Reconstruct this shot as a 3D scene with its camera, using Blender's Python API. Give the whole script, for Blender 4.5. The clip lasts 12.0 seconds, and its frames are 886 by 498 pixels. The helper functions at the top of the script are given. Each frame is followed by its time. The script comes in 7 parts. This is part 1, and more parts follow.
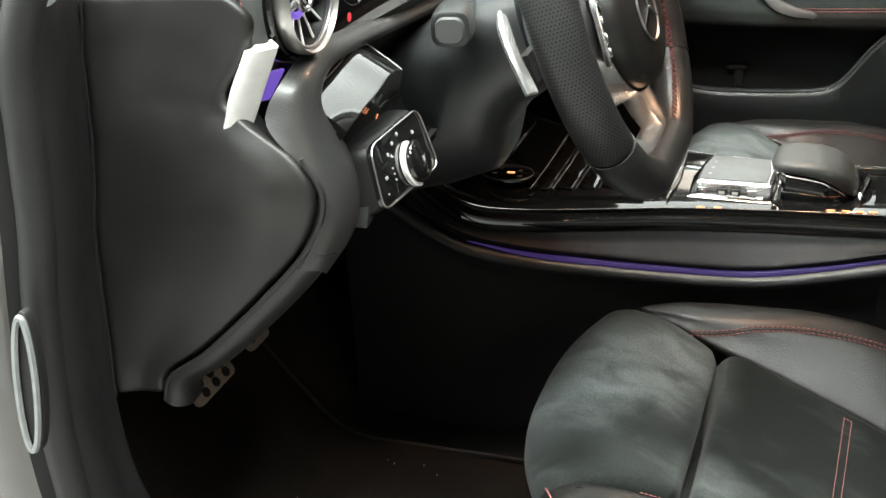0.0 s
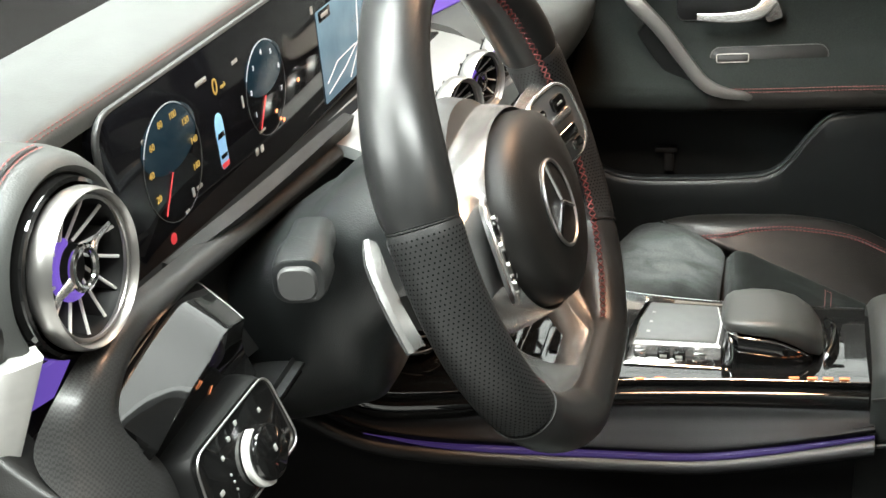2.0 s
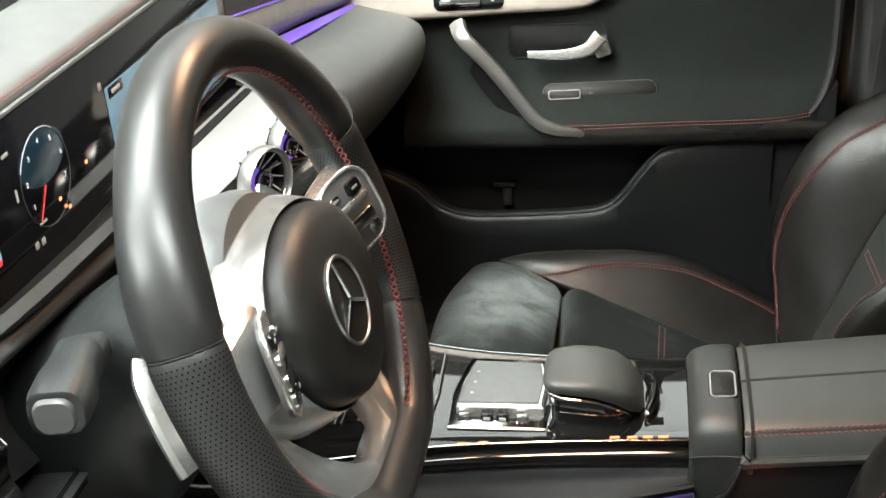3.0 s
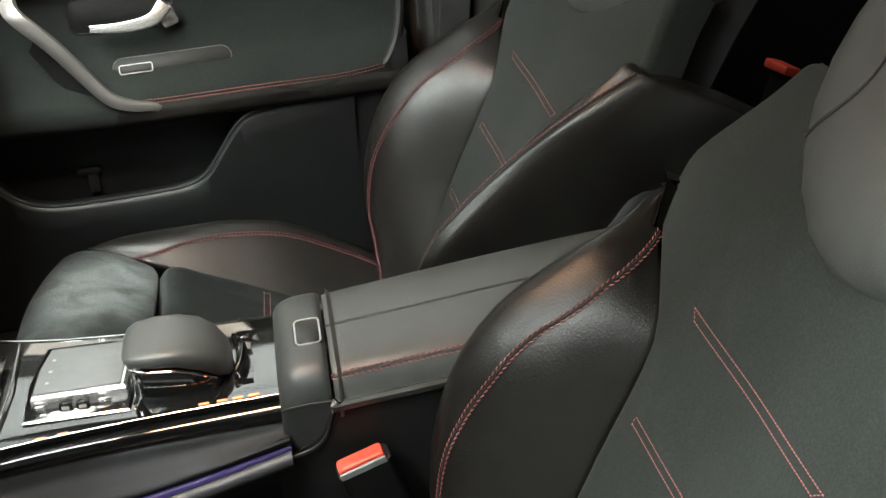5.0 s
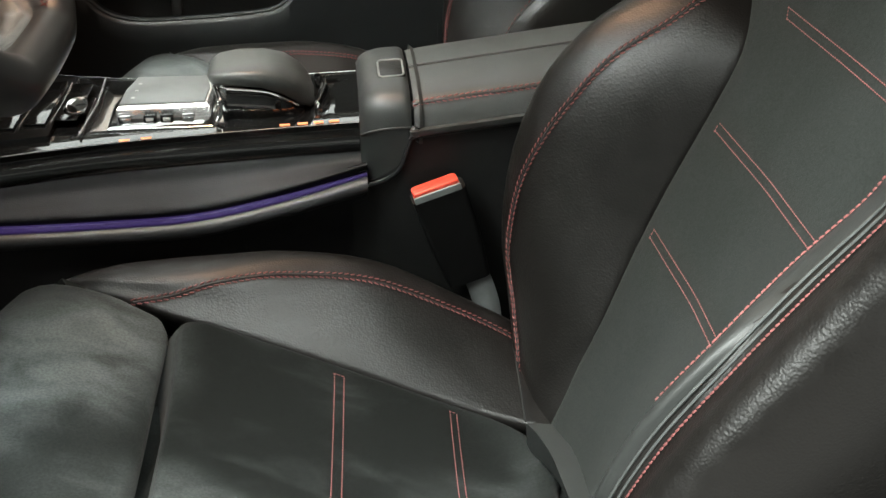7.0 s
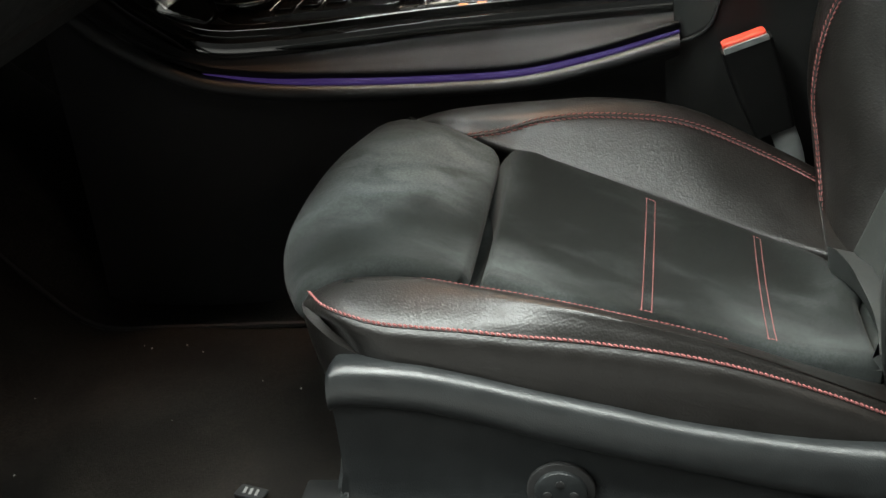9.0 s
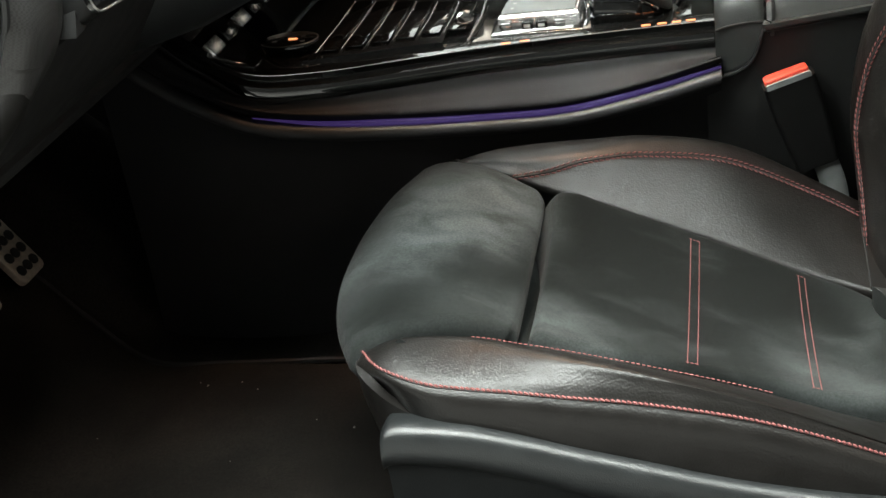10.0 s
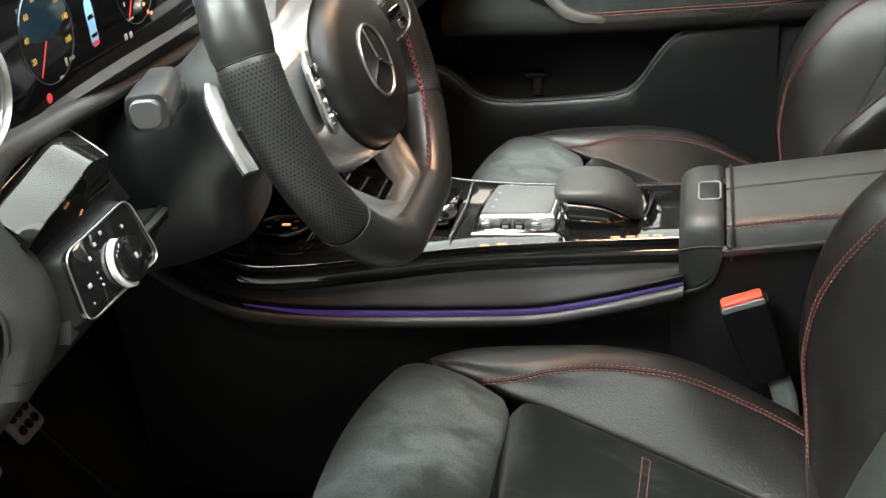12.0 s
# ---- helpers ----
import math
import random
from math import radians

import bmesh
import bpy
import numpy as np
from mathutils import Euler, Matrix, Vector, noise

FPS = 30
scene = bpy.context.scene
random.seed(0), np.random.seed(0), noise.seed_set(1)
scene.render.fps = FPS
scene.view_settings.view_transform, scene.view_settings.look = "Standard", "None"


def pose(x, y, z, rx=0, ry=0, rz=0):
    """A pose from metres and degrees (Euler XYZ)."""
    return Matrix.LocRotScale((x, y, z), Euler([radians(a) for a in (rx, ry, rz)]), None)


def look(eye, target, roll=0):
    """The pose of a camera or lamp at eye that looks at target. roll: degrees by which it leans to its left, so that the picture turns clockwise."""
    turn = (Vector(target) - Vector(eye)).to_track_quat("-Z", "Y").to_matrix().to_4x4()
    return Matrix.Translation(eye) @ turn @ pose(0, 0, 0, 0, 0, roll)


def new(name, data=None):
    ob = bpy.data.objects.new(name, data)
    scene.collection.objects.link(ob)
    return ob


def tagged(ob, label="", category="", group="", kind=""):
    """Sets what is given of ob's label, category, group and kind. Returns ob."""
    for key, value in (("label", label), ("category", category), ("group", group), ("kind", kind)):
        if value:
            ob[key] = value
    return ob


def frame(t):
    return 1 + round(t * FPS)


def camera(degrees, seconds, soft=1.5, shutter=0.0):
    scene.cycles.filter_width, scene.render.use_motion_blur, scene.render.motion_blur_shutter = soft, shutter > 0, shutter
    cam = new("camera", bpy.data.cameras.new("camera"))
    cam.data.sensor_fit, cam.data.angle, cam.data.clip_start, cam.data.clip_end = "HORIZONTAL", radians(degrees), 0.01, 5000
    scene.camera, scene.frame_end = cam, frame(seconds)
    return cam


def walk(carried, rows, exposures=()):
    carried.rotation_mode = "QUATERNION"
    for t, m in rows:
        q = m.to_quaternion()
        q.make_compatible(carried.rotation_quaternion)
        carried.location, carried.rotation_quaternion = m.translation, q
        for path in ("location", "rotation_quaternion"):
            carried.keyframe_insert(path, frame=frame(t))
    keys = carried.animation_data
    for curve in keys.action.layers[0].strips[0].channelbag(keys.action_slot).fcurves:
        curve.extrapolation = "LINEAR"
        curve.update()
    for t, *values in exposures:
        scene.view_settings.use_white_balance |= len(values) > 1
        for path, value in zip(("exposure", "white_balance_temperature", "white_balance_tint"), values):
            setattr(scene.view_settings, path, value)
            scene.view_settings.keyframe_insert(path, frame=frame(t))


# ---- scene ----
cam = camera(40.7, 12.0)
METRES = 1.42
BASE = pose(0.203, -1.442, 1.151, -26.04, 3.03, 19.36)
ROWS = [
    (0.0, 0.0, 0.0, 0.0, 0.0, 0.0, -0.0),
    (0.5, 0.0232, 0.0527, 0.0334, 0.33, 0.52, 1.47),
    (1.0, 0.0259, 0.1181, 0.0707, -0.47, 0.39, 2.43),
    (1.5, 0.0291, 0.1576, 0.1039, -1.5, 0.25, 2.99),
    (2.0, 0.0375, 0.1766, 0.1363, -3.24, -0.06, 3.48),
    (2.5, 0.0605, 0.1872, 0.1634, -5.42, -0.36, 4.23),
    (3.0, 0.0878, 0.191, 0.1825, -9.02, -0.7, 5.33),
    (3.5, 0.1235, 0.1863, 0.1932, -13.67, -1.33, 6.8),
    (5.5, 0.1511, 0.2173, 0.1118, -27.39, -3.87, 12.87),
    (6.0, 0.1393, 0.2252, 0.0657, -27.3, -3.56, 12.06),
    (6.5, 0.1219, 0.224, 0.0156, -25.83, -3.03, 9.95),
    (7.0, 0.0913, 0.21, -0.0311, -23.39, -2.51, 8.26),
    (7.5, 0.0694, 0.1864, -0.0757, -19.22, -1.84, 8.54),
    (9.5, 0.0386, 0.1313, -0.1461, -7.5, 0.14, 7.41),
    (10.0, 0.0409, 0.1194, -0.096, -6.99, -1.02, 8.35),
    (10.5, 0.0515, 0.1061, -0.0504, -6.38, -1.21, 8.07),
    (11.0, 0.0626, 0.0876, -0.0109, -6.11, -0.99, 7.21),
    (11.5, 0.0737, 0.0722, 0.0199, -6.04, -0.7, 6.42),
    (12.0, 0.0827, 0.0558, 0.0499, -6.18, -0.84, 5.63),
]
walk(cam, [(t, BASE @ pose(METRES * x, METRES * y, METRES * z, 90 + pitch, roll, yaw)) for t, x, y, z, yaw, pitch, roll in ROWS],
     exposures=[(0.0, 0.32), (1.0, 0.15), (2.0, 0.12), (3.5, 0.08), (5.5, 0.05), (7.0, -0.06), (9.5, 0.02), (10.5, 0.18), (12.0, 0.25)])

# ---- world and light ----
world = bpy.data.worlds.new("dim_hall")
scene.world = world
world.use_nodes = True
world.node_tree.nodes["Background"].inputs[0].default_value = (0.75, 0.85, 1.0, 1)
world.node_tree.nodes["Background"].inputs[1].default_value = 0.05
scene.view_settings.exposure = 0.0


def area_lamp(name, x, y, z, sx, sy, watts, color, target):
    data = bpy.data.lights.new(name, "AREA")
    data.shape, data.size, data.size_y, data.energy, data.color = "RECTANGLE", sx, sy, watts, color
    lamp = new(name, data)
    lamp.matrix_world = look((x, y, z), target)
    return tagged(lamp, "unseen ceiling light panel of the hall, placed to light the car", "ceiling light", "hall ceiling lights", "thing")


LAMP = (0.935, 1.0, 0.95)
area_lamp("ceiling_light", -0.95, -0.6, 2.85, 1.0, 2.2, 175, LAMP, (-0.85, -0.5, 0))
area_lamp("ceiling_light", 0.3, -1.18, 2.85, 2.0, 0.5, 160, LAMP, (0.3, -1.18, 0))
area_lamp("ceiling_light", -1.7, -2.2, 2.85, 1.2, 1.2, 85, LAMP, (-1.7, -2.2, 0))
# Added fill, tilted to shine into the cabin; no known source.
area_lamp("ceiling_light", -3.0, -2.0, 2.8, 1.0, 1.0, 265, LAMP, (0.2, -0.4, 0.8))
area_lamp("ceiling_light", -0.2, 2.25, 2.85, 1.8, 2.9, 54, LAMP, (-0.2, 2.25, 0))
# Added warm fill from behind the car, also without a known source.
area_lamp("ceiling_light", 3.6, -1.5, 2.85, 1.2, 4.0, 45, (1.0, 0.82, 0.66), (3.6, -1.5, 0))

# warm lamp added under the car's roof, out of view, to tint the cabin
dome = bpy.data.lights.new("warm_roof_fill", "AREA")
dome.shape, dome.size, dome.size_y, dome.energy, dome.color = "RECTANGLE", 0.07, 0.24, 4.2, (1.0, 0.58, 0.34)
dome_lamp = new("warm_roof_fill", dome)
dome_lamp.matrix_world = look((0.10, -0.03, 1.340), (0.06, -0.06, 0.4))
tagged(dome_lamp, "unseen warm light added in the roof of the car", "car light", "", "thing")

# ---- materials ----


def material(name, color, rough=0.5, metal=0.0, vary=0.0, vary_scale=30.0, bump=0.0, bump_scale=900.0, kind="noise",
             coat=0.0, sheen=0.0, emit=None, strength=0.0, rough_vary=0.0, spec=0.5, blotch=0.0, blotch_scale=6.0, stretch=None):
    m = bpy.data.materials.new(name)
    m.use_nodes = True
    nt = m.node_tree
    b = nt.nodes["Principled BSDF"]
    b.inputs["Base Color"].default_value = (*color, 1)
    b.inputs["Roughness"].default_value = rough
    b.inputs["Metallic"].default_value = metal
    b.inputs["Specular IOR Level"].default_value = spec
    b.inputs["Coat Weight"].default_value = coat
    b.inputs["Coat Roughness"].default_value = 0.03
    if sheen:
        b.inputs["Sheen Weight"].default_value = sheen
        b.inputs["Sheen Roughness"].default_value = 0.45
    if emit:
        b.inputs["Emission Color"].default_value = (*emit, 1)
        b.inputs["Emission Strength"].default_value = strength
    coord = nt.nodes.new("ShaderNodeTexCoord")
    place = coord.outputs["Object"]
    if stretch:
        mp = nt.nodes.new("ShaderNodeMapping")
        mp.inputs["Scale"].default_value = stretch
        nt.links.new(place, mp.inputs["Vector"])
        place = mp.outputs["Vector"]
    mixed = None
    for amount, scale, detail in ((vary, vary_scale, 6), (blotch, blotch_scale, 3)):
        if not amount:
            continue
        n = nt.nodes.new("ShaderNodeTexNoise")
        n.inputs["Scale"].default_value, n.inputs["Detail"].default_value = scale, detail
        nt.links.new(place, n.inputs["Vector"])
        r = nt.nodes.new("ShaderNodeMapRange")
        r.inputs["From Min"].default_value, r.inputs["From Max"].default_value = 0.35, 0.65
        r.inputs["To Min"].default_value, r.inputs["To Max"].default_value = 1 - amount, 1 + amount
        nt.links.new(n.outputs["Fac"], r.inputs["Value"])
        mul = nt.nodes.new("ShaderNodeVectorMath")
        mul.operation = "SCALE"
        if mixed is None:
            mul.inputs[0].default_value = color
        else:
            nt.links.new(mixed, mul.inputs[0])
        nt.links.new(r.outputs["Result"], mul.inputs["Scale"])
        mixed = mul.outputs["Vector"]
        if rough_vary:
            rr = nt.nodes.new("ShaderNodeMapRange")
            rr.inputs["From Min"].default_value, rr.inputs["From Max"].default_value = 0.3, 0.7
            rr.inputs["To Min"].default_value, rr.inputs["To Max"].default_value = max(rough - rough_vary, 0.02), min(rough + rough_vary, 1)
            nt.links.new(n.outputs["Fac"], rr.inputs["Value"])
            nt.links.new(rr.outputs["Result"], b.inputs["Roughness"])
    if mixed is not None:
        nt.links.new(mixed, b.inputs["Base Color"])
    if bump:
        if kind == "grain":
            h = nt.nodes.new("ShaderNodeTexVoronoi")
            h.feature = "SMOOTH_F1"
            h.inputs["Scale"].default_value = bump_scale
            out = h.outputs["Distance"]
        else:
            h = nt.nodes.new("ShaderNodeTexNoise")
            h.inputs["Scale"].default_value, h.inputs["Detail"].default_value = bump_scale, 4
            out = h.outputs["Fac"]
        nt.links.new(place, h.inputs["Vector"])
        bp = nt.nodes.new("ShaderNodeBump")
        bp.inputs["Strength"].default_value, bp.inputs["Distance"].default_value = bump, 0.001
        nt.links.new(out, bp.inputs["Height"])
        nt.links.new(bp.outputs["Normal"], b.inputs["Normal"])
    return m


def weave_material(name):
    """Woven dark carbon fibre: two sets of ribs at right angles in a checker."""
    m = material(name, (0.03, 0.03, 0.032), 0.38, 0.15, coat=0.12)
    nt = m.node_tree
    b = nt.nodes["Principled BSDF"]
    coord = nt.nodes.new("ShaderNodeTexCoord")
    mp = nt.nodes.new("ShaderNodeMapping")
    mp.inputs["Rotation"].default_value = (0.6, 0.3, 0.6)
    nt.links.new(coord.outputs["Object"], mp.inputs["Vector"])
    chk = nt.nodes.new("ShaderNodeTexChecker")
    chk.inputs["Scale"].default_value = 640
    chk.inputs["Color1"].default_value = (0.019, 0.0185, 0.018, 1)
    chk.inputs["Color2"].default_value = (0.036, 0.0355, 0.035, 1)
    nt.links.new(mp.outputs["Vector"], chk.inputs["Vector"])
    nt.links.new(chk.outputs["Color"], b.inputs["Base Color"])
    bp = nt.nodes.new("ShaderNodeBump")
    bp.inputs["Strength"].default_value, bp.inputs["Distance"].default_value = 0.5, 0.0006
    nt.links.new(chk.outputs["Fac"], bp.inputs["Height"])
    nt.links.new(bp.outputs["Normal"], b.inputs["Normal"])
    return m


def suede_material(name, pale, deep=0.0080, worn=()):
    """Brushed suede: nap that lies light or dark in soft smears, with fine fibres and worn paler places."""
    m = material(name, (0.03, 0.034, 0.032), 0.9, bump=0.3, bump_scale=1600, sheen=0.06, spec=0.08)
    nt = m.node_tree
    b = nt.nodes["Principled BSDF"]
    coord = nt.nodes.new("ShaderNodeTexCoord")
    shift = nt.nodes.new("ShaderNodeMapping")
    shift.inputs["Location"].default_value = (0.93, 0.62, 0.13)
    nt.links.new(coord.outputs["Object"], shift.inputs["Vector"])
    streak = nt.nodes.new("ShaderNodeMapping")
    streak.inputs["Scale"].default_value, streak.inputs["Rotation"].default_value = (1.0, 1.6, 1.3), (0, 0, 0.5)
    nt.links.new(shift.outputs["Vector"], streak.inputs["Vector"])
    ramps = []
    for scale, detail, distort, low, high, a, z, where in ((4.6, 2.0, 0.3, 0.46, 0.82, 0.0, 0.27, shift), (13.0, 3.0, 0.6, 0.48, 0.85, 0.0, 0.20, streak), (500.0, 3.0, 0.0, 0.3, 0.7, 0.82, 1.18, shift), (15.0, 3.0, 0.7, 0.25, 0.65, 0.35, 1.0, streak)):
        n = nt.nodes.new("ShaderNodeTexNoise")
        n.inputs["Scale"].default_value, n.inputs["Detail"].default_value, n.inputs["Distortion"].default_value = scale, detail, distort
        nt.links.new(where.outputs["Vector"], n.inputs["Vector"])
        r = nt.nodes.new("ShaderNodeMapRange")
        r.interpolation_type = "SMOOTHSTEP"
        r.inputs["From Min"].default_value, r.inputs["From Max"].default_value = low, high
        r.inputs["To Min"].default_value, r.inputs["To Max"].default_value = a, z
        nt.links.new(n.outputs["Fac"], r.inputs["Value"])
        ramps.append(r.outputs["Result"])
    # places where the nap is rubbed pale
    total = ramps[0]
    for (x, y, z), reach, weight in worn:
        d = nt.nodes.new("ShaderNodeVectorMath")
        d.operation = "DISTANCE"
        d.inputs[1].default_value = (x, y, z)
        nt.links.new(coord.outputs["Object"], d.inputs[0])
        r = nt.nodes.new("ShaderNodeMapRange")
        r.interpolation_type = "SMOOTHSTEP"
        r.inputs["From Min"].default_value, r.inputs["From Max"].default_value = reach, reach * 0.15
        r.inputs["To Min"].default_value, r.inputs["To Max"].default_value = 0.0, weight
        nt.links.new(d.outputs["Value"], r.inputs["Value"])
        m2 = nt.nodes.new("ShaderNodeMath")
        m2.operation = "MULTIPLY_ADD"
        nt.links.new(r.outputs["Result"], m2.inputs[0])
        nt.links.new(ramps[3], m2.inputs[1])
        nt.links.new(total, m2.inputs[2])
        total = m2.outputs[0]
    add = nt.nodes.new("ShaderNodeMath")
    add.use_clamp = True
    nt.links.new(total, add.inputs[0])
    nt.links.new(ramps[1], add.inputs[1])
    mix = nt.nodes.new("ShaderNodeMix")
    mix.data_type = "RGBA"
    mix.inputs["A"].default_value = (deep, deep * 1.14, deep * 1.05, 1)
    mix.inputs["B"].default_value = (pale, pale * 1.11, pale * 1.10, 1)
    nt.links.new(add.outputs[0], mix.inputs["Factor"])
    fine = nt.nodes.new("ShaderNodeVectorMath")
    fine.operation = "SCALE"
    nt.links.new(mix.outputs["Result"], fine.inputs[0])
    nt.links.new(ramps[2], fine.inputs["Scale"])
    nt.links.new(fine.outputs["Vector"], b.inputs["Base Color"])
    return m


LEATHER = material("black_leather", (0.0092, 0.0083, 0.0076), 0.35, vary=0.12, vary_scale=60, bump=0.24, bump_scale=600, kind="grain", rough_vary=0.05, spec=0.40)
SUEDE = suede_material("brushed_charcoal_suede", 0.108, 0.0060, worn=(((0.008, -0.345, 0.465), 0.120, 1.0), ((0.05, -0.29, 0.455), 0.07, 0.35), ((-0.045, -0.43, 0.455), 0.08, 0.40), ((0.105, -0.50, 0.44), 0.06, 0.35), ((0.33, -0.47, 0.36), 0.10, 0.30)))
BACK_SUEDE = suede_material("smooth_charcoal_suede", 0.036, 0.0185)
DOOR_SUEDE = suede_material("dark_door_suede", 0.022, 0.0125)
PLAIN_LEATHER = material("smooth_grey_leather", (0.027, 0.029, 0.028), 0.40, vary=0.1, vary_scale=40, bump=0.10, bump_scale=800, kind="grain", rough_vary=0.04, spec=0.5)
# Black leather paled to carry the light on head restraint, lid and hand rest.
BRIGHTENED_LEATHER = material("brightened_leather", (0.043, 0.045, 0.043), 0.42, vary=0.08, vary_scale=40, bump=0.14, bump_scale=800, kind="grain", rough_vary=0.04, spec=0.55)
CORD = material("grey_piping", (0.075, 0.08, 0.078), 0.5, vary=0.1, vary_scale=200)
WHEEL_LEATHER = material("smooth_wheel_leather", (0.017, 0.017, 0.017), 0.34, vary=0.1, vary_scale=40, bump=0.06, bump_scale=1500, kind="grain", rough_vary=0.02, spec=0.75)
PERFORATED = material("perforated_leather", (0.020, 0.020, 0.020), 0.42, vary=0.1, vary_scale=80, bump=0.12, bump_scale=1300, kind="grain")
SOFT = material("soft_dash_plastic", (0.0145, 0.0138, 0.0130), 0.44, vary=0.1, vary_scale=40, bump=0.12, bump_scale=1100, kind="grain", rough_vary=0.05, spec=0.5)
DASH_TOP = material("stitched_dash_leather", (0.062, 0.065, 0.063), 0.5, vary=0.06, vary_scale=40, bump=0.12, bump_scale=900, kind="grain")
HARD = material("hard_black_plastic", (0.013, 0.013, 0.013), 0.58, vary=0.1, vary_scale=50, bump=0.2, bump_scale=1200, kind="grain", rough_vary=0.06, spec=0.3)
LOWER = material("grained_lower_plastic", (0.026, 0.026, 0.028), 0.6, vary=0.1, vary_scale=50, bump=0.2, bump_scale=1200, kind="grain", rough_vary=0.06, spec=0.3)
DOOR_HARD = material("dark_door_plastic", (0.0065, 0.0072, 0.0075), 0.5, vary=0.1, vary_scale=50, bump=0.15, bump_scale=1200, kind="grain", rough_vary=0.06, spec=0.35)
SHIELD = material("satin_grey_plastic", (0.013, 0.0145, 0.015), 0.36, vary=0.1, vary_scale=50, bump=0.2, bump_scale=1000, kind="grain", rough_vary=0.05, spec=0.65)
GLOSS = material("piano_black", (0.006, 0.006, 0.006), 0.06, coat=1.0, vary=0.2, vary_scale=20)
SILVER = material("satin_silver", (0.89, 0.89, 0.885), 0.27, 0.90, vary=0.03, vary_scale=25)
CHROME = material("polished_chrome", (0.80, 0.80, 0.80), 0.12, 1.0, vary=0.02, vary_scale=20)
WHITE_TRIM = material("pale_silver_trim", (0.64, 0.63, 0.61), 0.35, 0.0, vary=0.05, vary_scale=80)
LIP = material("satin_lip", (0.036, 0.0365, 0.038), 0.52, vary=0.1, vary_scale=50, bump=0.12, bump_scale=1200, kind="grain", rough_vary=0.05, spec=0.5)
SIDE_SATIN = material("satin_black_console", (0.0110, 0.0110, 0.0122), 0.60, vary=0.1, vary_scale=50, bump=0.12, bump_scale=1200, kind="grain", rough_vary=0.05, spec=0.22)
DOOR_TRIM = material("pale_champagne_trim", (0.50, 0.45, 0.40), 0.42, 0.35, vary=0.05, vary_scale=60)
VENT_SILVER = material("satin_vent_metal", (0.50, 0.485, 0.47), 0.33, 0.95, vary=0.03, vary_scale=60)
BAND = material("satin_grey_band", (0.42, 0.43, 0.43), 0.36, 0.4, vary=0.06, vary_scale=50)
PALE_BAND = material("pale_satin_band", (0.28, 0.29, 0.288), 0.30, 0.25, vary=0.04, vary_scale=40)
BEZEL = material("dark_satin_bezel", (0.10, 0.10, 0.10), 0.35, 0.6, vary=0.05, vary_scale=80)
BLADE = material("dark_vent_blade", (0.035, 0.033, 0.034), 0.4, vary=0.1, vary_scale=80)
CARBON = weave_material("carbon_weave")
CARPET = material("black_carpet", (0.015, 0.0135, 0.0125), 0.95, vary=0.35, vary_scale=350, bump=0.9, bump_scale=700, blotch=0.3, blotch_scale=9, spec=0.2)
MAT = material("dusty_black_mat", (0.0120, 0.0098, 0.0082), 0.95, vary=0.35, vary_scale=420, bump=0.9, bump_scale=900, blotch=0.45, blotch_scale=8, spec=0.2)
RUBBER = material("black_rubber", (0.013, 0.013, 0.013), 0.6, vary=0.15, vary_scale=60)
DARK_THREAD = material("dark_red_thread", (0.17, 0.040, 0.040), 0.8, vary=0.15, vary_scale=400)
HOLE_SATIN = material("matt_black_plastic", (0.006, 0.006, 0.006), 0.5, vary=0.1, vary_scale=60, spec=0.25)
HOLE = material("dark_hole", (0.006, 0.006, 0.006), 1.0, spec=0.0)
RED_THREAD = material("red_thread", (0.235, 0.076, 0.072), 0.75, vary=0.15, vary_scale=400)
RED_PLASTIC = material("red_plastic", (0.78, 0.075, 0.045), 0.35, vary=0.06, vary_scale=80)
HOUSING = material("satin_grey_housing", (0.10, 0.105, 0.108), 0.38, vary=0.08, vary_scale=40, bump=0.1, bump_scale=1200, kind="grain")
GREY_PLASTIC = material("grey_plastic", (0.22, 0.23, 0.23), 0.5, vary=0.1, vary_scale=80)
ALU = material("brushed_pedal_metal", (0.60, 0.52, 0.45), 0.4, 0.4, vary=0.1, vary_scale=200)
SCREEN = material("black_display_glass", (0.004, 0.004, 0.005), 0.07, spec=0.4)
PURPLE = material("violet_light_strip", (0.1, 0.05, 0.3), 0.4, emit=(0.30, 0.17, 0.95), strength=0.42)
PURPLE_DIM = material("violet_light_line", (0.02, 0.014, 0.06), 0.4, emit=(0.24, 0.13, 0.66), strength=0.11)
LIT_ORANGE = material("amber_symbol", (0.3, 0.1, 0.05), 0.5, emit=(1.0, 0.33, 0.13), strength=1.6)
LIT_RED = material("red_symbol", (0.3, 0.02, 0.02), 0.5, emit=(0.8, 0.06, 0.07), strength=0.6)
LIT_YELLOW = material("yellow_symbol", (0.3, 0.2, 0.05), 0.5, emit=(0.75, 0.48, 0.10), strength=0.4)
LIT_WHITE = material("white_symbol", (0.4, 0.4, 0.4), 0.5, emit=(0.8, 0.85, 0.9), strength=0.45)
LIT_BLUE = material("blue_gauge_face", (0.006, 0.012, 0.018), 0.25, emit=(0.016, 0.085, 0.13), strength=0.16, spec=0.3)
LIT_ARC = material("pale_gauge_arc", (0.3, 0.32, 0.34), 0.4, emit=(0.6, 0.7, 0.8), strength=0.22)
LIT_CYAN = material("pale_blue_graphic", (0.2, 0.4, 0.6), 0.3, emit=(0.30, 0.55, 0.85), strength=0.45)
LIT_MAP = material("blue_map_screen", (0.05, 0.08, 0.1), 0.2, emit=(0.16, 0.26, 0.33), strength=0.6, vary=0.3, vary_scale=30)
KEYFIELD = material("grey_key_field", (0.13, 0.13, 0.13), 0.36, 0.2, vary=0.08, vary_scale=60)
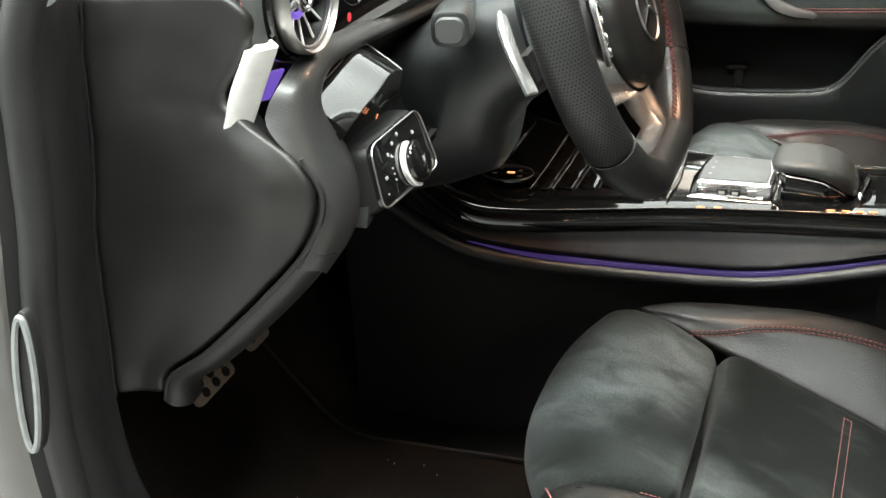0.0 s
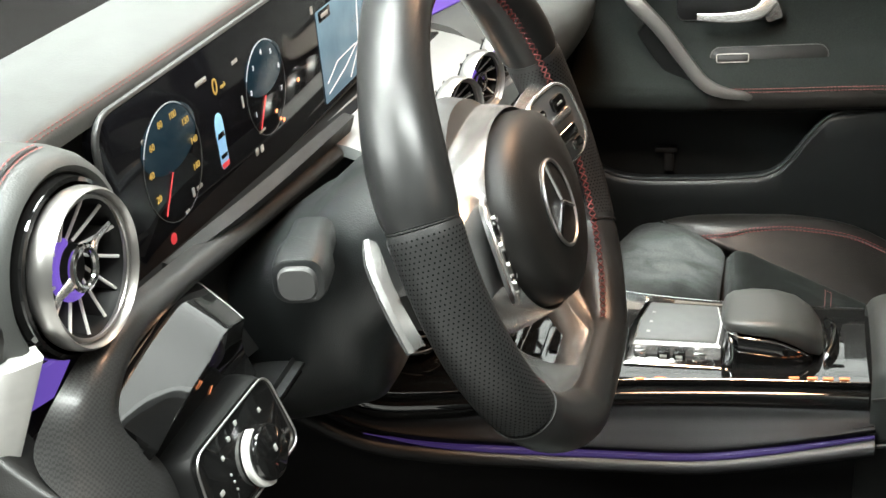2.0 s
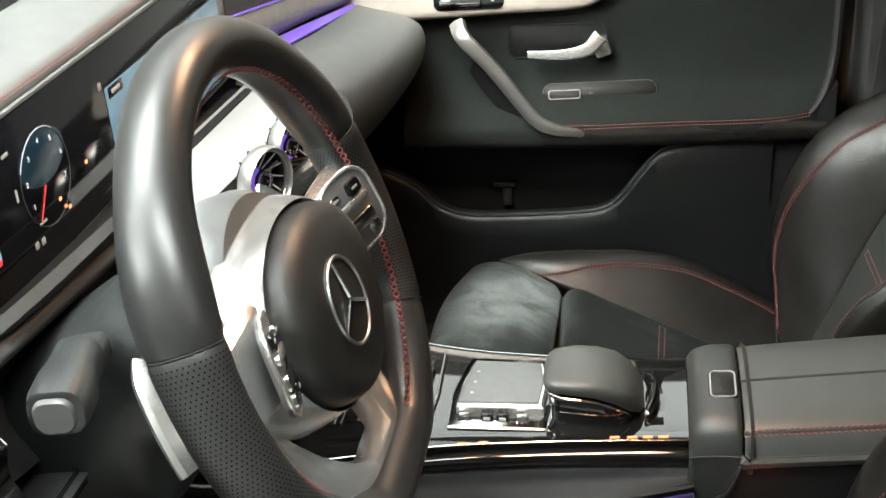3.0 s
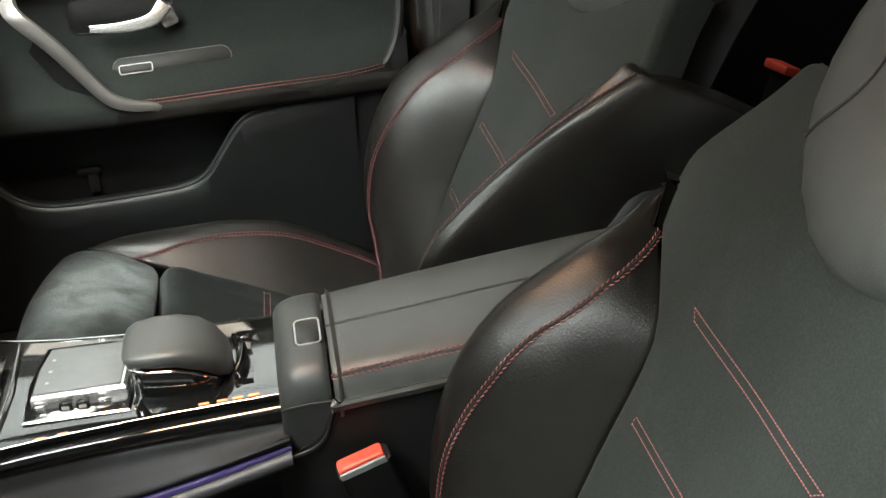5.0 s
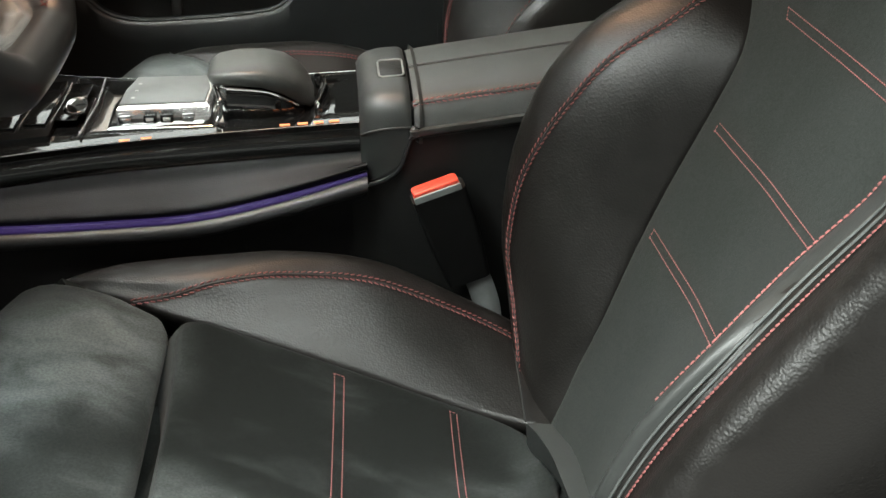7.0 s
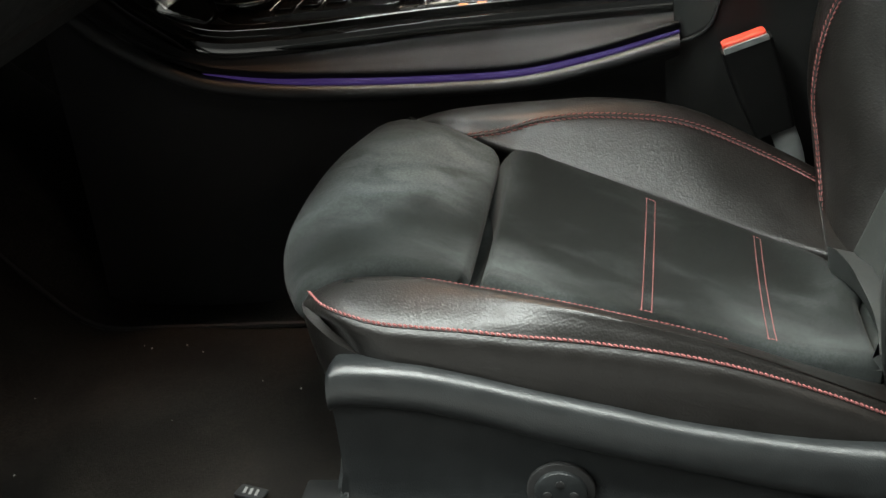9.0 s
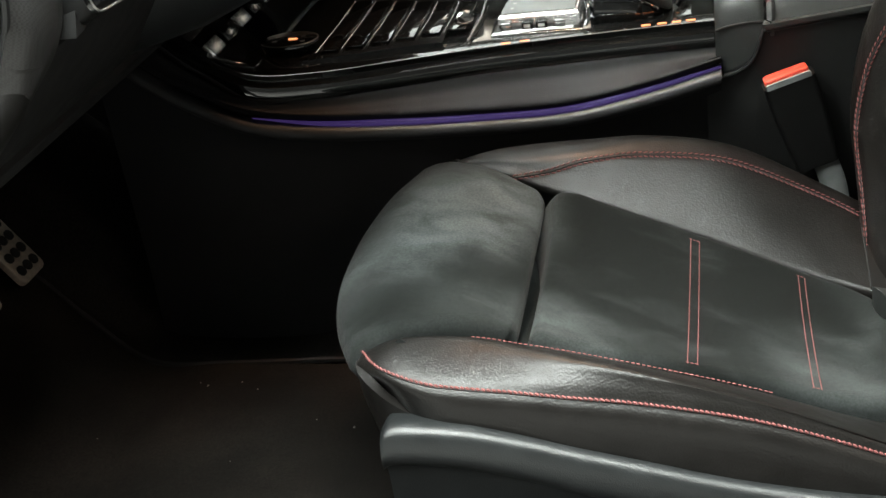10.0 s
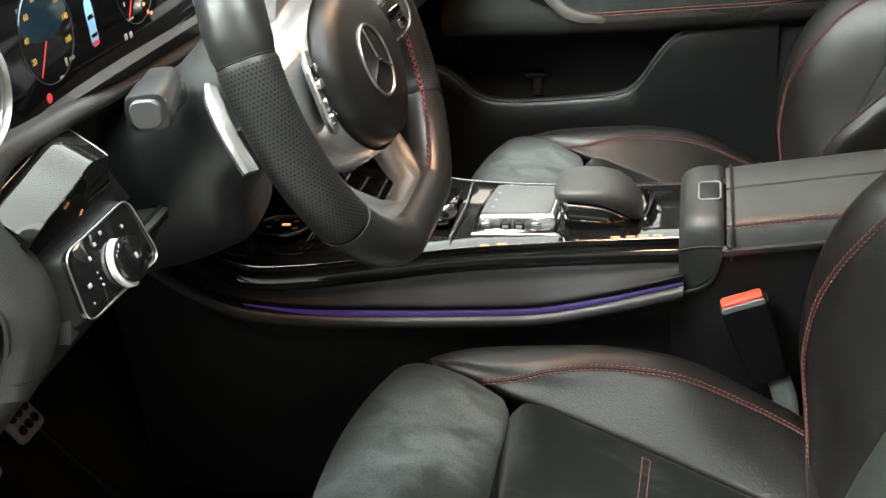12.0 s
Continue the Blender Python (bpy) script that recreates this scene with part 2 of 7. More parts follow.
MARK = material("pale_printed_symbol", (0.30, 0.30, 0.29), 0.5, vary=0.05)
BUTTON = material("dark_grey_button", (0.06, 0.06, 0.06), 0.4, vary=0.08)
PAINT = material("grey_car_paint", (0.11, 0.105, 0.10), 0.35, coat=0.8, vary=0.05)
FLOCK = material("black_flock", (0.0035, 0.0030, 0.0028), 0.98, vary=0.2, vary_scale=300, bump=0.4, spec=0.1)
HEADLINER = material("dark_headliner_fabric", (0.018, 0.0185, 0.0185), 0.95, vary=0.15, vary_scale=300, bump=0.4)
CONCRETE = material("grey_concrete_floor", (0.30, 0.29, 0.28), 0.7, vary=0.15, vary_scale=4, bump=0.3, bump_scale=60, blotch=0.15, blotch_scale=1.5)
WALL = material("grey_painted_wall", (0.70, 0.70, 0.67), 0.85, vary=0.06, vary_scale=3, bump=0.15, bump_scale=200)
DARK_WALL = material("dark_grey_wall", (0.11, 0.11, 0.108), 0.8, vary=0.08, vary_scale=3, bump=0.15, bump_scale=200)
CEILING = material("grey_ceiling", (0.35, 0.35, 0.34), 0.9, vary=0.06, vary_scale=3)
PAD_GREY = material("matt_grey_touchpad", (0.09, 0.097, 0.098), 0.45, vary=0.06, vary_scale=100)
GLASS = bpy.data.materials.new("window_glass")
GLASS.use_nodes = True
_g = GLASS.node_tree.nodes["Principled BSDF"]
_g.inputs["Transmission Weight"].default_value, _g.inputs["Roughness"].default_value, _g.inputs["IOR"].default_value = 1.0, 0.0, 1.02

# ---- building helpers ----


def curve(pts, n=8, closed=False):
    """A smooth line through the points, n steps from point to point."""
    p = [Vector(q) for q in pts]
    k = len(p)
    out = []
    for i in range(k if closed else k - 1):
        if closed:
            a, b, c, d = p[i - 1], p[i], p[(i + 1) % k], p[(i + 2) % k]
        else:
            a, b, c, d = p[max(i - 1, 0)], p[i], p[i + 1], p[min(i + 2, k - 1)]
            if i == 0:
                a = b * 2 - c
            if i + 2 > k - 1:
                d = c * 2 - b
        for j in range(n):
            t = j / n
            out.append(0.5 * ((2 * b) + (c - a) * t + (2 * a - 5 * b + 4 * c - d) * t * t + (3 * b - a - 3 * c + d) * t ** 3))
    if not closed:
        out.append(p[-1])
    return out


def _weights(k, u):
    """Rows of smooth blending weights for k controls at the parameters u in 0..1."""
    w = np.zeros((len(u), k))
    for r, x in enumerate(u):
        s = min(max(x, 0.0), 1.0) * (k - 1)
        i = min(int(s), k - 2)
        t = s - i
        c = (-0.5 * t + t * t - 0.5 * t ** 3, 1 - 2.5 * t * t + 1.5 * t ** 3, 0.5 * t + 2 * t * t - 1.5 * t ** 3, -0.5 * t * t + 0.5 * t ** 3)
        for j, q in zip((i - 1, i, i + 1, i + 2), c):
            if j < 0:
                w[r, 0] += 2 * q
                w[r, 1] -= q
            elif j > k - 1:
                w[r, k - 1] += 2 * q
                w[r, k - 2] -= q
            else:
                w[r, j] += q
    return w


class Net:
    """A smooth surface through a net of points; side: +1 or -1, which way its face looks."""

    def __init__(self, rows, side=1):
        self.c, self.side = np.array(rows, float), side

    def grid(self, u, v):
        return np.einsum("ia,abk,jb->ijk", _weights(self.c.shape[0], u), self.c, _weights(self.c.shape[1], v))

    def normals(self, u, v, e=0.004):
        u, v = np.array(u), np.array(v)
        a = self.grid(np.minimum(u + e, 1), v) - self.grid(np.maximum(u - e, 0), v)
        b = self.grid(u, np.minimum(v + e, 1)) - self.grid(u, np.maximum(v - e, 0))
        n = np.cross(a, b) * self.side
        return n / np.maximum(np.linalg.norm(n, axis=2, keepdims=True), 1e-9)

    def at(self, u, v, lift=0.0):
        p = self.grid([u], [v])[0, 0] + self.normals([u], [v])[0, 0] * lift
        return Vector(p)

    def up(self, u, v):
        return Vector(self.normals([u], [v])[0, 0])


def from_grid(g, closed_v=False, closed_u=False):
    bm = bmesh.new()
    vs = [[bm.verts.new(p) for p in row] for row in g]
    nu, nv = len(g), len(g[0])
    for i in range(nu if closed_u else nu - 1):
        for j in range(nv if closed_v else nv - 1):
            a, b, c, d = vs[i][j], vs[(i + 1) % nu][j], vs[(i + 1) % nu][(j + 1) % nv], vs[i][(j + 1) % nv]
            if len({a, b, c, d}) == 4:
                bm.faces.new((a, b, c, d))
    return bm, vs


def pad(net, nu=24, nv=24, edge=0.012, thick=0.03, dip=None):
    """A padded panel: the net's face with edges that round down, walls of that thickness and a back."""
    u = 0.5 - 0.5 * np.cos(np.pi * np.arange(nu + 1) / nu)
    v = 0.5 - 0.5 * np.cos(np.pi * np.arange(nv + 1) / nv)
    p, n = net.grid(u, v), net.normals(u, v)
    su = np.concatenate([np.zeros((1, nv + 1)), np.cumsum(np.linalg.norm(np.diff(p, axis=0), axis=2), axis=0)])
    sv = np.concatenate([np.zeros((nu + 1, 1)), np.cumsum(np.linalg.norm(np.diff(p, axis=1), axis=2), axis=1)], axis=1)
    du, dv = np.minimum(su, su[-1:] - su), np.minimum(sv, sv[:, -1:] - sv)
    qu, qv = np.clip(1 - du / edge, 0, 1), np.clip(1 - dv / edge, 0, 1)
    q = np.clip(np.sqrt(qu * qu + qv * qv), 0, 1)
    drop = edge * (1 - np.sqrt(1 - q * q))
    if dip is not None:
        drop = drop + dip(u[:, None] + 0 * v[None, :], v[None, :] + 0 * u[:, None])
    front = p - n * drop[:, :, None]
    back = p - n * max(thick, edge * 1.05)
    bm, vs = from_grid(front)
    ring = [(0, j) for j in range(nv)] + [(i, nv) for i in range(nu)] + [(nu, j) for j in range(nv, 0, -1)] + [(i, 0) for i in range(nu, 0, -1)]
    low = [bm.verts.new(back[i, j]) for i, j in ring]
    for k in range(len(ring)):
        (a, b), (c, d) = ring[k], ring[(k + 1) % len(ring)]
        bm.faces.new((vs[a][b], vs[c][d], low[(k + 1) % len(ring)], low[k]))
    bm.faces.new(low)
    bmesh.ops.recalc_face_normals(bm, faces=bm.faces)
    return bm


def sheet(net, nu=20, nv=20, thick=0.004):
    u, v = np.linspace(0, 1, nu + 1), np.linspace(0, 1, nv + 1)
    p, n = net.grid(u, v), net.normals(u, v)
    bm, top = from_grid(p)
    b2 = p - n * thick
    low = [[bm.verts.new(q) for q in row] for row in b2]
    for i in range(nu):
        for j in range(nv):
            bm.faces.new((low[i][j], low[i][j + 1], low[i + 1][j + 1], low[i + 1][j]))
    ring = [(0, j) for j in range(nv)] + [(i, nv) for i in range(nu)] + [(nu, j) for j in range(nv, 0, -1)] + [(i, 0) for i in range(nu, 0, -1)]
    for k in range(len(ring)):
        (a, b), (c, d) = ring[k], ring[(k + 1) % len(ring)]
        bm.faces.new((top[a][b], low[a][b], low[c][d], top[c][d]))
    bmesh.ops.recalc_face_normals(bm, faces=bm.faces)
    return bm


def loft(rings, closed=True, caps=True):
    """A body through rings of the same number of points."""
    bm, vs = from_grid([[Vector(p) for p in r] for r in rings], closed_v=closed)
    if caps and closed:
        bm.faces.new(vs[0])
        bm.faces.new(vs[-1])
    bmesh.ops.recalc_face_normals(bm, faces=bm.faces)
    return bm


def frames_along(path, hint=None):
    """Tangent, side and up at each point of a path; up stays near hint, or turns as little as it can."""
    out, up = [], Vector(hint) if hint is not None else None
    n = len(path)
    for i, p in enumerate(path):
        t = (path[min(i + 1, n - 1)] - path[max(i - 1, 0)]).normalized()
        if up is None:
            up = t.orthogonal()
        base = Vector(hint) if hint is not None else up
        side = t.cross(base).normalized()
        up = side.cross(t).normalized()
        out.append((t, side, up))
    return out


def sweep(path, profile, hint=None, closed=False, caps=True, scales=None):
    """A profile of (side, up) pairs drawn along a path."""
    fr = frames_along(path, hint)
    rings = []
    for i, (p, (t, s, u)) in enumerate(zip(path, fr)):
        k = scales[i] if scales else 1.0
        rings.append([p + s * a * k + u * b * k for a, b in profile])
    if closed:
        bm, _ = from_grid(rings, closed_v=True, closed_u=True)
        bmesh.ops.recalc_face_normals(bm, faces=bm.faces)
        return bm
    return loft(rings, True, caps)


def circle(r, n=10, rb=None):
    return [(r * math.cos(2 * math.pi * i / n), (rb or r) * math.sin(2 * math.pi * i / n)) for i in range(n)]


def tube(path, r, n=8, closed=False, hint=None, rb=None, scales=None):
    return sweep([Vector(p) for p in path], circle(r, n, rb), hint, closed, True, scales)


def rounded(w, h, r, n=5):
    """The outline of a rounded rectangle about the origin."""
    out = []
    for cx, cy, a in ((w / 2 - r, h / 2 - r, 0), (-w / 2 + r, h / 2 - r, 90), (-w / 2 + r, -h / 2 + r, 180), (w / 2 - r, -h / 2 + r, 270)):
        for i in range(n + 1):
            q = radians(a + 90 * i / n)
            out.append((cx + r * math.cos(q), cy + r * math.sin(q)))
    return out


def slab(outline, m, t, bevel=0.0015):
    """A plate with that outline in the x-y plane of m; its top lies t above, with a bevelled rim."""
    c = Vector((sum(p[0] for p in outline) / len(outline), sum(p[1] for p in outline) / len(outline)))
    size = max((Vector(p) - c).length for p in outline)
    k = max(1 - bevel / size, 0.3)
    small = [c + (Vector(p) - c) * k for p in outline]
    mid = [c + (Vector(p) - c) * (1 - 0.3 * (1 - k)) for p in outline]
    rings = [[m @ Vector((p[0], p[1], z)) for p in ring] for ring, z in ((outline, 0), (outline, t - bevel), (mid, t - bevel * 0.3), (small, t))]
    return loft(rings)


def rim(outline, m, r, n=6, z=0.0):
    """A thin raised line round an outline in the plane of m."""
    path = [m @ Vector((p[0], p[1], z)) for p in outline]
    up = (m.to_3x3() @ Vector((0, 0, 1))).normalized()
    k = len(path)
    rings = []
    for i, p in enumerate(path):
        t = (path[(i + 1) % k] - path[i - 1]).normalized()
        s = t.cross(up).normalized()
        rings.append([p + s * a + up * b for a, b in circle(r, n)])
    bm, _ = from_grid(rings, closed_v=True, closed_u=True)
    bmesh.ops.recalc_face_normals(bm, faces=bm.faces)
    return bm


def rbox(sx, sy, sz, m, bevel=0.003, seg=2):
    bm = bmesh.new()
    bmesh.ops.create_cube(bm, size=1, matrix=Matrix.Diagonal((sx, sy, sz, 1)))
    bmesh.ops.bevel(bm, geom=list(bm.edges), offset=min(bevel, 0.45 * min(sx, sy, sz)), segments=seg, profile=0.5, affect="EDGES")
    bmesh.ops.transform(bm, matrix=m, verts=bm.verts)
    return bm


def frame_of(origin, xaxis, yaxis):
    """A pose with its x and y along the two directions."""
    x = Vector(xaxis).normalized()
    z = x.cross(Vector(yaxis)).normalized()
    y = z.cross(x)
    m = Matrix((x, y, z)).transposed().to_4x4()
    m.translation = Vector(origin)
    return m


def stitches(path, ups, pitch=0.0062, length=0.0046, r=0.0007, slant=0.0, offset=0.0, lift=0.0005):
    """Single stitches of thread along a line on a surface."""
    verts, faces = [], []
    acc, total = 0.0, 0.0
    for i in range(len(path) - 1):
        a, b = path[i], path[i + 1]
        seg = (b - a).length
        while acc < seg:
            f = acc / seg
            p, up = a.lerp(b, f), ups[i].lerp(ups[i + 1], f).normalized()
            t = (b - a).normalized()
            s = t.cross(up).normalized()
            d = (t + s * slant).normalized()
            q = d.cross(up).normalized()
            c = p + s * offset + up * lift
            k = len(verts)
            verts += [c - d * length / 2, c - d * length * 0.3 + up * r, c - d * length * 0.3 + q * r, c - d * length * 0.3 - q * r,
                      c + d * length * 0.3 + up * r, c + d * length * 0.3 + q * r, c + d * length * 0.3 - q * r, c + d * length / 2]
            faces += [(k, k + 2, k + 1), (k, k + 1, k + 3), (k + 1, k + 2, k + 5, k + 4), (k + 3, k + 1, k + 4, k + 6), (k + 7, k + 4, k + 5), (k + 7, k + 6, k + 4)]
            acc += pitch
        acc -= seg
    bm = bmesh.new()
    vs = [bm.verts.new(v) for v in verts]
    for f in faces:
        bm.faces.new([vs[i] for i in f])
    return bm


def join(*bms):
    out = bmesh.new()
    for b in bms:
        me = bpy.data.meshes.new("join")
        b.to_mesh(me)
        b.free()
        out.from_mesh(me)
        bpy.data.meshes.remove(me)
    return out


PLACE = {}


def thing(name, label, category, base=(0, 0, 0), group="", kind="thing"):
    ob = new(name)
    ob.empty_display_size = 0.05
    ob.location = base
    PLACE[ob.name] = Matrix.Translation(base)
    return tagged(ob, label, category, group, kind)


def part(name, bm, mat, parent=None, label="", smooth=True, kind=""):
    """Links a bmesh, built in the world's metres, as one mesh under a thing or a part."""
    me = bpy.data.meshes.new(name)
    bm.to_mesh(me)
    bm.free()
    me.materials.append(mat)
    if smooth:
        for f in me.polygons:
            f.use_smooth = True
        me.set_sharp_from_angle(angle=radians(42))
    ob = new(name, me)
    if parent:
        ob.parent = parent
        ob.matrix_parent_inverse = PLACE.get(parent.name, Matrix()).inverted()
    return tagged(ob, label, kind=kind)


def solid(name, bm, mat, label, category, kind="thing", group="", smooth=True):
    return tagged(part(name, bm, mat, None, "", smooth), label, category, group, kind)


def letters(text, size, m, depth=0.0002):
    """Built-in lettering as a mesh, in the x-y plane of m, centred."""
    cu = bpy.data.curves.new("letters", "FONT")
    cu.body, cu.size, cu.extrude, cu.align_x, cu.align_y = text, size, depth, "CENTER", "CENTER"
    ob = bpy.data.objects.new("letters", cu)
    me = bpy.data.meshes.new_from_object(ob)
    bm = bmesh.new()
    bm.from_mesh(me)
    bpy.data.objects.remove(ob)
    bpy.data.meshes.remove(me)
    bpy.data.curves.remove(cu)
    bmesh.ops.transform(bm, matrix=m, verts=bm.verts)
    return bm

# ---- the hall ----
def box_at(x0, x1, y0, y1, z0, z1, bevel=0.002):
    return rbox(x1 - x0, y1 - y0, z1 - z0, pose((x0 + x1) / 2, (y0 + y1) / 2, (z0 + z1) / 2), bevel, 1)


solid("ground", box_at(-6, 6, -5, 5, -0.1, 0.0), CONCRETE, "pale grey concrete hall floor under the car", "floor", "structure")
solid("ceiling", box_at(-6, 6, -5, 5, 2.9, 3.0), CEILING, "plain grey hall ceiling", "ceiling", "structure")
solid("wall_north", box_at(-6.1, -6, -5, 5, 0, 2.9), WALL, "plain pale hall wall", "wall", "structure")
solid("wall_south", box_at(6, 6.1, -5, 5, 0, 2.9), DARK_WALL, "plain dark grey hall wall", "wall", "structure")
solid("wall_east", box_at(-6, 6, 5, 5.1, 0, 2.9), WALL, "plain pale hall wall", "wall", "structure")
solid("wall_west", box_at(-6, 6, -5.1, -5, 0, 2.9), DARK_WALL, "plain dark grey hall wall", "wall", "structure")

# ---- the car's shell ----
YM = -0.03          # the car's middle plane

shell = thing("car_body", "grey car body with an open driver's door", "car", (0, YM, 0.2), kind="structure")
# floor with a raised tunnel
part("floor_pan", sheet(Net([[(x, y, z + (0.0 if x > -0.42 else (-0.42 - x) * 0.9)) for y, z in ((-0.80, 0.235), (-0.4, 0.232), (-0.17, 0.235), (-0.12, 0.30), (0.06, 0.30), (0.11, 0.235), (0.35, 0.232), (0.74, 0.235))]
                             for x in (-0.85, -0.55, -0.42, -0.1, 0.4, 1.4)]), 40, 40, 0.03), CARPET, shell, "black carpet over the floor")
part("bulkhead", box_at(-0.95, -0.86, -0.82, 0.76, 0.2, 1.0), CARPET, shell)
part("rear_wall", box_at(1.38, 1.45, -0.80, 0.74, 0.2, 1.25), HEADLINER, shell)
roof_rows = [[(x, YM + dy, z - 0.06 * (dy / 0.6) ** 2) for dy in (-0.565, -0.34, 0, 0.35, 0.60)] for x, z in ((-0.01, 1.380), (0.15, 1.410), (0.5, 1.44), (1.1, 1.41), (1.5, 1.33))]
part("roof", sheet(Net(roof_rows), 16, 12, 0.04), HEADLINER, shell, "dark fabric roof lining")
part("roof_console", rbox(0.13, 0.30, 0.022, pose(0.10, YM, 1.360), 0.008), HARD, shell, "black roof console")
for y in (-0.80, 0.74):
    s = 1 if y > 0 else -1
    lean = 0.17 if y > 0 else 0.20
    part("pillar", tube(curve([(-0.93, y, 0.98), (-0.50, y - 0.07 * s, 1.19), (-0.01, y - lean * s, 1.362)], 6), 0.035, 8), HEADLINER, shell)
    part("roof_rail", tube(curve([(-0.01, y - lean * s, 1.362), (0.5, y - lean * s, 1.41), (1.45, y - lean * s, 1.31)], 6), 0.035, 8), HEADLINER, shell)
    part("sill", box_at(-0.62, 1.3, y - 0.06 if s < 0 else y - 0.03, y + 0.03 if s < 0 else y + 0.06, 0.18, 0.285, 0.015), PAINT, shell)
part("windscreen", sheet(Net([[(-0.95, YM - 0.76, 0.97), (-1.02, YM, 0.98), (-0.95, YM + 0.76, 0.97)], [(-0.50, YM - 0.68, 1.19), (-0.55, YM, 1.205), (-0.50, YM + 0.68, 1.19)], [(-0.01, YM - 0.59, 1.357), (-0.03, YM, 1.380), (-0.01, YM + 0.59, 1.357)]]), 8, 8, 0.004), GLASS, shell, "clear windscreen glass").visible_shadow = False
part("bonnet", sheet(Net([[(-1.9, YM - 0.7, 0.72), (-1.95, YM, 0.78), (-1.9, YM + 0.7, 0.72)], [(-1.4, YM - 0.78, 0.84), (-1.4, YM, 0.92), (-1.4, YM + 0.78, 0.84)], [(-0.92, YM - 0.78, 0.93), (-1.0, YM, 0.97), (-0.92, YM + 0.78, 0.93)]]), 10, 10, 0.02), PAINT, shell, "glossy grey bonnet")
part("cowl", box_at(-1.0, -0.80, -0.79, 0.73, 0.80, 0.955, 0.02), HARD, shell)
# front door frame of the driver's side: lower pillar with its trim, and the sealing rubber
LINE = ((-0.350, -0.330, 0.955), (-0.360, -0.336, 0.87), (-0.369, -0.344, 0.80), (-0.381, -0.354, 0.736), (-0.385, -0.364, 0.66), (-0.390, -0.368, 0.589), (-0.375, -0.355, 0.48), (-0.30, -0.29, 0.36), (-0.16, -0.15, 0.295), (0.2, 0.2, 0.285))
rows = [[(x0 - 0.012, -0.700, z), (x0 + 0.001, -0.714, z), (x0 + 0.008, -0.740, z), (xs - 0.002, -0.772, z), (xs - 0.014, -0.798, z), (xs - 0.04, -0.815, z)] for x0, xs, z in LINE]
part("door_pillar", sheet(Net(rows, -1), 40, 20, 0.012), HARD, shell, "black plastic door pillar lining")
seal = curve([(-0.29, -0.775, 1.06), (-0.342, -0.795, 0.94), (-0.350, -0.80, 0.87), (-0.358, -0.80, 0.80), (-0.370, -0.80, 0.736), (-0.379, -0.80, 0.66), (-0.382, -0.80, 0.58), (-0.368, -0.80, 0.48), (-0.30, -0.80, 0.355), (-0.17, -0.80, 0.30), (0.2, -0.79, 0.29), (1.1, -0.79, 0.29)], 8)
part("door_seal", tube(seal, 0.014, 10), RUBBER, shell, "black rubber door seal")
jamb = [[(xs - 0.030, -0.805, z), (xs - 0.05, -0.822, z), (xs - 0.12, -0.83, z), (xs - 0.35, -0.85, z)] for x0, xs, z in LINE[:8]]
part("door_jamb", sheet(Net(jamb, -1), 24, 10, 0.02), PAINT, shell, "grey painted door jamb")
oval = [(-0.3665 + 0.0085 * math.cos(a) + 0.0085 * math.sin(a), -0.838, 0.683 + 0.060 * math.sin(a)) for a in np.linspace(0, 2 * math.pi, 40, endpoint=False)]
part("hinge_cover", slab([(0.012 * math.cos(a) + 0.0085 * math.sin(a), 0.064 * math.sin(a)) for a in np.linspace(0, 2 * math.pi, 40, endpoint=False)], frame_of((-0.3665, -0.828, 0.683), (1, 0, 0), (0, 0, 1)), 0.008, 0.002), RUBBER, shell, "black oval cable cover")
part("grommet", tube([Vector(p) for p in oval], 0.0028, 6, True, (0, 1, 0)), GREY_PLASTIC, shell, "grey oval cable grommet")
part("fender_inner", box_at(-1.5, -0.66, -0.88, -0.84, 0.25, 0.90, 0.02), PAINT, shell)

# loose mat in the driver's footwell
mat_top = [[(x, y, 0.247 + 0.004 * math.sin(7 * x + 5 * y) + (0.0 if x > -0.42 else (-0.42 - x) * 0.9)) for y in (-0.70, -0.55, -0.40, -0.262 if x > -0.4 else -0.225)] for x in (-0.66, -0.54, -0.42, -0.3, -0.18, -0.05, 0.08)]
floor_mat = thing("floor_mat", "worn dusty black carpet floor mat in the footwell", "floor mat", (-0.2, -0.45, 0.24))
part("mat", sheet(Net(mat_top), 24, 18, 0.006), MAT, floor_mat)
part("binding", tube(curve([(0.08, -0.262, 0.248), (-0.05, -0.262, 0.248), (-0.18, -0.262, 0.248), (-0.30, -0.262, 0.246), (-0.40, -0.255, 0.247), (-0.48, -0.235, 0.30), (-0.54, -0.225, 0.356), (-0.66, -0.225, 0.463)], 6), 0.0035, 6), RUBBER, floor_mat, "black edge binding")
badge_m = frame_of((-0.126, -0.558, 0.2525), (0.95, -0.3, 0), (0.3, 0.95, 0))
badge = part("badge", slab(rounded(0.028, 0.015, 0.002), badge_m, 0.002, 0.0006), RUBBER, floor_mat, "small black and silver woven badge")
for k, dx in enumerate((-0.006, 0.0, 0.006)):
    part("mark", rbox(0.0026, 0.008, 0.0008, badge_m @ pose(dx, 0, 0.0024, 0, 0, 15), 0.0003), MARK, badge)

# crumbs on the mat
rng = random.Random(5)
bm = bmesh.new()
for k in range(26):
    x, y = rng.uniform(-0.40, 0.04), rng.uniform(-0.66, -0.29)
    r = rng.uniform(0.0006, 0.0013)
    bmesh.ops.create_icosphere(bm, subdivisions=1, radius=r, matrix=pose(x, y, 0.2478 + 0.004 * math.sin(7 * x + 5 * y)) @ Matrix.Diagonal((1, rng.uniform(0.6, 1.6), 0.6, 1)))
part("crumbs", bm, MARK, floor_mat, "tiny pale crumbs", kind="stuff")

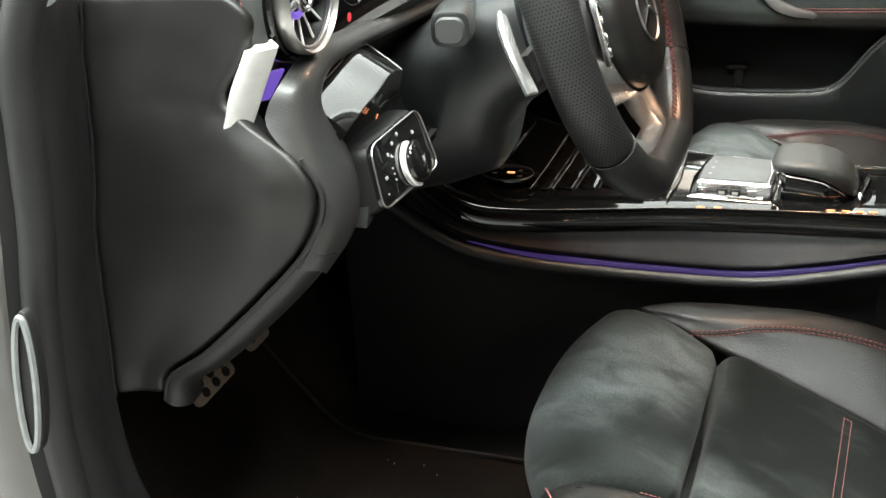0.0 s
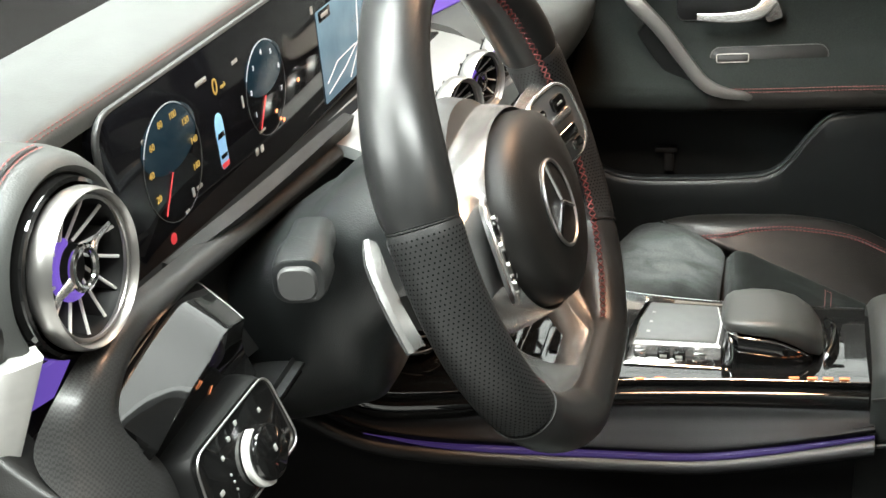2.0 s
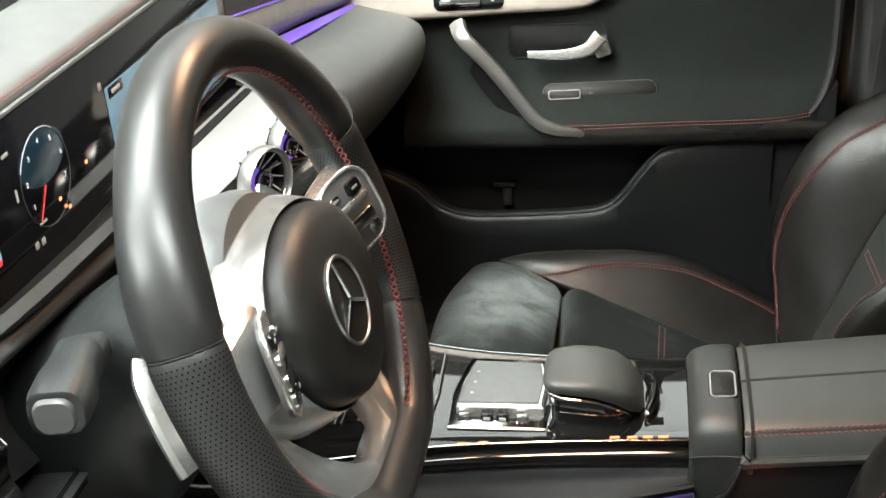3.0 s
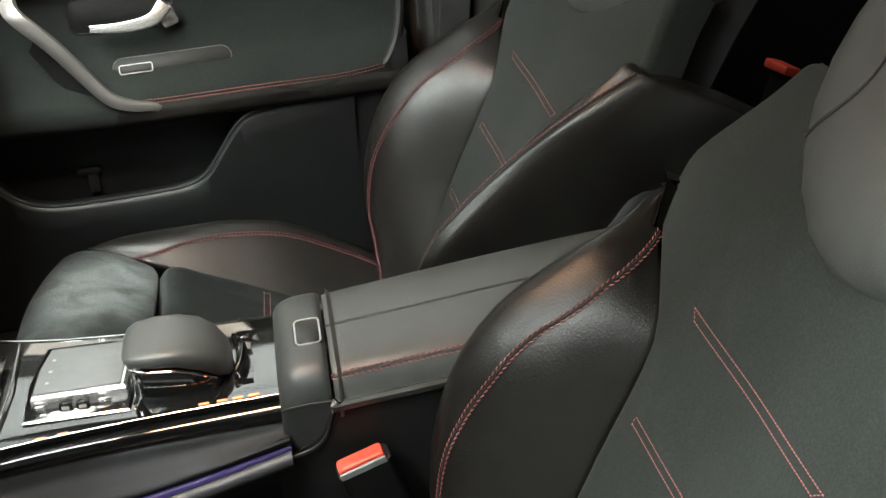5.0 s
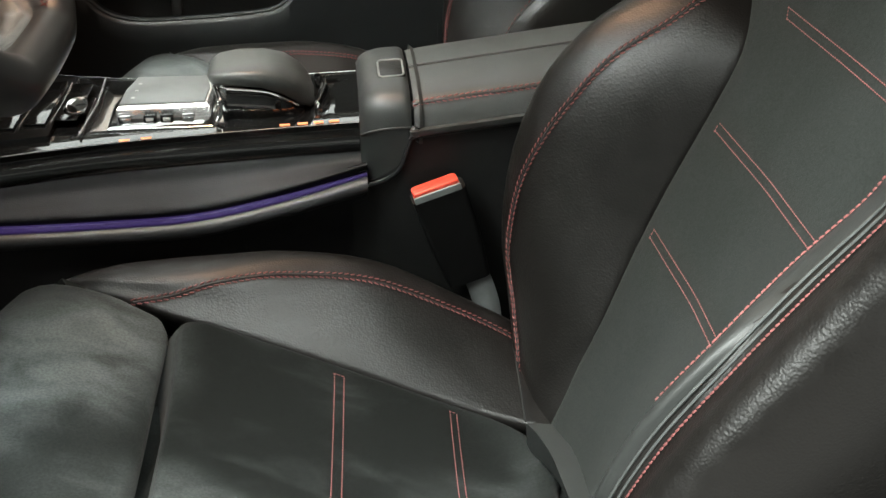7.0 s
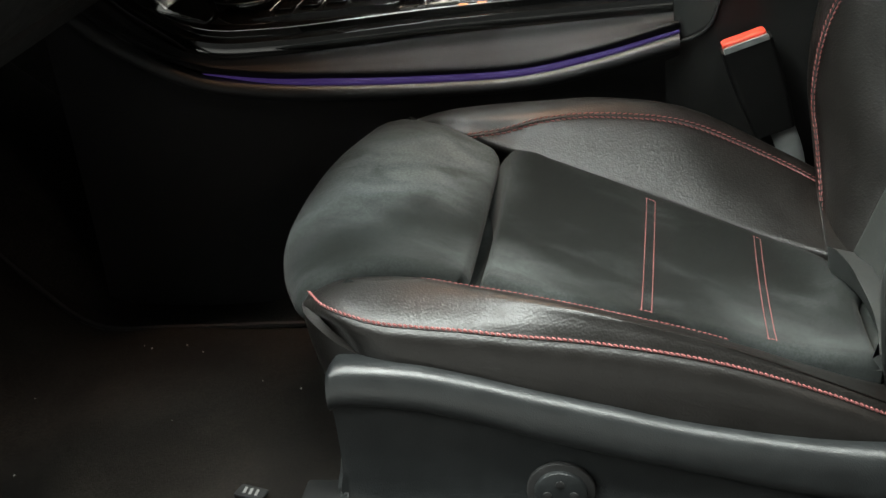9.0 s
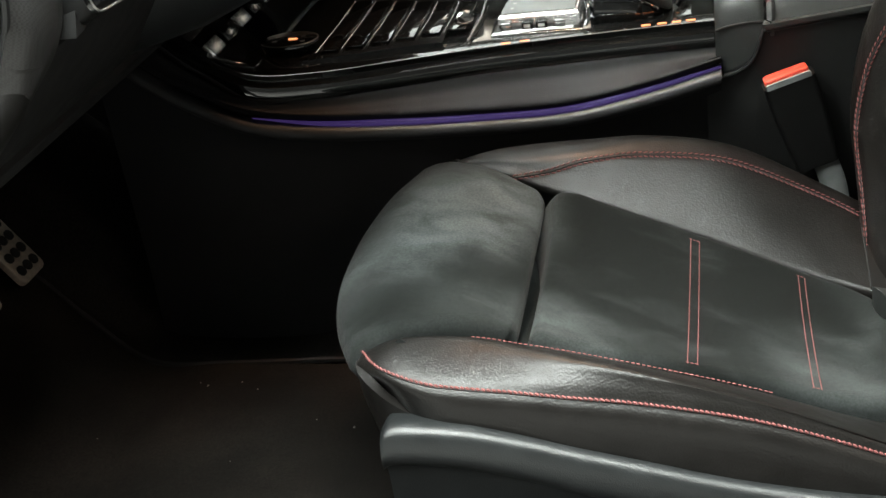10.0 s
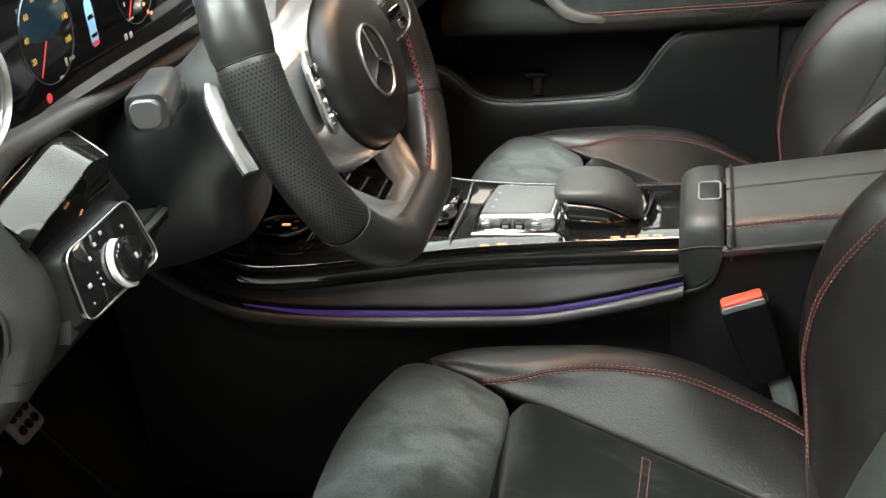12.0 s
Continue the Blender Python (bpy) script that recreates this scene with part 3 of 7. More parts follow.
# pedals
def pedal(name, x, y, z, w, h, label):
    m = frame_of((x, y, z), (0.0, 1, 0), (-0.55, 0, 0.83))
    p = thing(name, label, "pedal", (x, y, z), "pedals")
    plate = part("plate", slab(rounded(w, h, 0.008), m, 0.008, 0.002), ALU, p, "brushed metal plate")
    for i in range(3):
        for j in range(4):
            part("stud", slab([(0.0065 * math.cos(a), 0.0065 * math.sin(a)) for a in np.linspace(0, 6.28, 11)[:-1]], m @ pose((i - 1) * w * 0.28, (j - 1.5) * h * 0.22, 0.0078), 0.0022, 0.001), RUBBER, plate)
    part("arm", tube([Vector((x - 0.012, y, z)), Vector((x - 0.06, y, z + 0.12)), Vector((x - 0.14, y, z + 0.26))], 0.008, 8), HARD, p)


pedal("accelerator_pedal", -0.535, -0.262, 0.402, 0.05, 0.085, "metal accelerator pedal with black rubber studs")
pedal("brake_pedal", -0.515, -0.395, 0.405, 0.085, 0.06, "wide metal brake pedal with black rubber studs")

# ---- seats ----
YS = -0.398         # middle of the driver's seat
BACK_O, BACK_U, BACK_N = Vector((0.404, YS, 0.33)), Vector((0.4357, 0, 0.9001)), Vector((-0.9001, 0, 0.4357))


# rows of the back bolsters: height, where they start and where their seam runs
ROW_H = (-0.03, 0.02, 0.07, 0.12, 0.19, 0.26, 0.32, 0.37, 0.40, 0.425, 0.445, 0.465)
ROW_IN = (0.085, 0.097, 0.107, 0.114, 0.131, 0.139, 0.141, 0.148, 0.176, 0.222, 0.250, 0.262)
ROW_OUT = (0.130, 0.152, 0.180, 0.197, 0.207, 0.212, 0.214, 0.216, 0.221, 0.238, 0.258, 0.266)
INNER_ROW = (0.010, 0.028, 0.055, 0.084, 0.107, 0.112, 0.097, 0.067, 0.046, 0.022, 0.004, -0.012)      # how far the console-side bolster stands forward
SEAM_RUN = ((0.00, 2.0), (0.06, 2.0), (0.10, 2.0), (0.165, 1.85), (0.22, 1.65), (0.265, 1.5), (0.31, 1.42), (0.35, 1.25), (0.385, 1.10), (0.41, 0.72), (0.430, 0.06))      # height and column of the console-side seam


def on_back(dy, h, p=0.0):
    return BACK_O + Vector((0, dy, 0)) + BACK_U * h + BACK_N * p


def seam(net, name, parent, uv, thread, double=0.0025, n=60, slant=0.3, pitch=0.0056):
    """A sewn seam along a line of (u, v) on a net: a fine cord with slanted red stitches on both sides."""
    line = curve([(a, b, 0) for a, b in uv], max(4, n // len(uv)))
    pts = [net.at(q.x, q.y, 0.0006) for q in line]
    ups = [net.up(q.x, q.y) for q in line]
    part(name, tube(pts, 0.0012, 5), RUBBER, parent, "sewn seam with red thread")
    rows = [stitches(pts, ups, pitch, 0.0050, 0.00075, sl, off, 0.0008) for off, sl in ((double, slant), (-double, -slant))]
    part("red_stitches", join(*rows), thread, parent, "slanted red stitches", kind="stuff")


def piped_bar(net, parent, u0, u1, v0, v1, skew=0.0):
    """A narrow box of red stitching sewn flat on a panel, from v0 to v1."""
    def line(a, b):
        pts = [net.at(a[0] + (b[0] - a[0]) * k / 24, a[1] + (b[1] - a[1]) * k / 24) for k in range(25)]
        ups = [net.up(a[0] + (b[0] - a[0]) * k / 24, a[1] + (b[1] - a[1]) * k / 24) for k in range(25)]
        return stitches(pts, ups, 0.0036, 0.0031, 0.0005, 0, 0, 0.0005)
    part("stitched_bar", join(line((u0 - skew, v0), (u0, v1)), line((u1 - skew, v0), (u1, v1)), line((u0 - skew, v0), (u1 - skew, v0)), line((u0, v1), (u1, v1))), RED_THREAD, parent, "narrow box of red stitching", kind="stuff")


def build_seat(label, outer, plain=False):
    seat = thing("sports_seat", label, "car seat", (0.2, YS, 0.25), "front seats")
    # thigh support at the front of the cushion, its rear inner corner rounded off
    prof = [(0.080, 0.315, 1, 0.170, 0), (0.036, 0.350, 1, 0.170, 0), (-0.024, 0.392, 1, 0.180, 0), (-0.078, 0.428, 1, 0.186, 0), (-0.075, 0.451, 0.9, 0.180, 0), (-0.038, 0.468, 0.7, 0.166, 0),
            (0.014, 0.466, 0.4, 0.152, 0), (0.050, 0.454, 0.2, 0.1435, 0), (0.068, 0.449, 0.1, 0.140, 0.0045), (0.076, 0.4455, 0, 0.138, 0.012), (0.081, 0.443, 0, 0.137, 0.024)]
    rows = []
    for x, z, w, half, cut in prof:
        rows.append([(x - 0.010 * w + (0.036 if f > 0 else 0.045) * w * abs(f) ** 2.4, YS + f * (half - (cut if f > 0 else 0)), z + 0.006 * w - 0.004 * (1 - f * f) * (1 - w)) for f in (-1, -0.66, -0.33, 0, 0.33, 0.66, 1)])
    thigh = Net(rows, 1)
    part("thigh_support", pad(thigh, 44, 34, 0.013, 0.05), SUEDE, seat, "brushed charcoal suede")
    # cushion middle, its inner corners rounded
    stations = ((0.089, 0.441, 0.137, 0.026), (0.093, 0.4400, 0.136, 0.012), (0.100, 0.4375, 0.1355, 0.0045), (0.113, 0.4330, 0.1345, 0), (0.13, 0.426, 0.132, 0), (0.18, 0.408, 0.124, 0), (0.25, 0.382, 0.113, 0),
                (0.32, 0.356, 0.101, 0), (0.350, 0.347, 0.097, 0.004), (0.374, 0.342, 0.096, 0.018), (0.390, 0.340, 0.095, 0.040), (0.400, 0.339, 0.095, 0.066))
    mid = Net([[(x, YS + f * (half - (cut if f > 0 else 0)) + (0.010 * f if f < 0 else 0), z + 0.010 * f * f) for f in (-1, -0.5, 0, 0.5, 1)] for x, z, half, cut in stations], 1)
    cush = part("cushion", pad(mid, 48, 34, 0.011, 0.05), SUEDE, seat, "brushed charcoal suede")
    for x in (0.222, 0.318):
        u = np.interp(x, [s[0] for s in stations], np.linspace(0, 1, len(stations)))
        du = 0.0038 / (len(stations) - 1) / 0.07
        piped_bar(mid, cush, u - du, u + du, 0.035, 0.92, 0.085 * 0.096)
    strip = Net([[(0.378, -0.346, 0.336), (0.386, -0.362, 0.343), (0.400, -0.398, 0.341), (0.405, -0.450, 0.340), (0.403, -0.500, 0.343), (0.397, -0.550, 0.350)],
                 [(0.402, -0.338, 0.328), (0.408, -0.352, 0.344), (0.416, -0.394, 0.345), (0.420, -0.450, 0.344), (0.417, -0.500, 0.347), (0.409, -0.550, 0.354)],
                 [(0.440, -0.326, 0.316), (0.446, -0.346, 0.328), (0.452, -0.390, 0.332), (0.455, -0.450, 0.332), (0.450, -0.500, 0.336), (0.442, -0.550, 0.344)]], 1)
    part("rear_strip", pad(strip, 12, 24, 0.006, 0.03), PLAIN_LEATHER, seat, "smooth grey-black leather strip behind the suede")
    # side bolsters of the cushion
    xs = (-0.046, -0.018, 0.018, 0.050, 0.085, 0.12, 0.18, 0.26, 0.34, 0.415)
    inner_rows = (((0.184, 0.434), (0.178, 0.451), (0.163, 0.457), (0.150, 0.453), (0.141, 0.441), (0.136, 0.430), (0.126, 0.410), (0.113, 0.381), (0.100, 0.353), (0.088, 0.336)),
                  ((0.193, 0.437), (0.190, 0.455), (0.181, 0.463), (0.174, 0.4645), (0.172, 0.4645), (0.175, 0.464), (0.185, 0.459), (0.188, 0.443), (0.188, 0.402), (0.182, 0.358)),
                  ((0.200, 0.434), (0.201, 0.453), (0.201, 0.463), (0.201, 0.466), (0.203, 0.467), (0.205, 0.467), (0.208, 0.466), (0.208, 0.451), (0.206, 0.409), (0.200, 0.366)))
    outer_rows = (((0.160, 0.440), (0.158, 0.452), (0.152, 0.455), (0.147, 0.450), (0.142, 0.440), (0.140, 0.431), (0.135, 0.412), (0.124, 0.384), (0.115, 0.352), (0.105, 0.325)),
                  ((0.168, 0.452), (0.167, 0.463), (0.168, 0.465), (0.171, 0.464), (0.180, 0.461), (0.189, 0.459), (0.200, 0.451), (0.206, 0.429), (0.206, 0.396), (0.202, 0.360)),
                  ((0.181, 0.447), (0.201, 0.454), (0.212, 0.451), (0.214, 0.448), (0.215, 0.445), (0.216, 0.441), (0.216, 0.434), (0.216, 0.418), (0.214, 0.389), (0.208, 0.352)))
    for s, (c0, c2, c3) in ((1, inner_rows), (-1, outer_rows)):
        rows = []
        for x, a, b, c in zip(xs, c0, c2, c3):
            front = max(0.0, 0.05 - x) * 0.25
            if s > 0:
                rows.append([(x, YS + a[0], a[1] - 0.004), (x, YS + 0.55 * a[0] + 0.45 * b[0] + 0.002, 0.5 * a[1] + 0.5 * b[1] - 0.002), (x, YS + b[0], b[1]),
                             (x, YS + c[0], c[1]), (x + front, YS + c[0] + 0.017, c[1] - 0.012), (x + front * 2, YS + c[0] + 0.022, c[1] - 0.04), (x + front * 3, YS + c[0] + 0.021, c[1] - 0.10)])
            else:
                rows.append([(x, YS - a[0], a[1] - 0.004), (x, YS - 0.5 * a[0] - 0.5 * b[0], 0.45 * a[1] + 0.55 * b[1]), (x, YS - b[0], b[1]), (x, YS - 0.5 * b[0] - 0.5 * c[0], 0.5 * b[1] + 0.5 * c[1] + 0.003),
                             (x, YS - c[0], c[1]), (x + front, YS - c[0] - 0.009, c[1] - 0.018), (x + front * 2, YS - c[0] - 0.010, c[1] - 0.10)])
        net = Net(rows, s)
        b = part("bolster", pad(net, 44, 34, 0.007, 0.03), LEATHER, seat, "grained black leather")
        if s > 0:
            seam(net, "seam", b, [(k, v / 6) for k, v in ((0.316, 0.15), (0.375, 0.72), (0.45, 1.28), (0.52, 1.60), (0.60, 1.80), (0.676, 1.88), (0.754, 1.94), (0.829, 1.95), (0.906, 2.0), (0.985, 2.0))], DARK_THREAD if plain else RED_THREAD, n=130)
            part("joint", tube([net.at(0.955, v, 0.0004) for v in np.linspace(0.02, 0.32, 12)], 0.0012, 5), RUBBER, b, "black sewn joint across the bolster")
        else:
            line = [Vector((k, (1.5 + 2.5 * (1 - math.exp(-k / 0.045))) / 6, 0)) for k in np.linspace(0.012, 0.985, 110)]
            pts, ups = [net.at(q.x, q.y, 0.0012) for q in line], [net.up(q.x, q.y) for q in line]
            part("edge_seam", stitches(pts, ups, 0.0040, 0.0040, 0.0010, 0.35, 0, 0.0004), RED_THREAD, b, "red edge stitching", kind="stuff")
            part("edge_groove", tube([net.at(q.x, min(q.y + 0.007, 1), 0.0002) for q in line], 0.0011, 5), RUBBER, b, "dark groove beside the edge stitching")
            line = [(k, 0.75 / 6) for k in np.linspace(0.32, 0.80, 44)]
            part("border_stitches", stitches([net.at(u, v, 0.0008) for u, v in line], [net.up(u, v) for u, v in line], 0.0042, 0.0032, 0.0008, 0, 0, 0.0005), RED_THREAD, b, "short run of red stitches", kind="stuff")
    # leather apron between the bolster's tip and the shield
    apron = Net([[(x - 0.010, YS - 0.130, z), (x - 0.016, YS - 0.170, z), (x - 0.006, YS - 0.194, z - 0.006), (x + 0.03, YS - 0.204, z - 0.030), (x + 0.12, YS - 0.206, z - 0.050)] for x, z in ((-0.022, 0.452), (-0.020, 0.43), (-0.014, 0.40), (-0.004, 0.36), (0.004, 0.32), (0.025, 0.27))], -1)
    part("apron", sheet(apron, 16, 20, 0.008), LEATHER, seat, "black leather below the bolster")
    # plastic side shield below the outer bolster
    tops = ((-0.019, 0.420, 0.030, 0.316), (-0.012, 0.4255, 0.032, 0.298), (0.012, 0.4255, 0.032, 0.288), (0.049, 0.422, 0.033, 0.287), (0.090, 0.413, 0.034, 0.286), (0.130, 0.402, 0.036, 0.286), (0.189, 0.387, 0.0375, 0.285), (0.249, 0.372, 0.037, 0.285), (0.352, 0.355, 0.043, 0.285), (0.48, 0.345, 0.045, 0.285))
    rows = []
    for x, z, band, low in tops:
        rows.append([(x, YS - 0.205, z - 0.003), (x, YS - 0.225, z), (x, YS - 0.2345, z - 0.003), (x, YS - 0.2385, z - 0.012), (x, YS - 0.2395, z - band + 0.010), (x, YS - 0.2365, z - band + 0.001), (x, YS - 0.2285, z - band - 0.006),
                     (x, YS - 0.2260, 0.5 * (z - band + low)), (x, YS - 0.2290, low + 0.014), (x, YS - 0.2380, low), (x + 0.006, YS - 0.232, low - 0.014), (x + 0.012, YS - 0.212, low - 0.022)])
    part("side_shield", sheet(Net(rows, -1), 44, 60, 0.004), SHIELD, seat, "satin dark grey plastic shield")
    sm = frame_of((0.148, YS - 0.2275, 0.313), (1, 0, 0), (0, 0, 1))
    ring = [(0.026 * math.cos(a), 0.026 * math.sin(a)) for a in np.linspace(0, 2 * math.pi, 33)[:-1]]
    sw = part("lumbar_switch", slab(ring, sm, 0.004, 0.002), RUBBER, seat, "round four-way switch")
    disc = [(p[0] * 0.78, p[1] * 0.78) for p in ring]
    part("disc", slab(disc, sm @ pose(0, 0, 0.0035), 0.0045, 0.003), SHIELD, sw, "domed black disc")
    for dx, dz in ((0.010, 0), (-0.010, 0), (0, 0.010), (0, -0.010)):
        part("dimple", slab([(p[0] * 0.13, p[1] * 0.13) for p in ring], sm @ pose(dx, dz, 0.0078), 0.0008, 0.0003), RUBBER, sw)
    # base under the cushion
    part("seat_base", rbox(0.32, 0.34, 0.06, pose(0.16, YS, 0.268), 0.02), HARD, seat)
    for dy in (-0.17, 0.17):
        part("rail", rbox(0.55, 0.03, 0.028, pose(0.2, YS + dy, 0.252), 0.004), HARD, seat)
    # backrest
    shape = ((-0.045, 0.085), (0.035, 0.098), (0.07, 0.107), (0.12, 0.114), (0.19, 0.131), (0.26, 0.139), (0.32, 0.141), (0.37, 0.148), (0.40, 0.178), (0.425, 0.226), (0.445, 0.254), (0.475, 0.262), (0.505, 0.257), (0.545, 0.234), (0.58, 0.212), (0.62, 0.195))
    rows = []
    for h, half in shape:
        bend = max(0.0, half - 0.17)
        rows.append([on_back(f * half, h, 0.006 * abs(f) - 0.16 * bend * (abs(f) > 0.95) - 0.05 * bend * (0.5 < abs(f) < 0.95) - 0.25 * max(0, h - 0.5)) for f in (-1, -0.8, -0.4, 0, 0.4, 0.8, 1)])
    main = Net(rows, 1)
    bk = part("backrest", pad(main, 44, 34, 0.012, 0.05), BACK_SUEDE, seat, "charcoal suede middle of the backrest")
    hs = [s[0] for s in shape]
    for h in (0.207, 0.312, 0.4155):
        u = np.interp(h, hs, np.linspace(0, 1, len(hs)))
        half = np.interp(h, hs, [s[1] for s in shape])
        e = float(np.interp(0.108 / half, (0, 0.4, 0.8, 1), (0, 1 / 6, 2 / 6, 0.5)))
        v0, v1 = 0.5 - e, 0.5 + e
        k = len(hs) - 1
        du = 0.0038 / k / (hs[int(u * k) + 1] - hs[int(u * k)])
        piped_bar(main, bk, u - du, u + du, v0, v1)
    hh, d0, d2 = ROW_H, ROW_IN, ROW_OUT
    p_in = INNER_ROW
    for s in (1, -1):
        rows = []
        heights = hh if s > 0 else outer[0]
        for h, a, b, p in zip(*((hh, d0, d2, p_in) if s > 0 else outer)):
            crest = on_back(s * (0.5 * a + 0.5 * b), h, p * 0.62) if s > 0 else on_back(s * (b - min(float(np.interp(h, (0.26, 0.35), (0.022, 0.053))), 0.1 * (h + 0.085))), h, p + float(np.interp(h, (-0.03, 0.19, 0.26, 0.35), (0.002, 0.010, 0.008, -0.013))))
            w = float(np.interp(h, [heights[0], heights[-1] - 0.095, heights[-1] - 0.065, heights[-1] - 0.04, heights[-1] - 0.02, heights[-1]], [1, 0.92, 0.75, 0.45, 0.2, 0.05]))
            if plain and s < 0:
                w, k = 1.0, min(1.0, max(0.25, (h + 0.03) / 0.22))
                crest = on_back(-0.35 * a - 0.65 * b, h, 0.65 * p + 0.012 * k)
                rows.append([on_back(-a, h, -0.004), crest, on_back(-b, h, p), on_back(-b - 0.010 * w, h, p - 0.004), on_back(-b - 0.018 * w, h, p - 0.03), on_back(-b - 0.020 * w, h, min(p - 0.09, -0.06)), on_back(-b - 0.012 * w, h - 0.005, -0.17)])
                continue
            rows.append([on_back(s * a, h, -0.004), crest, on_back(s * b, h, p), on_back(s * (b + 0.026 * w), h, p + 0.003),
                         on_back(s * (b + 0.046 * w), h, p - 0.016), on_back(s * (b + 0.050 * w), h, p - 0.07 * w), on_back(s * (b + 0.028 * w), h - 0.005, -0.10)])
        net = Net(rows, s)
        b = part("back_bolster", pad(net, 48, 34, 0.007, 0.03), LEATHER, seat, "grained black leather")
        ks = np.linspace(0, 1, len(heights))
        if s > 0:
            seam(net, "seam", b, [(float(np.interp(h, heights, ks)), v / 6) for h, v in SEAM_RUN], DARK_THREAD if plain else RED_THREAD, n=150)
        elif plain:
            line = [(k, 1.9 / 6) for k in np.linspace(0.06, 0.99, 150)]
            pts, ups = [net.at(u, v, 0.0006) for u, v in line], [net.up(u, v) for u, v in line]
            part("crest_groove", tube(pts, 0.0013, 5), RUBBER, b, "dark sewn crest")
            part("crest_seam", stitches(pts, ups, 0.0062, 0.0040, 0.0009, 0.2, 0, 0.0012), DARK_THREAD, b, "dark red stitching along the crest", kind="stuff")
        else:
            line = [(k, 2.0 / 6) for k in np.linspace(0.09, 0.99, 150)]
            pts, ups = [net.at(u, v, 0.0006) for u, v in line], [net.up(u, v) for u, v in line]
            part("edge_seam", stitches(pts, ups, 0.0040, 0.0041, 0.0009, 0.2, 0, 0.0006), RED_THREAD, b, "single row of red stitching", kind="stuff")
            line = [(k, 1.05 / 6) for k in np.linspace(0.33, 0.80, 120)]
            pts, ups = [net.at(u, v, 0.0004) for u, v in line], [net.up(u, v) for u, v in line]
            part("crest_seam", stitches(pts, ups, 0.0046, 0.0046, 0.0011, 0.3, 0, 0.0005), RED_THREAD, b, "red stitching along the crest", kind="stuff")
            band = Net([[net.at(u, v / 6, 0.0004) for v in (1.10, 1.28, 1.44, 1.58)] for u in np.linspace(0.10, 0.985, 40)], s)
            part("plain_band", sheet(band, 80, 8, 0.0008), PLAIN_LEATHER, b, "smooth grey leather band between the seams")
            for v in (1.62, 1.78):
                part("cord", tube([net.at(u, v / 6, 0.0005) for u in np.linspace(0.22, 0.985, 120)], 0.0011, 6), CORD, b, "thin grey piping beside the seam")
    # shoulders and shell behind
    rows = [[on_back(f * w, h, -0.055 - 0.02 * (1 - f * f) - 0.25 * max(0, h - 0.5)) for f in (-1, -0.8, -0.4, 0, 0.4, 0.8, 1)] for h, w in ((0.0, 0.19), (0.2, 0.235), (0.4, 0.245), (0.48, 0.23), (0.56, 0.19), (0.66, 0.15))]
    part("back_shell", pad(Net(rows, 1), 24, 18, 0.02, 0.045), HARD, seat, "black plastic rear shell")
    # head restraint grown out of the backrest
    rows = []
    for k in range(17):
        a = math.pi * k / 16
        h = 0.700 - 0.186 * math.cos(a)
        w = max(0.200 * math.sin(a) ** 1.1, 0.004)
        ring = []
        for j in range(32):
            q = 2 * math.pi * j / 32
            c, d = math.cos(q), math.sin(q)
            ring.append(on_back(w * math.copysign(abs(c) ** 0.8, c), h, -0.050 + (0.086 if d > 0 else 0.05) * math.sin(a) ** 0.35 * math.copysign(abs(d) ** 0.6, d) - 0.25 * max(0, h - 0.5)))
        rows.append(ring)
    hr = part("head_restraint", loft(rows), BRIGHTENED_LEATHER, seat, "rounded black leather head restraint")
    def head_front(y, h):
        """How far the head restraint's front stands out there."""
        sn = math.sqrt(max(0.0, 1 - ((0.700 - h) / 0.186) ** 2))
        c = min(1.0, (abs(y) / (0.200 * sn ** 1.1)) ** 1.25)
        return -0.050 + 0.086 * sn ** 0.35 * (1 - c * c) ** 0.3 - 0.25 * max(0, h - 0.5)

    for side in (1, -1):
        part("seam", tube(curve([on_back(side * y, h, head_front(y, h)) for y, h in ((0.112, 0.576), (0.092, 0.596), (0.076, 0.619), (0.070, 0.640), (0.074, 0.668))], 5), 0.0018, 6), RUBBER, hr, "dark sewn seam")
    return seat


build_seat("black leather and suede sports seat with red stitching, driver's side", ((-0.03, 0.02, 0.07, 0.12, 0.19, 0.26, 0.32, 0.37, 0.40, 0.43, 0.46, 0.49, 0.52, 0.54),
    (0.085, 0.097, 0.107, 0.114, 0.120, 0.125, 0.128, 0.134, 0.142, 0.152, 0.166, 0.186, 0.212, 0.230),
    (0.130, 0.152, 0.180, 0.197, 0.204, 0.207, 0.210, 0.219, 0.231, 0.241, 0.248, 0.251, 0.249, 0.244),
    (-0.015, 0.018, 0.050, 0.074, 0.078, 0.068, 0.057, 0.051, 0.053, 0.052, 0.046, 0.033, 0.013, -0.008)))
passenger_seat = build_seat("black leather and suede sports seat with red stitching, passenger side", ((-0.03, 0.02, 0.07, 0.12, 0.19, 0.26, 0.32, 0.39, 0.46, 0.53), (0.072, 0.088, 0.103, 0.112, 0.127, 0.135, 0.137, 0.146, 0.190, 0.222), (0.130, 0.152, 0.180, 0.197, 0.207, 0.212, 0.215, 0.224, 0.244, 0.254), (0.010, 0.030, 0.055, 0.080, 0.105, 0.110, 0.093, 0.066, 0.036, -0.008)), True)
passenger_seat.location = (0.21, YS + 0.722, 0.22)

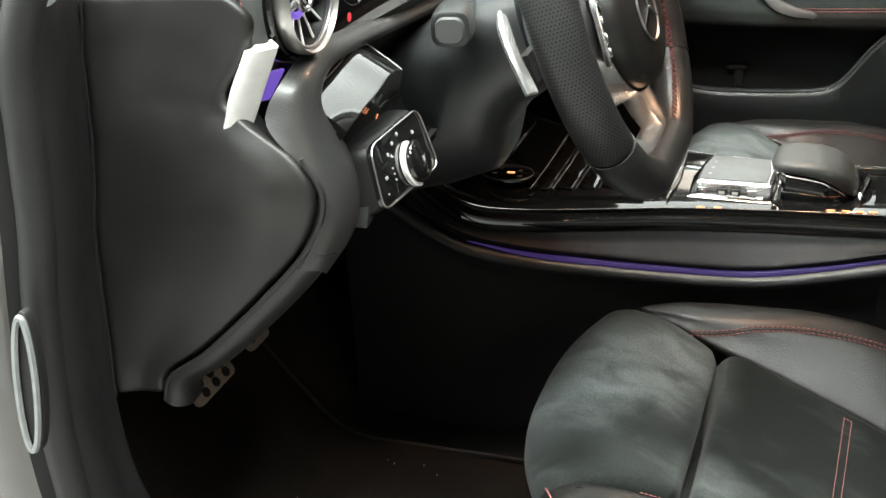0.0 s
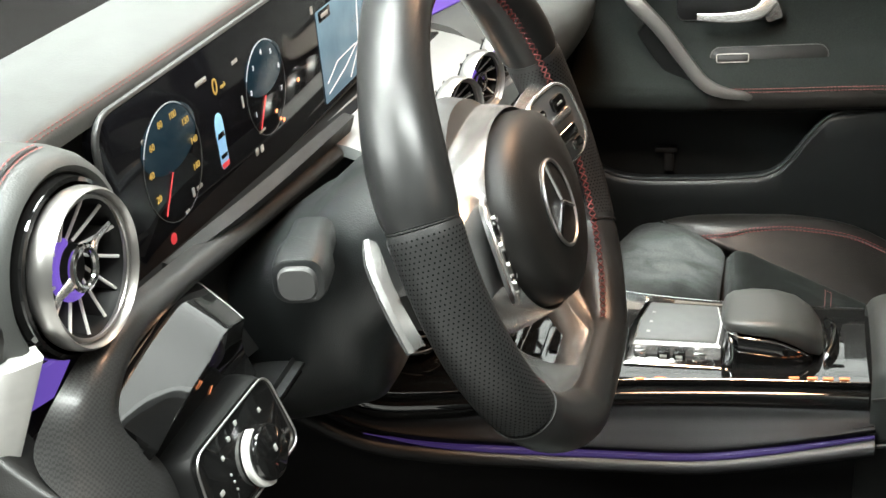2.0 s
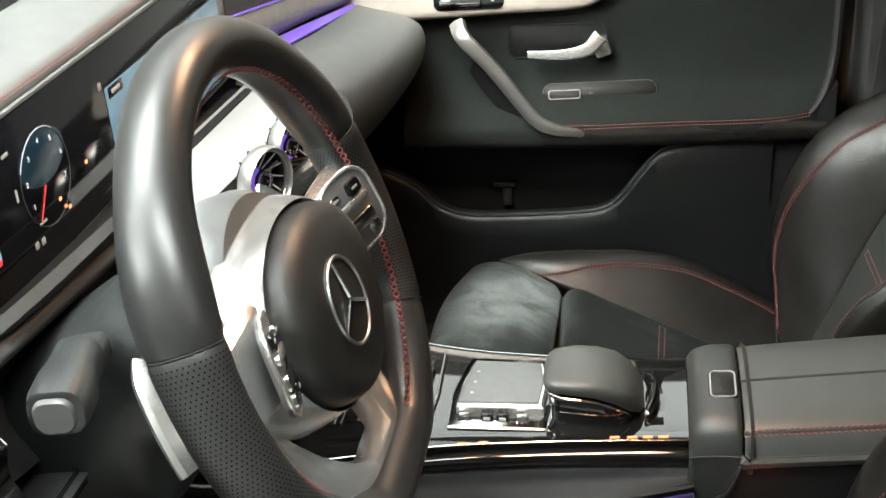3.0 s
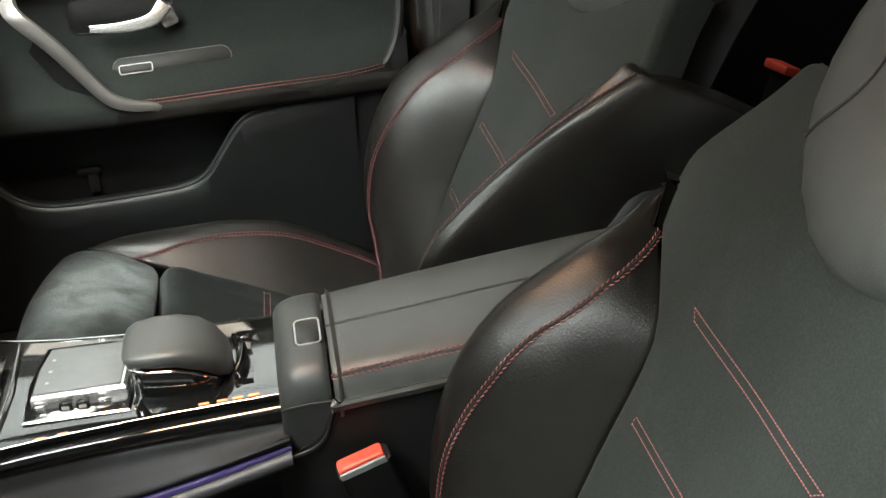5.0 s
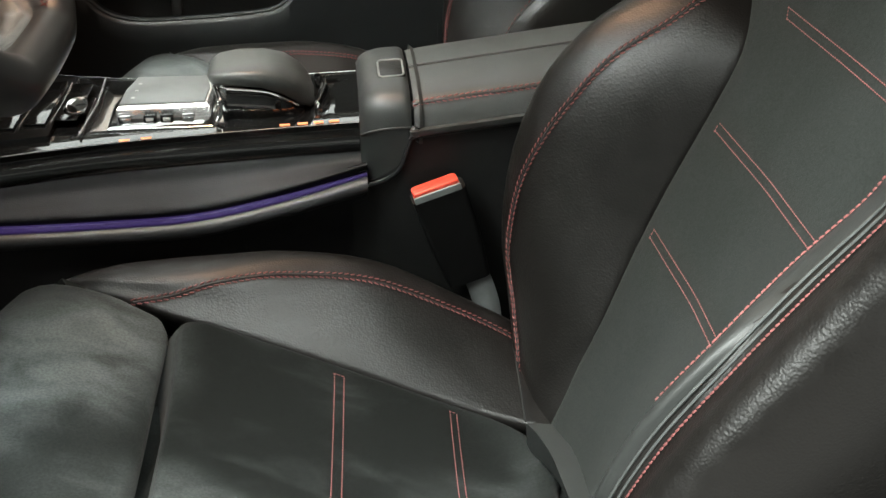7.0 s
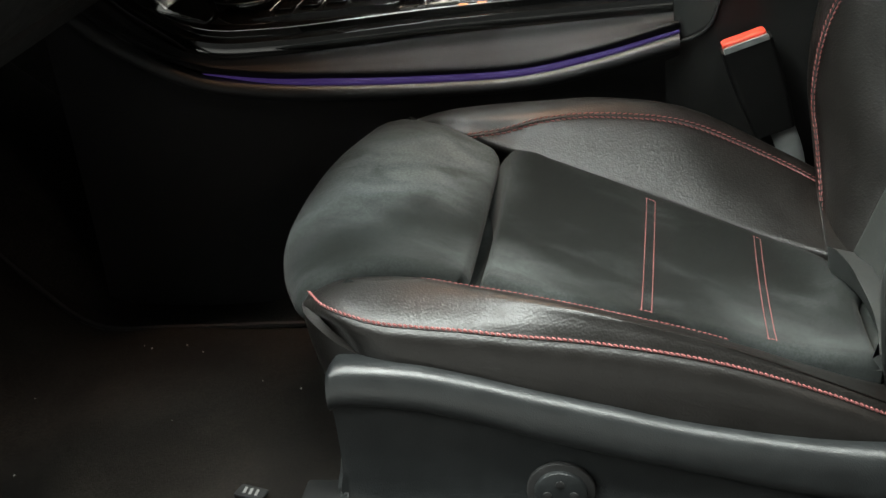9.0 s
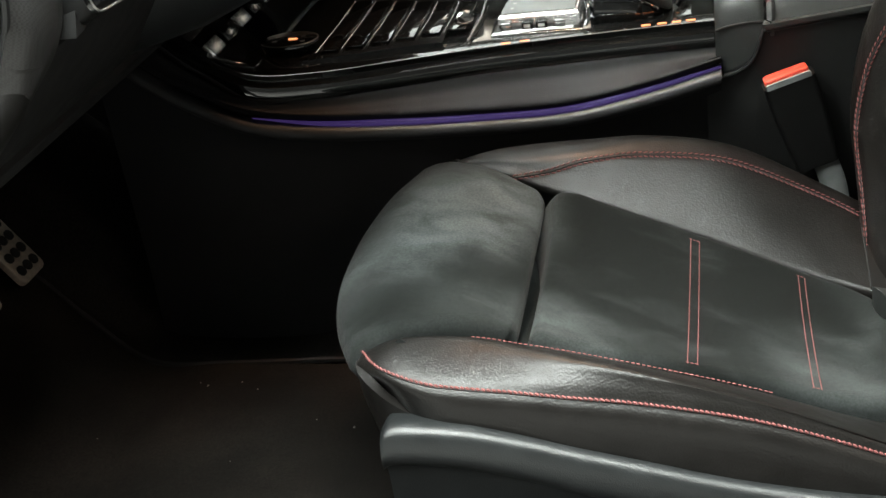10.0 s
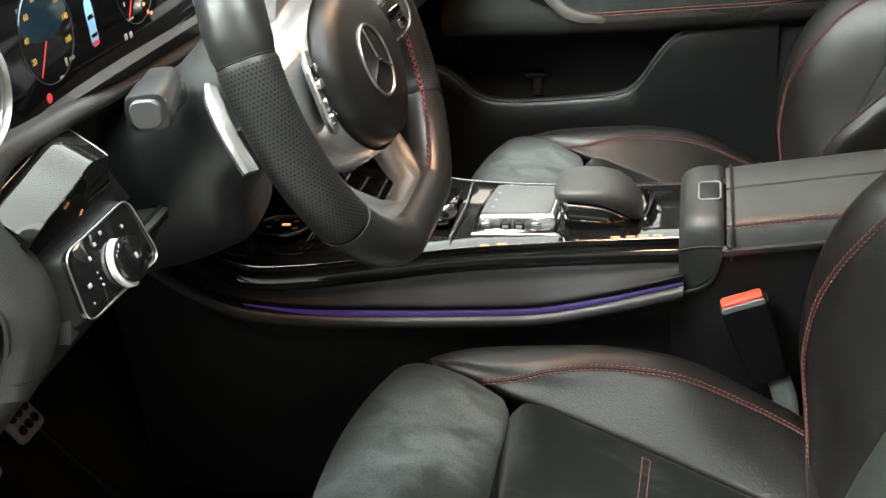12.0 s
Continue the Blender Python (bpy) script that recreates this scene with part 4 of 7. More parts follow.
# belt buckle between seat and console
bm_m = frame_of((0.319, -0.152, 0.506), (0.955, 0.1, 0.28), (0, 1, 0.05))
buckle = thing("seat_belt_buckle", "black seat belt buckle with a red release button", "seat belt", (0.33, -0.15, 0.40))
prof = [rounded(0.052 - 0.01 * k, 0.026 - 0.003 * k, 0.006) for k in (0, 0, 0.4, 1.0)]
down = Vector((0.30, 0.02, -0.95))
part("housing", loft([[bm_m @ Vector((p[0], p[1], -0.002)) + down * d for p in ring] for ring, d in zip(prof, (0, 0.035, 0.07, 0.10))]), HOLE_SATIN, buckle)
part("release_button", slab(rounded(0.045, 0.017, 0.003), bm_m @ pose(-0.001, -0.002, -0.002), 0.009, 0.002), RED_PLASTIC, buckle, "bright red release button")
part("lip", slab(rounded(0.046, 0.003, 0.001), bm_m @ pose(-0.001, -0.0125, -0.002), 0.006, 0.001), GREY_PLASTIC, buckle)
part("stalk", sweep(curve([(0.352, -0.150, 0.425), (0.366, -0.152, 0.385), (0.372, -0.153, 0.345), (0.38, -0.155, 0.28)], 5), circle(0.013, 10, 0.004), (0, 1, 0)), GREY_PLASTIC, buckle, "grey webbing stalk")
anchor = thing("seat_bracket", "pale grey bracket behind the cushion", "bracket", (0.41, -0.18, 0.30))
part("plate", slab(rounded(0.05, 0.06, 0.01), frame_of((0.405, -0.187, 0.335), (0.8, 0.1, -0.55), (0.1, 0.75, 0.5)), 0.006), MARK, anchor)

# ---- centre console ----
YC = -0.022         # middle of the console
console = thing("centre_console", "black centre console with gloss black top and violet light line", "car console", (0.0, YC, 0.25))
# half width of the top, its height, and where the side meets the light line, station by station along the car
ST = ((-0.42, 0.130, 0.700, 0.160, 0.640), (-0.36, 0.140, 0.636, 0.170, 0.582), (-0.30, 0.150, 0.588, 0.175, 0.543), (-0.24, 0.157, 0.558, 0.172, 0.514), (-0.17, 0.140, 0.549, 0.160, 0.4985), (-0.09, 0.116, 0.547, 0.142, 0.4875),
      (0.00, 0.092, 0.547, 0.126, 0.4805), (0.09, 0.080, 0.548, 0.116, 0.4795), (0.17, 0.075, 0.550, 0.108, 0.491), (0.255, 0.073, 0.553, 0.104, 0.512))


def console_side(s):
    face, lip = [], []
    for x, w, z, wl, zl in ST:
        face.append([(x, YC + s * (w + 0.006), z - 0.026), (x, YC + s * (w + 0.0095), z - 0.0285), (x, YC + s * (0.85 * w + 0.15 * wl + 0.0095), 0.8 * z + 0.2 * zl - 0.024), (x, YC + s * (0.45 * w + 0.55 * wl + 0.006), 0.45 * z + 0.55 * zl - 0.010), (x, YC + s * (wl + 0.001), zl + 0.010), (x, YC + s * (wl - 0.003), zl + 0.002)])
        lip.append([(x, YC + s * (wl - 0.006), zl - 0.002), (x, YC + s * (wl + 0.004), zl - 0.003), (x, YC + s * (wl + 0.0085), zl - 0.006), (x, YC + s * (wl + 0.0095), zl - 0.0125), (x, YC + s * (wl + 0.005), zl - 0.018), (x, YC + s * (wl - 0.002), zl - 0.021), (x, YC + s * (wl - 0.014), zl - 0.06), (x, YC + s * (wl - 0.018), 0.34), (x, YC + s * (wl - 0.014), 0.23)])
    f = part("side_panel", sheet(Net(face, s), 60, 24, 0.006), SIDE_SATIN, console, "satin black side panel")
    part("lip", sheet(Net([row[:6] for row in lip], s), 60, 20, 0.005), LIP, console, "satin dark grey rounded lip")
    g = part("lower_side", sheet(Net([row[5:] for row in lip], s), 50, 20, 0.008), LOWER, console, "hard black lower side")
    strip = curve([(x, YC + s * (wl - 0.0012), zl - 0.0002) for x, w, z, wl, zl in ST[3:]], 6)
    part("light_line", tube(strip, 0.0042, 8, scales=[min(1.0, 0.15 + k / 12) * min(1.0, 0.4 + (len(strip) - 1 - k) / 14) for k in range(len(strip))]), PURPLE_DIM, f, "thin violet light line")
    rail = curve([(x, YC + s * (w + 0.004), z - 0.016) for x, w, z, wl, zl in ST[1:]], 6)
    part("gloss_rail", sweep(rail, [(-0.008, -0.012), (0.003, -0.012), (0.005, -0.004), (0.003, 0.005), (-0.003, 0.008), (-0.010, 0.008)] if s < 0 else [(0.008, -0.012), (-0.003, -0.012), (-0.005, -0.004), (-0.003, 0.005), (0.003, 0.008), (0.010, 0.008)], (0, 0, 1)), GLOSS, console, "gloss black rail")
    part("chrome_strip", tube(curve([(x, YC + s * (w + 0.0005), z + 0.001) for x, w, z, wl, zl in ST[1:]], 6), 0.0006, 6), CHROME, console, "thin chrome strip")


console_side(-1)
console_side(1)
top_rows = [[(x, YC - w, z), (x, YC - w + 0.010, z + 0.0012), (x, YC - w + 0.022, z + 0.002), (x, YC - 0.4 * w, z + 0.002), (x, YC, z + 0.002), (x, YC + 0.5 * w, z + 0.002), (x, YC + w, z)] for x, w, z, wl, zl in ST]
part("top_panel", sheet(Net(top_rows, 1), 60, 12, 0.02), GLOSS, console, "polished piano black top")
# stepped amber marks on the rail
for x, y in ((0.030, -0.1085), (0.050, -0.1055), (0.179, -0.0930), (0.196, -0.0925), (0.211, -0.0918), (0.226, -0.0912)):
    part("amber_mark", rbox(0.0095, 0.0026, 0.0016, pose(x, y, float(np.interp(x, (0.0, 0.09, 0.17, 0.255), (0.5485, 0.5495, 0.5520, 0.5548))), 0, 0, 6), 0.0005), LIT_ORANGE, console)
# roller cover with bright slat edges, in front of the touchpad
cover = part("roller_cover", sheet(Net([[(-0.195, -0.135, 0.554), (-0.195, -0.02, 0.5555), (-0.195, 0.09, 0.554)], [(-0.115, -0.118, 0.5545), (-0.115, -0.02, 0.556), (-0.115, 0.075, 0.5545)], [(-0.04, -0.104, 0.5545), (-0.04, -0.02, 0.556), (-0.04, 0.06, 0.5545)]], 1), 12, 10, 0.008), GLOSS, console, "ribbed gloss black roller cover")
for k in range(6):
    x = -0.180 + 0.0275 * k
    w = 0.098 - 0.05 * (k / 6)
    part("slat_edge", tube([Vector((x, -0.026 - w + 0.006, 0.5570)), Vector((x + 0.002, -0.02, 0.5576)), Vector((x, -0.014 + w - 0.006, 0.5570))], 0.0007, 6), SILVER, cover)
    part("slat", rbox(0.021, 2 * w - 0.01, 0.0022, pose(x + 0.0125, -0.02, 0.5567), 0.0008), GLOSS, cover)
# start of the climb to the dashboard: sloped gloss panel with keys
slope = Net([[(-0.235, -0.165, 0.562), (-0.235, -0.02, 0.564), (-0.235, 0.12, 0.562)], [(-0.285, -0.175, 0.588), (-0.285, -0.02, 0.590), (-0.285, 0.13, 0.588)], [(-0.335, -0.178, 0.640), (-0.335, -0.02, 0.645), (-0.335, 0.135, 0.640)], [(-0.352, -0.175, 0.700), (-0.352, -0.02, 0.70), (-0.352, 0.13, 0.70)]], -1)
stack = part("climate_panel", sheet(slope, 14, 14, 0.01), GLOSS, console, "gloss black climate panel")
for k in range(6):
    y = -0.145 + 0.045 * k
    m = frame_of(slope.at(0.30, 0.06 + 0.155 * k, 0.001), (0, 1, 0), (-0.5, 0, 0.6))
    part("climate_key", rbox(0.036, 0.017, 0.006, m, 0.002), SILVER if k % 2 == 0 else GLOSS, stack, "chrome rocker key")
pm = frame_of((-0.215, -0.095, 0.5635), (1, 0, 0), (0, 1, 0))
ring = [(0.033 * math.cos(a), 0.026 * math.sin(a)) for a in np.linspace(0, 2 * math.pi, 33)[:-1]]
tray = part("charging_tray", slab(ring, pm, 0.004), GLOSS, console, "round gloss tray with small lit symbols")
part("tray_rim", rim(ring, pm, 0.0006, 6, 0.004), VENT_SILVER, tray)
part("amber_symbol", rbox(0.010, 0.004, 0.001, pm @ pose(0.004, 0.0, 0.0045), 0.0004), LIT_ORANGE, tray)
for dx, dy in ((0.014, 0.009), (-0.012, 0.012), (-0.016, -0.006), (0.018, -0.010)):
    part("symbol", rbox(0.006, 0.0025, 0.001, pm @ pose(dx, dy, 0.0045, 0, 0, 20), 0.0004), MARK, tray)
# oval chrome thumbwheel
wm = frame_of((-0.023, -0.052, 0.562), (0.35, 0.93, 0), (-0.75, 0.3, 0.6))
part("thumbwheel", slab([(0.017 * math.cos(a), 0.0085 * math.sin(a)) for a in np.linspace(0, 2 * math.pi, 25)[:-1]], wm, 0.005, 0.002), CHROME, console, "oval chrome thumb switch")
part("divider", tube([Vector((-0.012, -0.10, 0.553)), Vector((-0.008, -0.02, 0.554)), Vector((-0.012, 0.06, 0.553))], 0.0012, 6), SILVER, console)

# touchpad unit
pad_unit = part("touchpad", loft([[(x, y, z) for x, y in ((0.013 - g, -0.083 - g), (0.108 + g, -0.083 - g), (0.112 + g, -0.02), (0.108 + g, 0.043 + g), (0.020 - g, 0.043 + g), (0.010 - g, -0.02))] for g, z in ((0.002, 0.546), (0.002, 0.551), (-0.001, 0.553))]), CHROME, console, "polished chrome touchpad surround")
part("pad_body", loft([[(x, y, z) for x, y in ((0.018 + e, -0.066 + e), (0.107 - e, -0.064 + e), (0.109 - e, -0.02), (0.103 - e, 0.018 - e), (0.026 + e, 0.020 - e), (0.019 + e, -0.02))] for e, z in ((0, 0.551), (0, 0.563), (0.003, 0.566))]), SILVER, pad_unit, "silver pad body")
part("pad_face", slab([(0.021, -0.062), (0.102, -0.060), (0.104, -0.02), (0.099, 0.014), (0.029, 0.016), (0.022, -0.02)], pose(0, 0, 0.5655), 0.0022, 0.001), PAD_GREY, pad_unit, "matt grey touch surface")
for dx, dy in ((0.032, -0.046), (0.033, -0.026), (0.034, -0.006)):
    part("pad_symbol", rbox(0.0035, 0.0035, 0.0006, pose(dx, dy, 0.5679), 0.0002), MARK, pad_unit)
for k, (x, mat) in enumerate(((0.026, CHROME), (0.050, GLOSS), (0.066, GLOSS), (0.086, CHROME))):
    part("pad_key", rbox(0.013, 0.007, 0.008, pose(x, -0.070, 0.5555), 0.002), mat, pad_unit)
part("key_recess", rbox(0.055, 0.012, 0.006, pose(0.058, -0.066, 0.5535), 0.002), RUBBER, pad_unit)
for x in (0.050, 0.066):
    part("key_symbol", rbox(0.007, 0.0008, 0.0035, pose(x, -0.0742, 0.5555), 0.0003), MARK, pad_unit)

# hand rest behind the touchpad
def ring_at(x, y0, y1, z0, z1, n=22, e=0.55):
    out = []
    for j in range(n):
        q = 2 * math.pi * j / n
        c, d = math.cos(q), math.sin(q)
        out.append(Vector((x, (y0 + y1) / 2 + (y1 - y0) / 2 * math.copysign(abs(c) ** e, c), (z0 + z1) / 2 + (z1 - z0) / 2 * math.copysign(abs(d) ** e, d))))
    return out


rest = part("hand_rest", loft([ring_at(0.106, -0.052, -0.018, 0.588, 0.591), ring_at(0.109, -0.064, -0.006, 0.585, 0.596), ring_at(0.116, -0.071, 0.001, 0.5835, 0.599), ring_at(0.135, -0.0755, 0.005, 0.5825, 0.6015), ring_at(0.158, -0.0755, 0.005, 0.580, 0.6015),
                                   ring_at(0.178, -0.073, 0.003, 0.571, 0.598), ring_at(0.193, -0.067, -0.001, 0.559, 0.589), ring_at(0.203, -0.057, -0.008, 0.553, 0.576), ring_at(0.207, -0.044, -0.020, 0.553, 0.565)]), BRIGHTENED_LEATHER, console, "padded black leather hand rest")
part("rest_base", loft([ring_at(0.118, -0.058, -0.006, 0.538, 0.585), ring_at(0.124, -0.071, 0.000, 0.538, 0.586), ring_at(0.160, -0.0735, 0.002, 0.538, 0.584), ring_at(0.182, -0.070, 0.000, 0.538, 0.575), ring_at(0.197, -0.058, -0.008, 0.538, 0.560)]), GLOSS, console, "gloss black foot of the hand rest")
part("rest_chrome", tube(curve([(0.110, -0.008, 0.587), (0.107, -0.03, 0.588), (0.112, -0.064, 0.5855), (0.124, -0.0745, 0.584), (0.145, -0.0765, 0.5825), (0.165, -0.0757, 0.579), (0.182, -0.0722, 0.570), (0.192, -0.067, 0.562)], 6), 0.0012, 6), CHROME, console)
part("rest_post", tube(curve([(0.1145, -0.066, 0.584), (0.1175, -0.0725, 0.572), (0.1180, -0.0755, 0.560), (0.1140, -0.079, 0.553)], 5), 0.0022, 8), CHROME, console, "chrome edge of the hand rest foot")
part("rest_cap", sweep(curve([(0.211, -0.006, 0.561), (0.218, -0.020, 0.563), (0.217, -0.040, 0.561), (0.211, -0.058, 0.554)], 5), circle(0.012, 10, 0.004), (1, 0, 0.2)), CHROME, console, "bright silver end cap")
part("rear_well", rbox(0.045, 0.10, 0.003, pose(0.232, YC, 0.5525), 0.001), GLOSS, console)

# leather saddle with the release button, then the armrest lid
def hoop(x, z, w, n=14, low=0.0, bulge=0.0):
    """A cross-section over the armrest, from the lower driver side to the lower passenger side."""
    pts = [(x, YC - w - 0.004, z - 0.105 + low), (x, YC - w - 0.004, z - 0.06 + low * 0.5), (x, YC - w - 0.002, z - 0.030), (x, YC - w + 0.010, z - 0.008), (x, YC - w * 0.6, z + bulge), (x, YC, z + 0.003 + bulge)]
    pts += [(p[0], YC + 0.68 * (YC - p[1]), p[2]) for p in pts[-2::-1]]
    return pts


saddle_rows = [hoop(0.250, 0.575, 0.088, low=0.026), hoop(0.256, 0.583, 0.092, low=0.021), hoop(0.270, 0.588, 0.096, low=0.013), hoop(0.292, 0.589, 0.099, low=0.012), hoop(0.2985, 0.586, 0.099, low=0.018)]
saddle = part("saddle", sheet(Net(saddle_rows, 1), 14, 50, 0.006), PLAIN_LEATHER, console, "smooth black leather saddle")
part("saddle_seam", tube(curve([(0.2505, -0.1165, 0.548), (0.262, -0.1205, 0.553), (0.280, -0.1235, 0.5565), (0.2975, -0.1245, 0.557)], 5), 0.0012, 6), RUBBER, saddle)
bm2 = frame_of((0.283, -0.052, 0.5895), (0.99, 0.0, 0.05), (0, 1, 0.08))
key = part("release_key", slab(rounded(0.028, 0.044, 0.006), bm2, 0.002), LEATHER, console, "release key with a bright frame")
part("key_frame", rim(rounded(0.024, 0.040, 0.005), bm2, 0.0011, 6, 0.002), VENT_SILVER, key)
lid_rows = [hoop(x, z, w, low=0.066) for x, z, w in ((0.303, 0.582, 0.099), (0.31, 0.586, 0.101), (0.40, 0.597, 0.103), (0.50, 0.609, 0.104), (0.60, 0.619, 0.104), (0.66, 0.619, 0.102), (0.68, 0.610, 0.098))]
lid_net = Net(lid_rows, 1)
lid = part("armrest_lid", sheet(lid_net, 40, 60, 0.008), BRIGHTENED_LEATHER, console, "padded black leather armrest lid")
seam(lid_net, "seam", lid, [(k, 0.297) for k in np.linspace(0.01, 0.95, 12)], RED_THREAD, n=120)
part("lid_crease", tube([lid_net.at(k, 0.47, 0.0) for k in np.linspace(0.005, 0.99, 40)], 0.0018, 6), RUBBER, lid)
rear_side = [[(x, YC - w, z - d) for d in (0.0, 0.01, 0.05, 0.12, 0.2, 0.32)] for x, z, w in ((0.240, 0.497, 0.0995), (0.262, 0.505, 0.100), (0.285, 0.520, 0.103), (0.300, 0.546, 0.104), (0.36, 0.554, 0.105), (0.50, 0.566, 0.106), (0.68, 0.572, 0.106))]
part("rear_side", sheet(Net(rear_side, -1), 30, 14, 0.01), HARD, console, "hard black rear side")
rs2 = [[(p[0], 2 * YC - p[1], p[2]) for p in row] for row in rear_side]
part("rear_side", sheet(Net(rs2, 1), 30, 14, 0.01), HARD, console)
part("side_edge", tube(curve([(0.243, YC - 0.104, 0.4985), (0.272, YC - 0.1045, 0.506), (0.288, YC - 0.1055, 0.520), (0.2965, YC - 0.106, 0.545), (0.302, YC - 0.106, 0.549), (0.36, YC - 0.1065, 0.556), (0.50, YC - 0.107, 0.568), (0.66, YC - 0.107, 0.574)], 6), 0.002, 6), SHIELD, console, "worn bright edge of the side panel")
part("core", box_at(-0.40, 0.66, YC - 0.068, YC + 0.068, 0.24, 0.52), HARD, console)

# ---- steering wheel ----
TIP = radians(18.5)
WN, WU = Vector((math.cos(TIP), 0, math.sin(TIP))), Vector((-math.sin(TIP), 0, math.cos(TIP)))
WM = frame_of((-0.030, -0.360, 0.8677), (0, 1, 0), WU)       # x to the driver's right, y up the wheel, z towards the driver
wheel = thing("steering_wheel", "black leather sports steering wheel with silver spokes and red stitching", "steering wheel", (-0.030, -0.360, 0.8677))


def rim_point(a):
    """Middle of the rim at angle a in degrees, flattened at the bottom."""
    r = 0.172
    x, y = r * math.cos(radians(a)), r * math.sin(radians(a))
    flat = -0.163
    if y < flat:
        y = flat + (y - flat) * 0.15
    return WM @ Vector((x, y, 0))


def rim_piece(name, a0, a1, mat, label, r=0.0205, n=40):
    path = [rim_point(a0 + (a1 - a0) * k / n) for k in range(n + 1)]
    rings = []
    mid = WM.translation
    for k, p in enumerate(path):
        t = (path[min(k + 1, n)] - path[max(k - 1, 0)]).normalized()
        out = t.cross(WN).normalized()
        if out.dot(p - mid) < 0:
            out = -out
        end = min(k, n - k)
        e = 0.0012 if end == 0 else 0.0
        ang = a0 + (a1 - a0) * k / n
        thumb = 0.0025 * math.exp(-((abs(((ang + 90) % 360) - 180) - 62) / 14) ** 2)
        rr = r + thumb - e
        rings.append([p + out * rr * 0.98 * math.cos(q) + WN * rr * 1.12 * math.sin(q) for q in np.linspace(0, 2 * math.pi, 29)[:-1]])
    return part(name, loft(rings), mat, wheel, label)


rim_piece("rim_top", 17, 163, WHEEL_LEATHER, "smooth black leather", n=56)
def punched(a0, a1, owner):
    """Fine rows of punched holes over a grip, as small dark discs on its skin."""
    bm = bmesh.new()
    rows = 52
    for k in range(rows):
        a = a0 + (a1 - a0) * (k + 0.5) / rows
        p = rim_point(a)
        t = (rim_point(a + 0.5) - rim_point(a - 0.5)).normalized()
        out = t.cross(WN).normalized()
        if out.dot(p - WM.translation) < 0:
            out = -out
        thumb = 0.0025 * math.exp(-((abs(((a + 90) % 360) - 180) - 62) / 14) ** 2)
        rr = 0.0205 + thumb + 0.00012
        for j in range(44):
            q = 2 * math.pi * (j + 0.5 * (k % 2)) / 44
            c = p + out * rr * 0.98 * math.cos(q) + WN * rr * 1.12 * math.sin(q)
            nrm = (out * math.cos(q) + WN * math.sin(q) * 0.9).normalized()
            u = nrm.cross(t).normalized()
            bm.faces.new([bm.verts.new(c + (t * math.cos(w) + u * math.sin(w)) * 0.00062) for w in (0, 1.047, 2.094, 3.142, 4.189, 5.236)])
    part("perforation", bm, HOLE, owner, "fine rows of punched holes", kind="stuff")


punched(164.5, 214.5, rim_piece("grip", 163.5, 215.5, PERFORATED, "perforated black leather grip"))
punched(-34.5, 15.5, rim_piece("grip", -35.5, 16.5, PERFORATED, "perforated black leather grip"))
rim_piece("rim_bottom", 216, 324, WHEEL_LEATHER, "smooth black leather", n=48)
# red cross stitching inside the rim
for a0, a1 in ((-38, 88), (92, 218), (290, 321)):
    pts, ups = [], []
    n = 70
    for k in range(n + 1):
        a = a0 + (a1 - a0) * k / n
        p = rim_point(a)
        inw = (WM.translation - p).normalized()
        d = (inw * 0.86 + WN * 0.5).normalized()
        pts.append(p + inw * 0.0192 + WN * 0.0105)
        ups.append(d)
    part("cross_stitch", join(stitches(pts, ups, 0.0062, 0.0085, 0.0007, 0.95, 0, 0.0008), stitches(pts, ups, 0.0062, 0.0085, 0.0007, -0.95, 0, 0.001)), DARK_THREAD, wheel, "red cross stitching", kind="stuff")
for a in (16.8, 163.2, 215.8, -35.8):
    p = rim_point(a)
    t = (rim_point(a + 0.5) - rim_point(a - 0.5)).normalized()
    out = (p - WM.translation).normalized()
    part("rim_joint", tube([p + out * 0.0202 * math.cos(q) + WN * 0.0231 * math.sin(q) for q in np.linspace(0, 2 * math.pi, 25)[:-1]], 0.0007, 5, True, t), RUBBER, wheel)


def W(x, y, z):
    return WM @ Vector((x, y, z))


# airbag cover: a domed pad, a little wider at the top
def hub_outline(k, n=36):
    out = []
    for i in range(n):
        a = 2 * math.pi * i / n
        x, y = 0.086 * math.cos(a), 0.070 * math.sin(a)
        x *= 1.0 + 0.10 * math.sin(a)
        out.append((x * k - 0.001, (y * k) - 0.020))
    return out


hub = part("airbag_cover", loft([[W(x, y, z) for x, y in hub_outline(k)] for k, z in ((0.97, -0.005), (1.0, 0.006), (0.985, 0.016), (0.93, 0.024), (0.80, 0.029), (0.5, 0.0325), (0.1, 0.0335))]), SOFT, wheel, "soft black airbag cover")
em = WM @ pose(-0.012, -0.017, 0.0316)
emblem = part("emblem", slab([(0.0330 * math.cos(a), 0.0330 * math.sin(a)) for a in np.linspace(0, 2 * math.pi, 33)[:-1]], em, 0.0016), SOFT, wheel, "round chrome-edged emblem")
part("emblem_ring", rim([(0.031 * math.cos(a), 0.031 * math.sin(a)) for a in np.linspace(0, 2 * math.pi, 33)[:-1]], em, 0.0014, 6, 0.0022), VENT_SILVER, emblem)
for a in (90, 210, 330):
    part("emblem_arm", tube([em @ Vector((0.002 * math.cos(radians(a)), 0.002 * math.sin(radians(a)), 0.004)), em @ Vector((0.030 * math.cos(radians(a)), 0.030 * math.sin(radians(a)), 0.0018))], 0.0017, 6), CHROME, emblem)
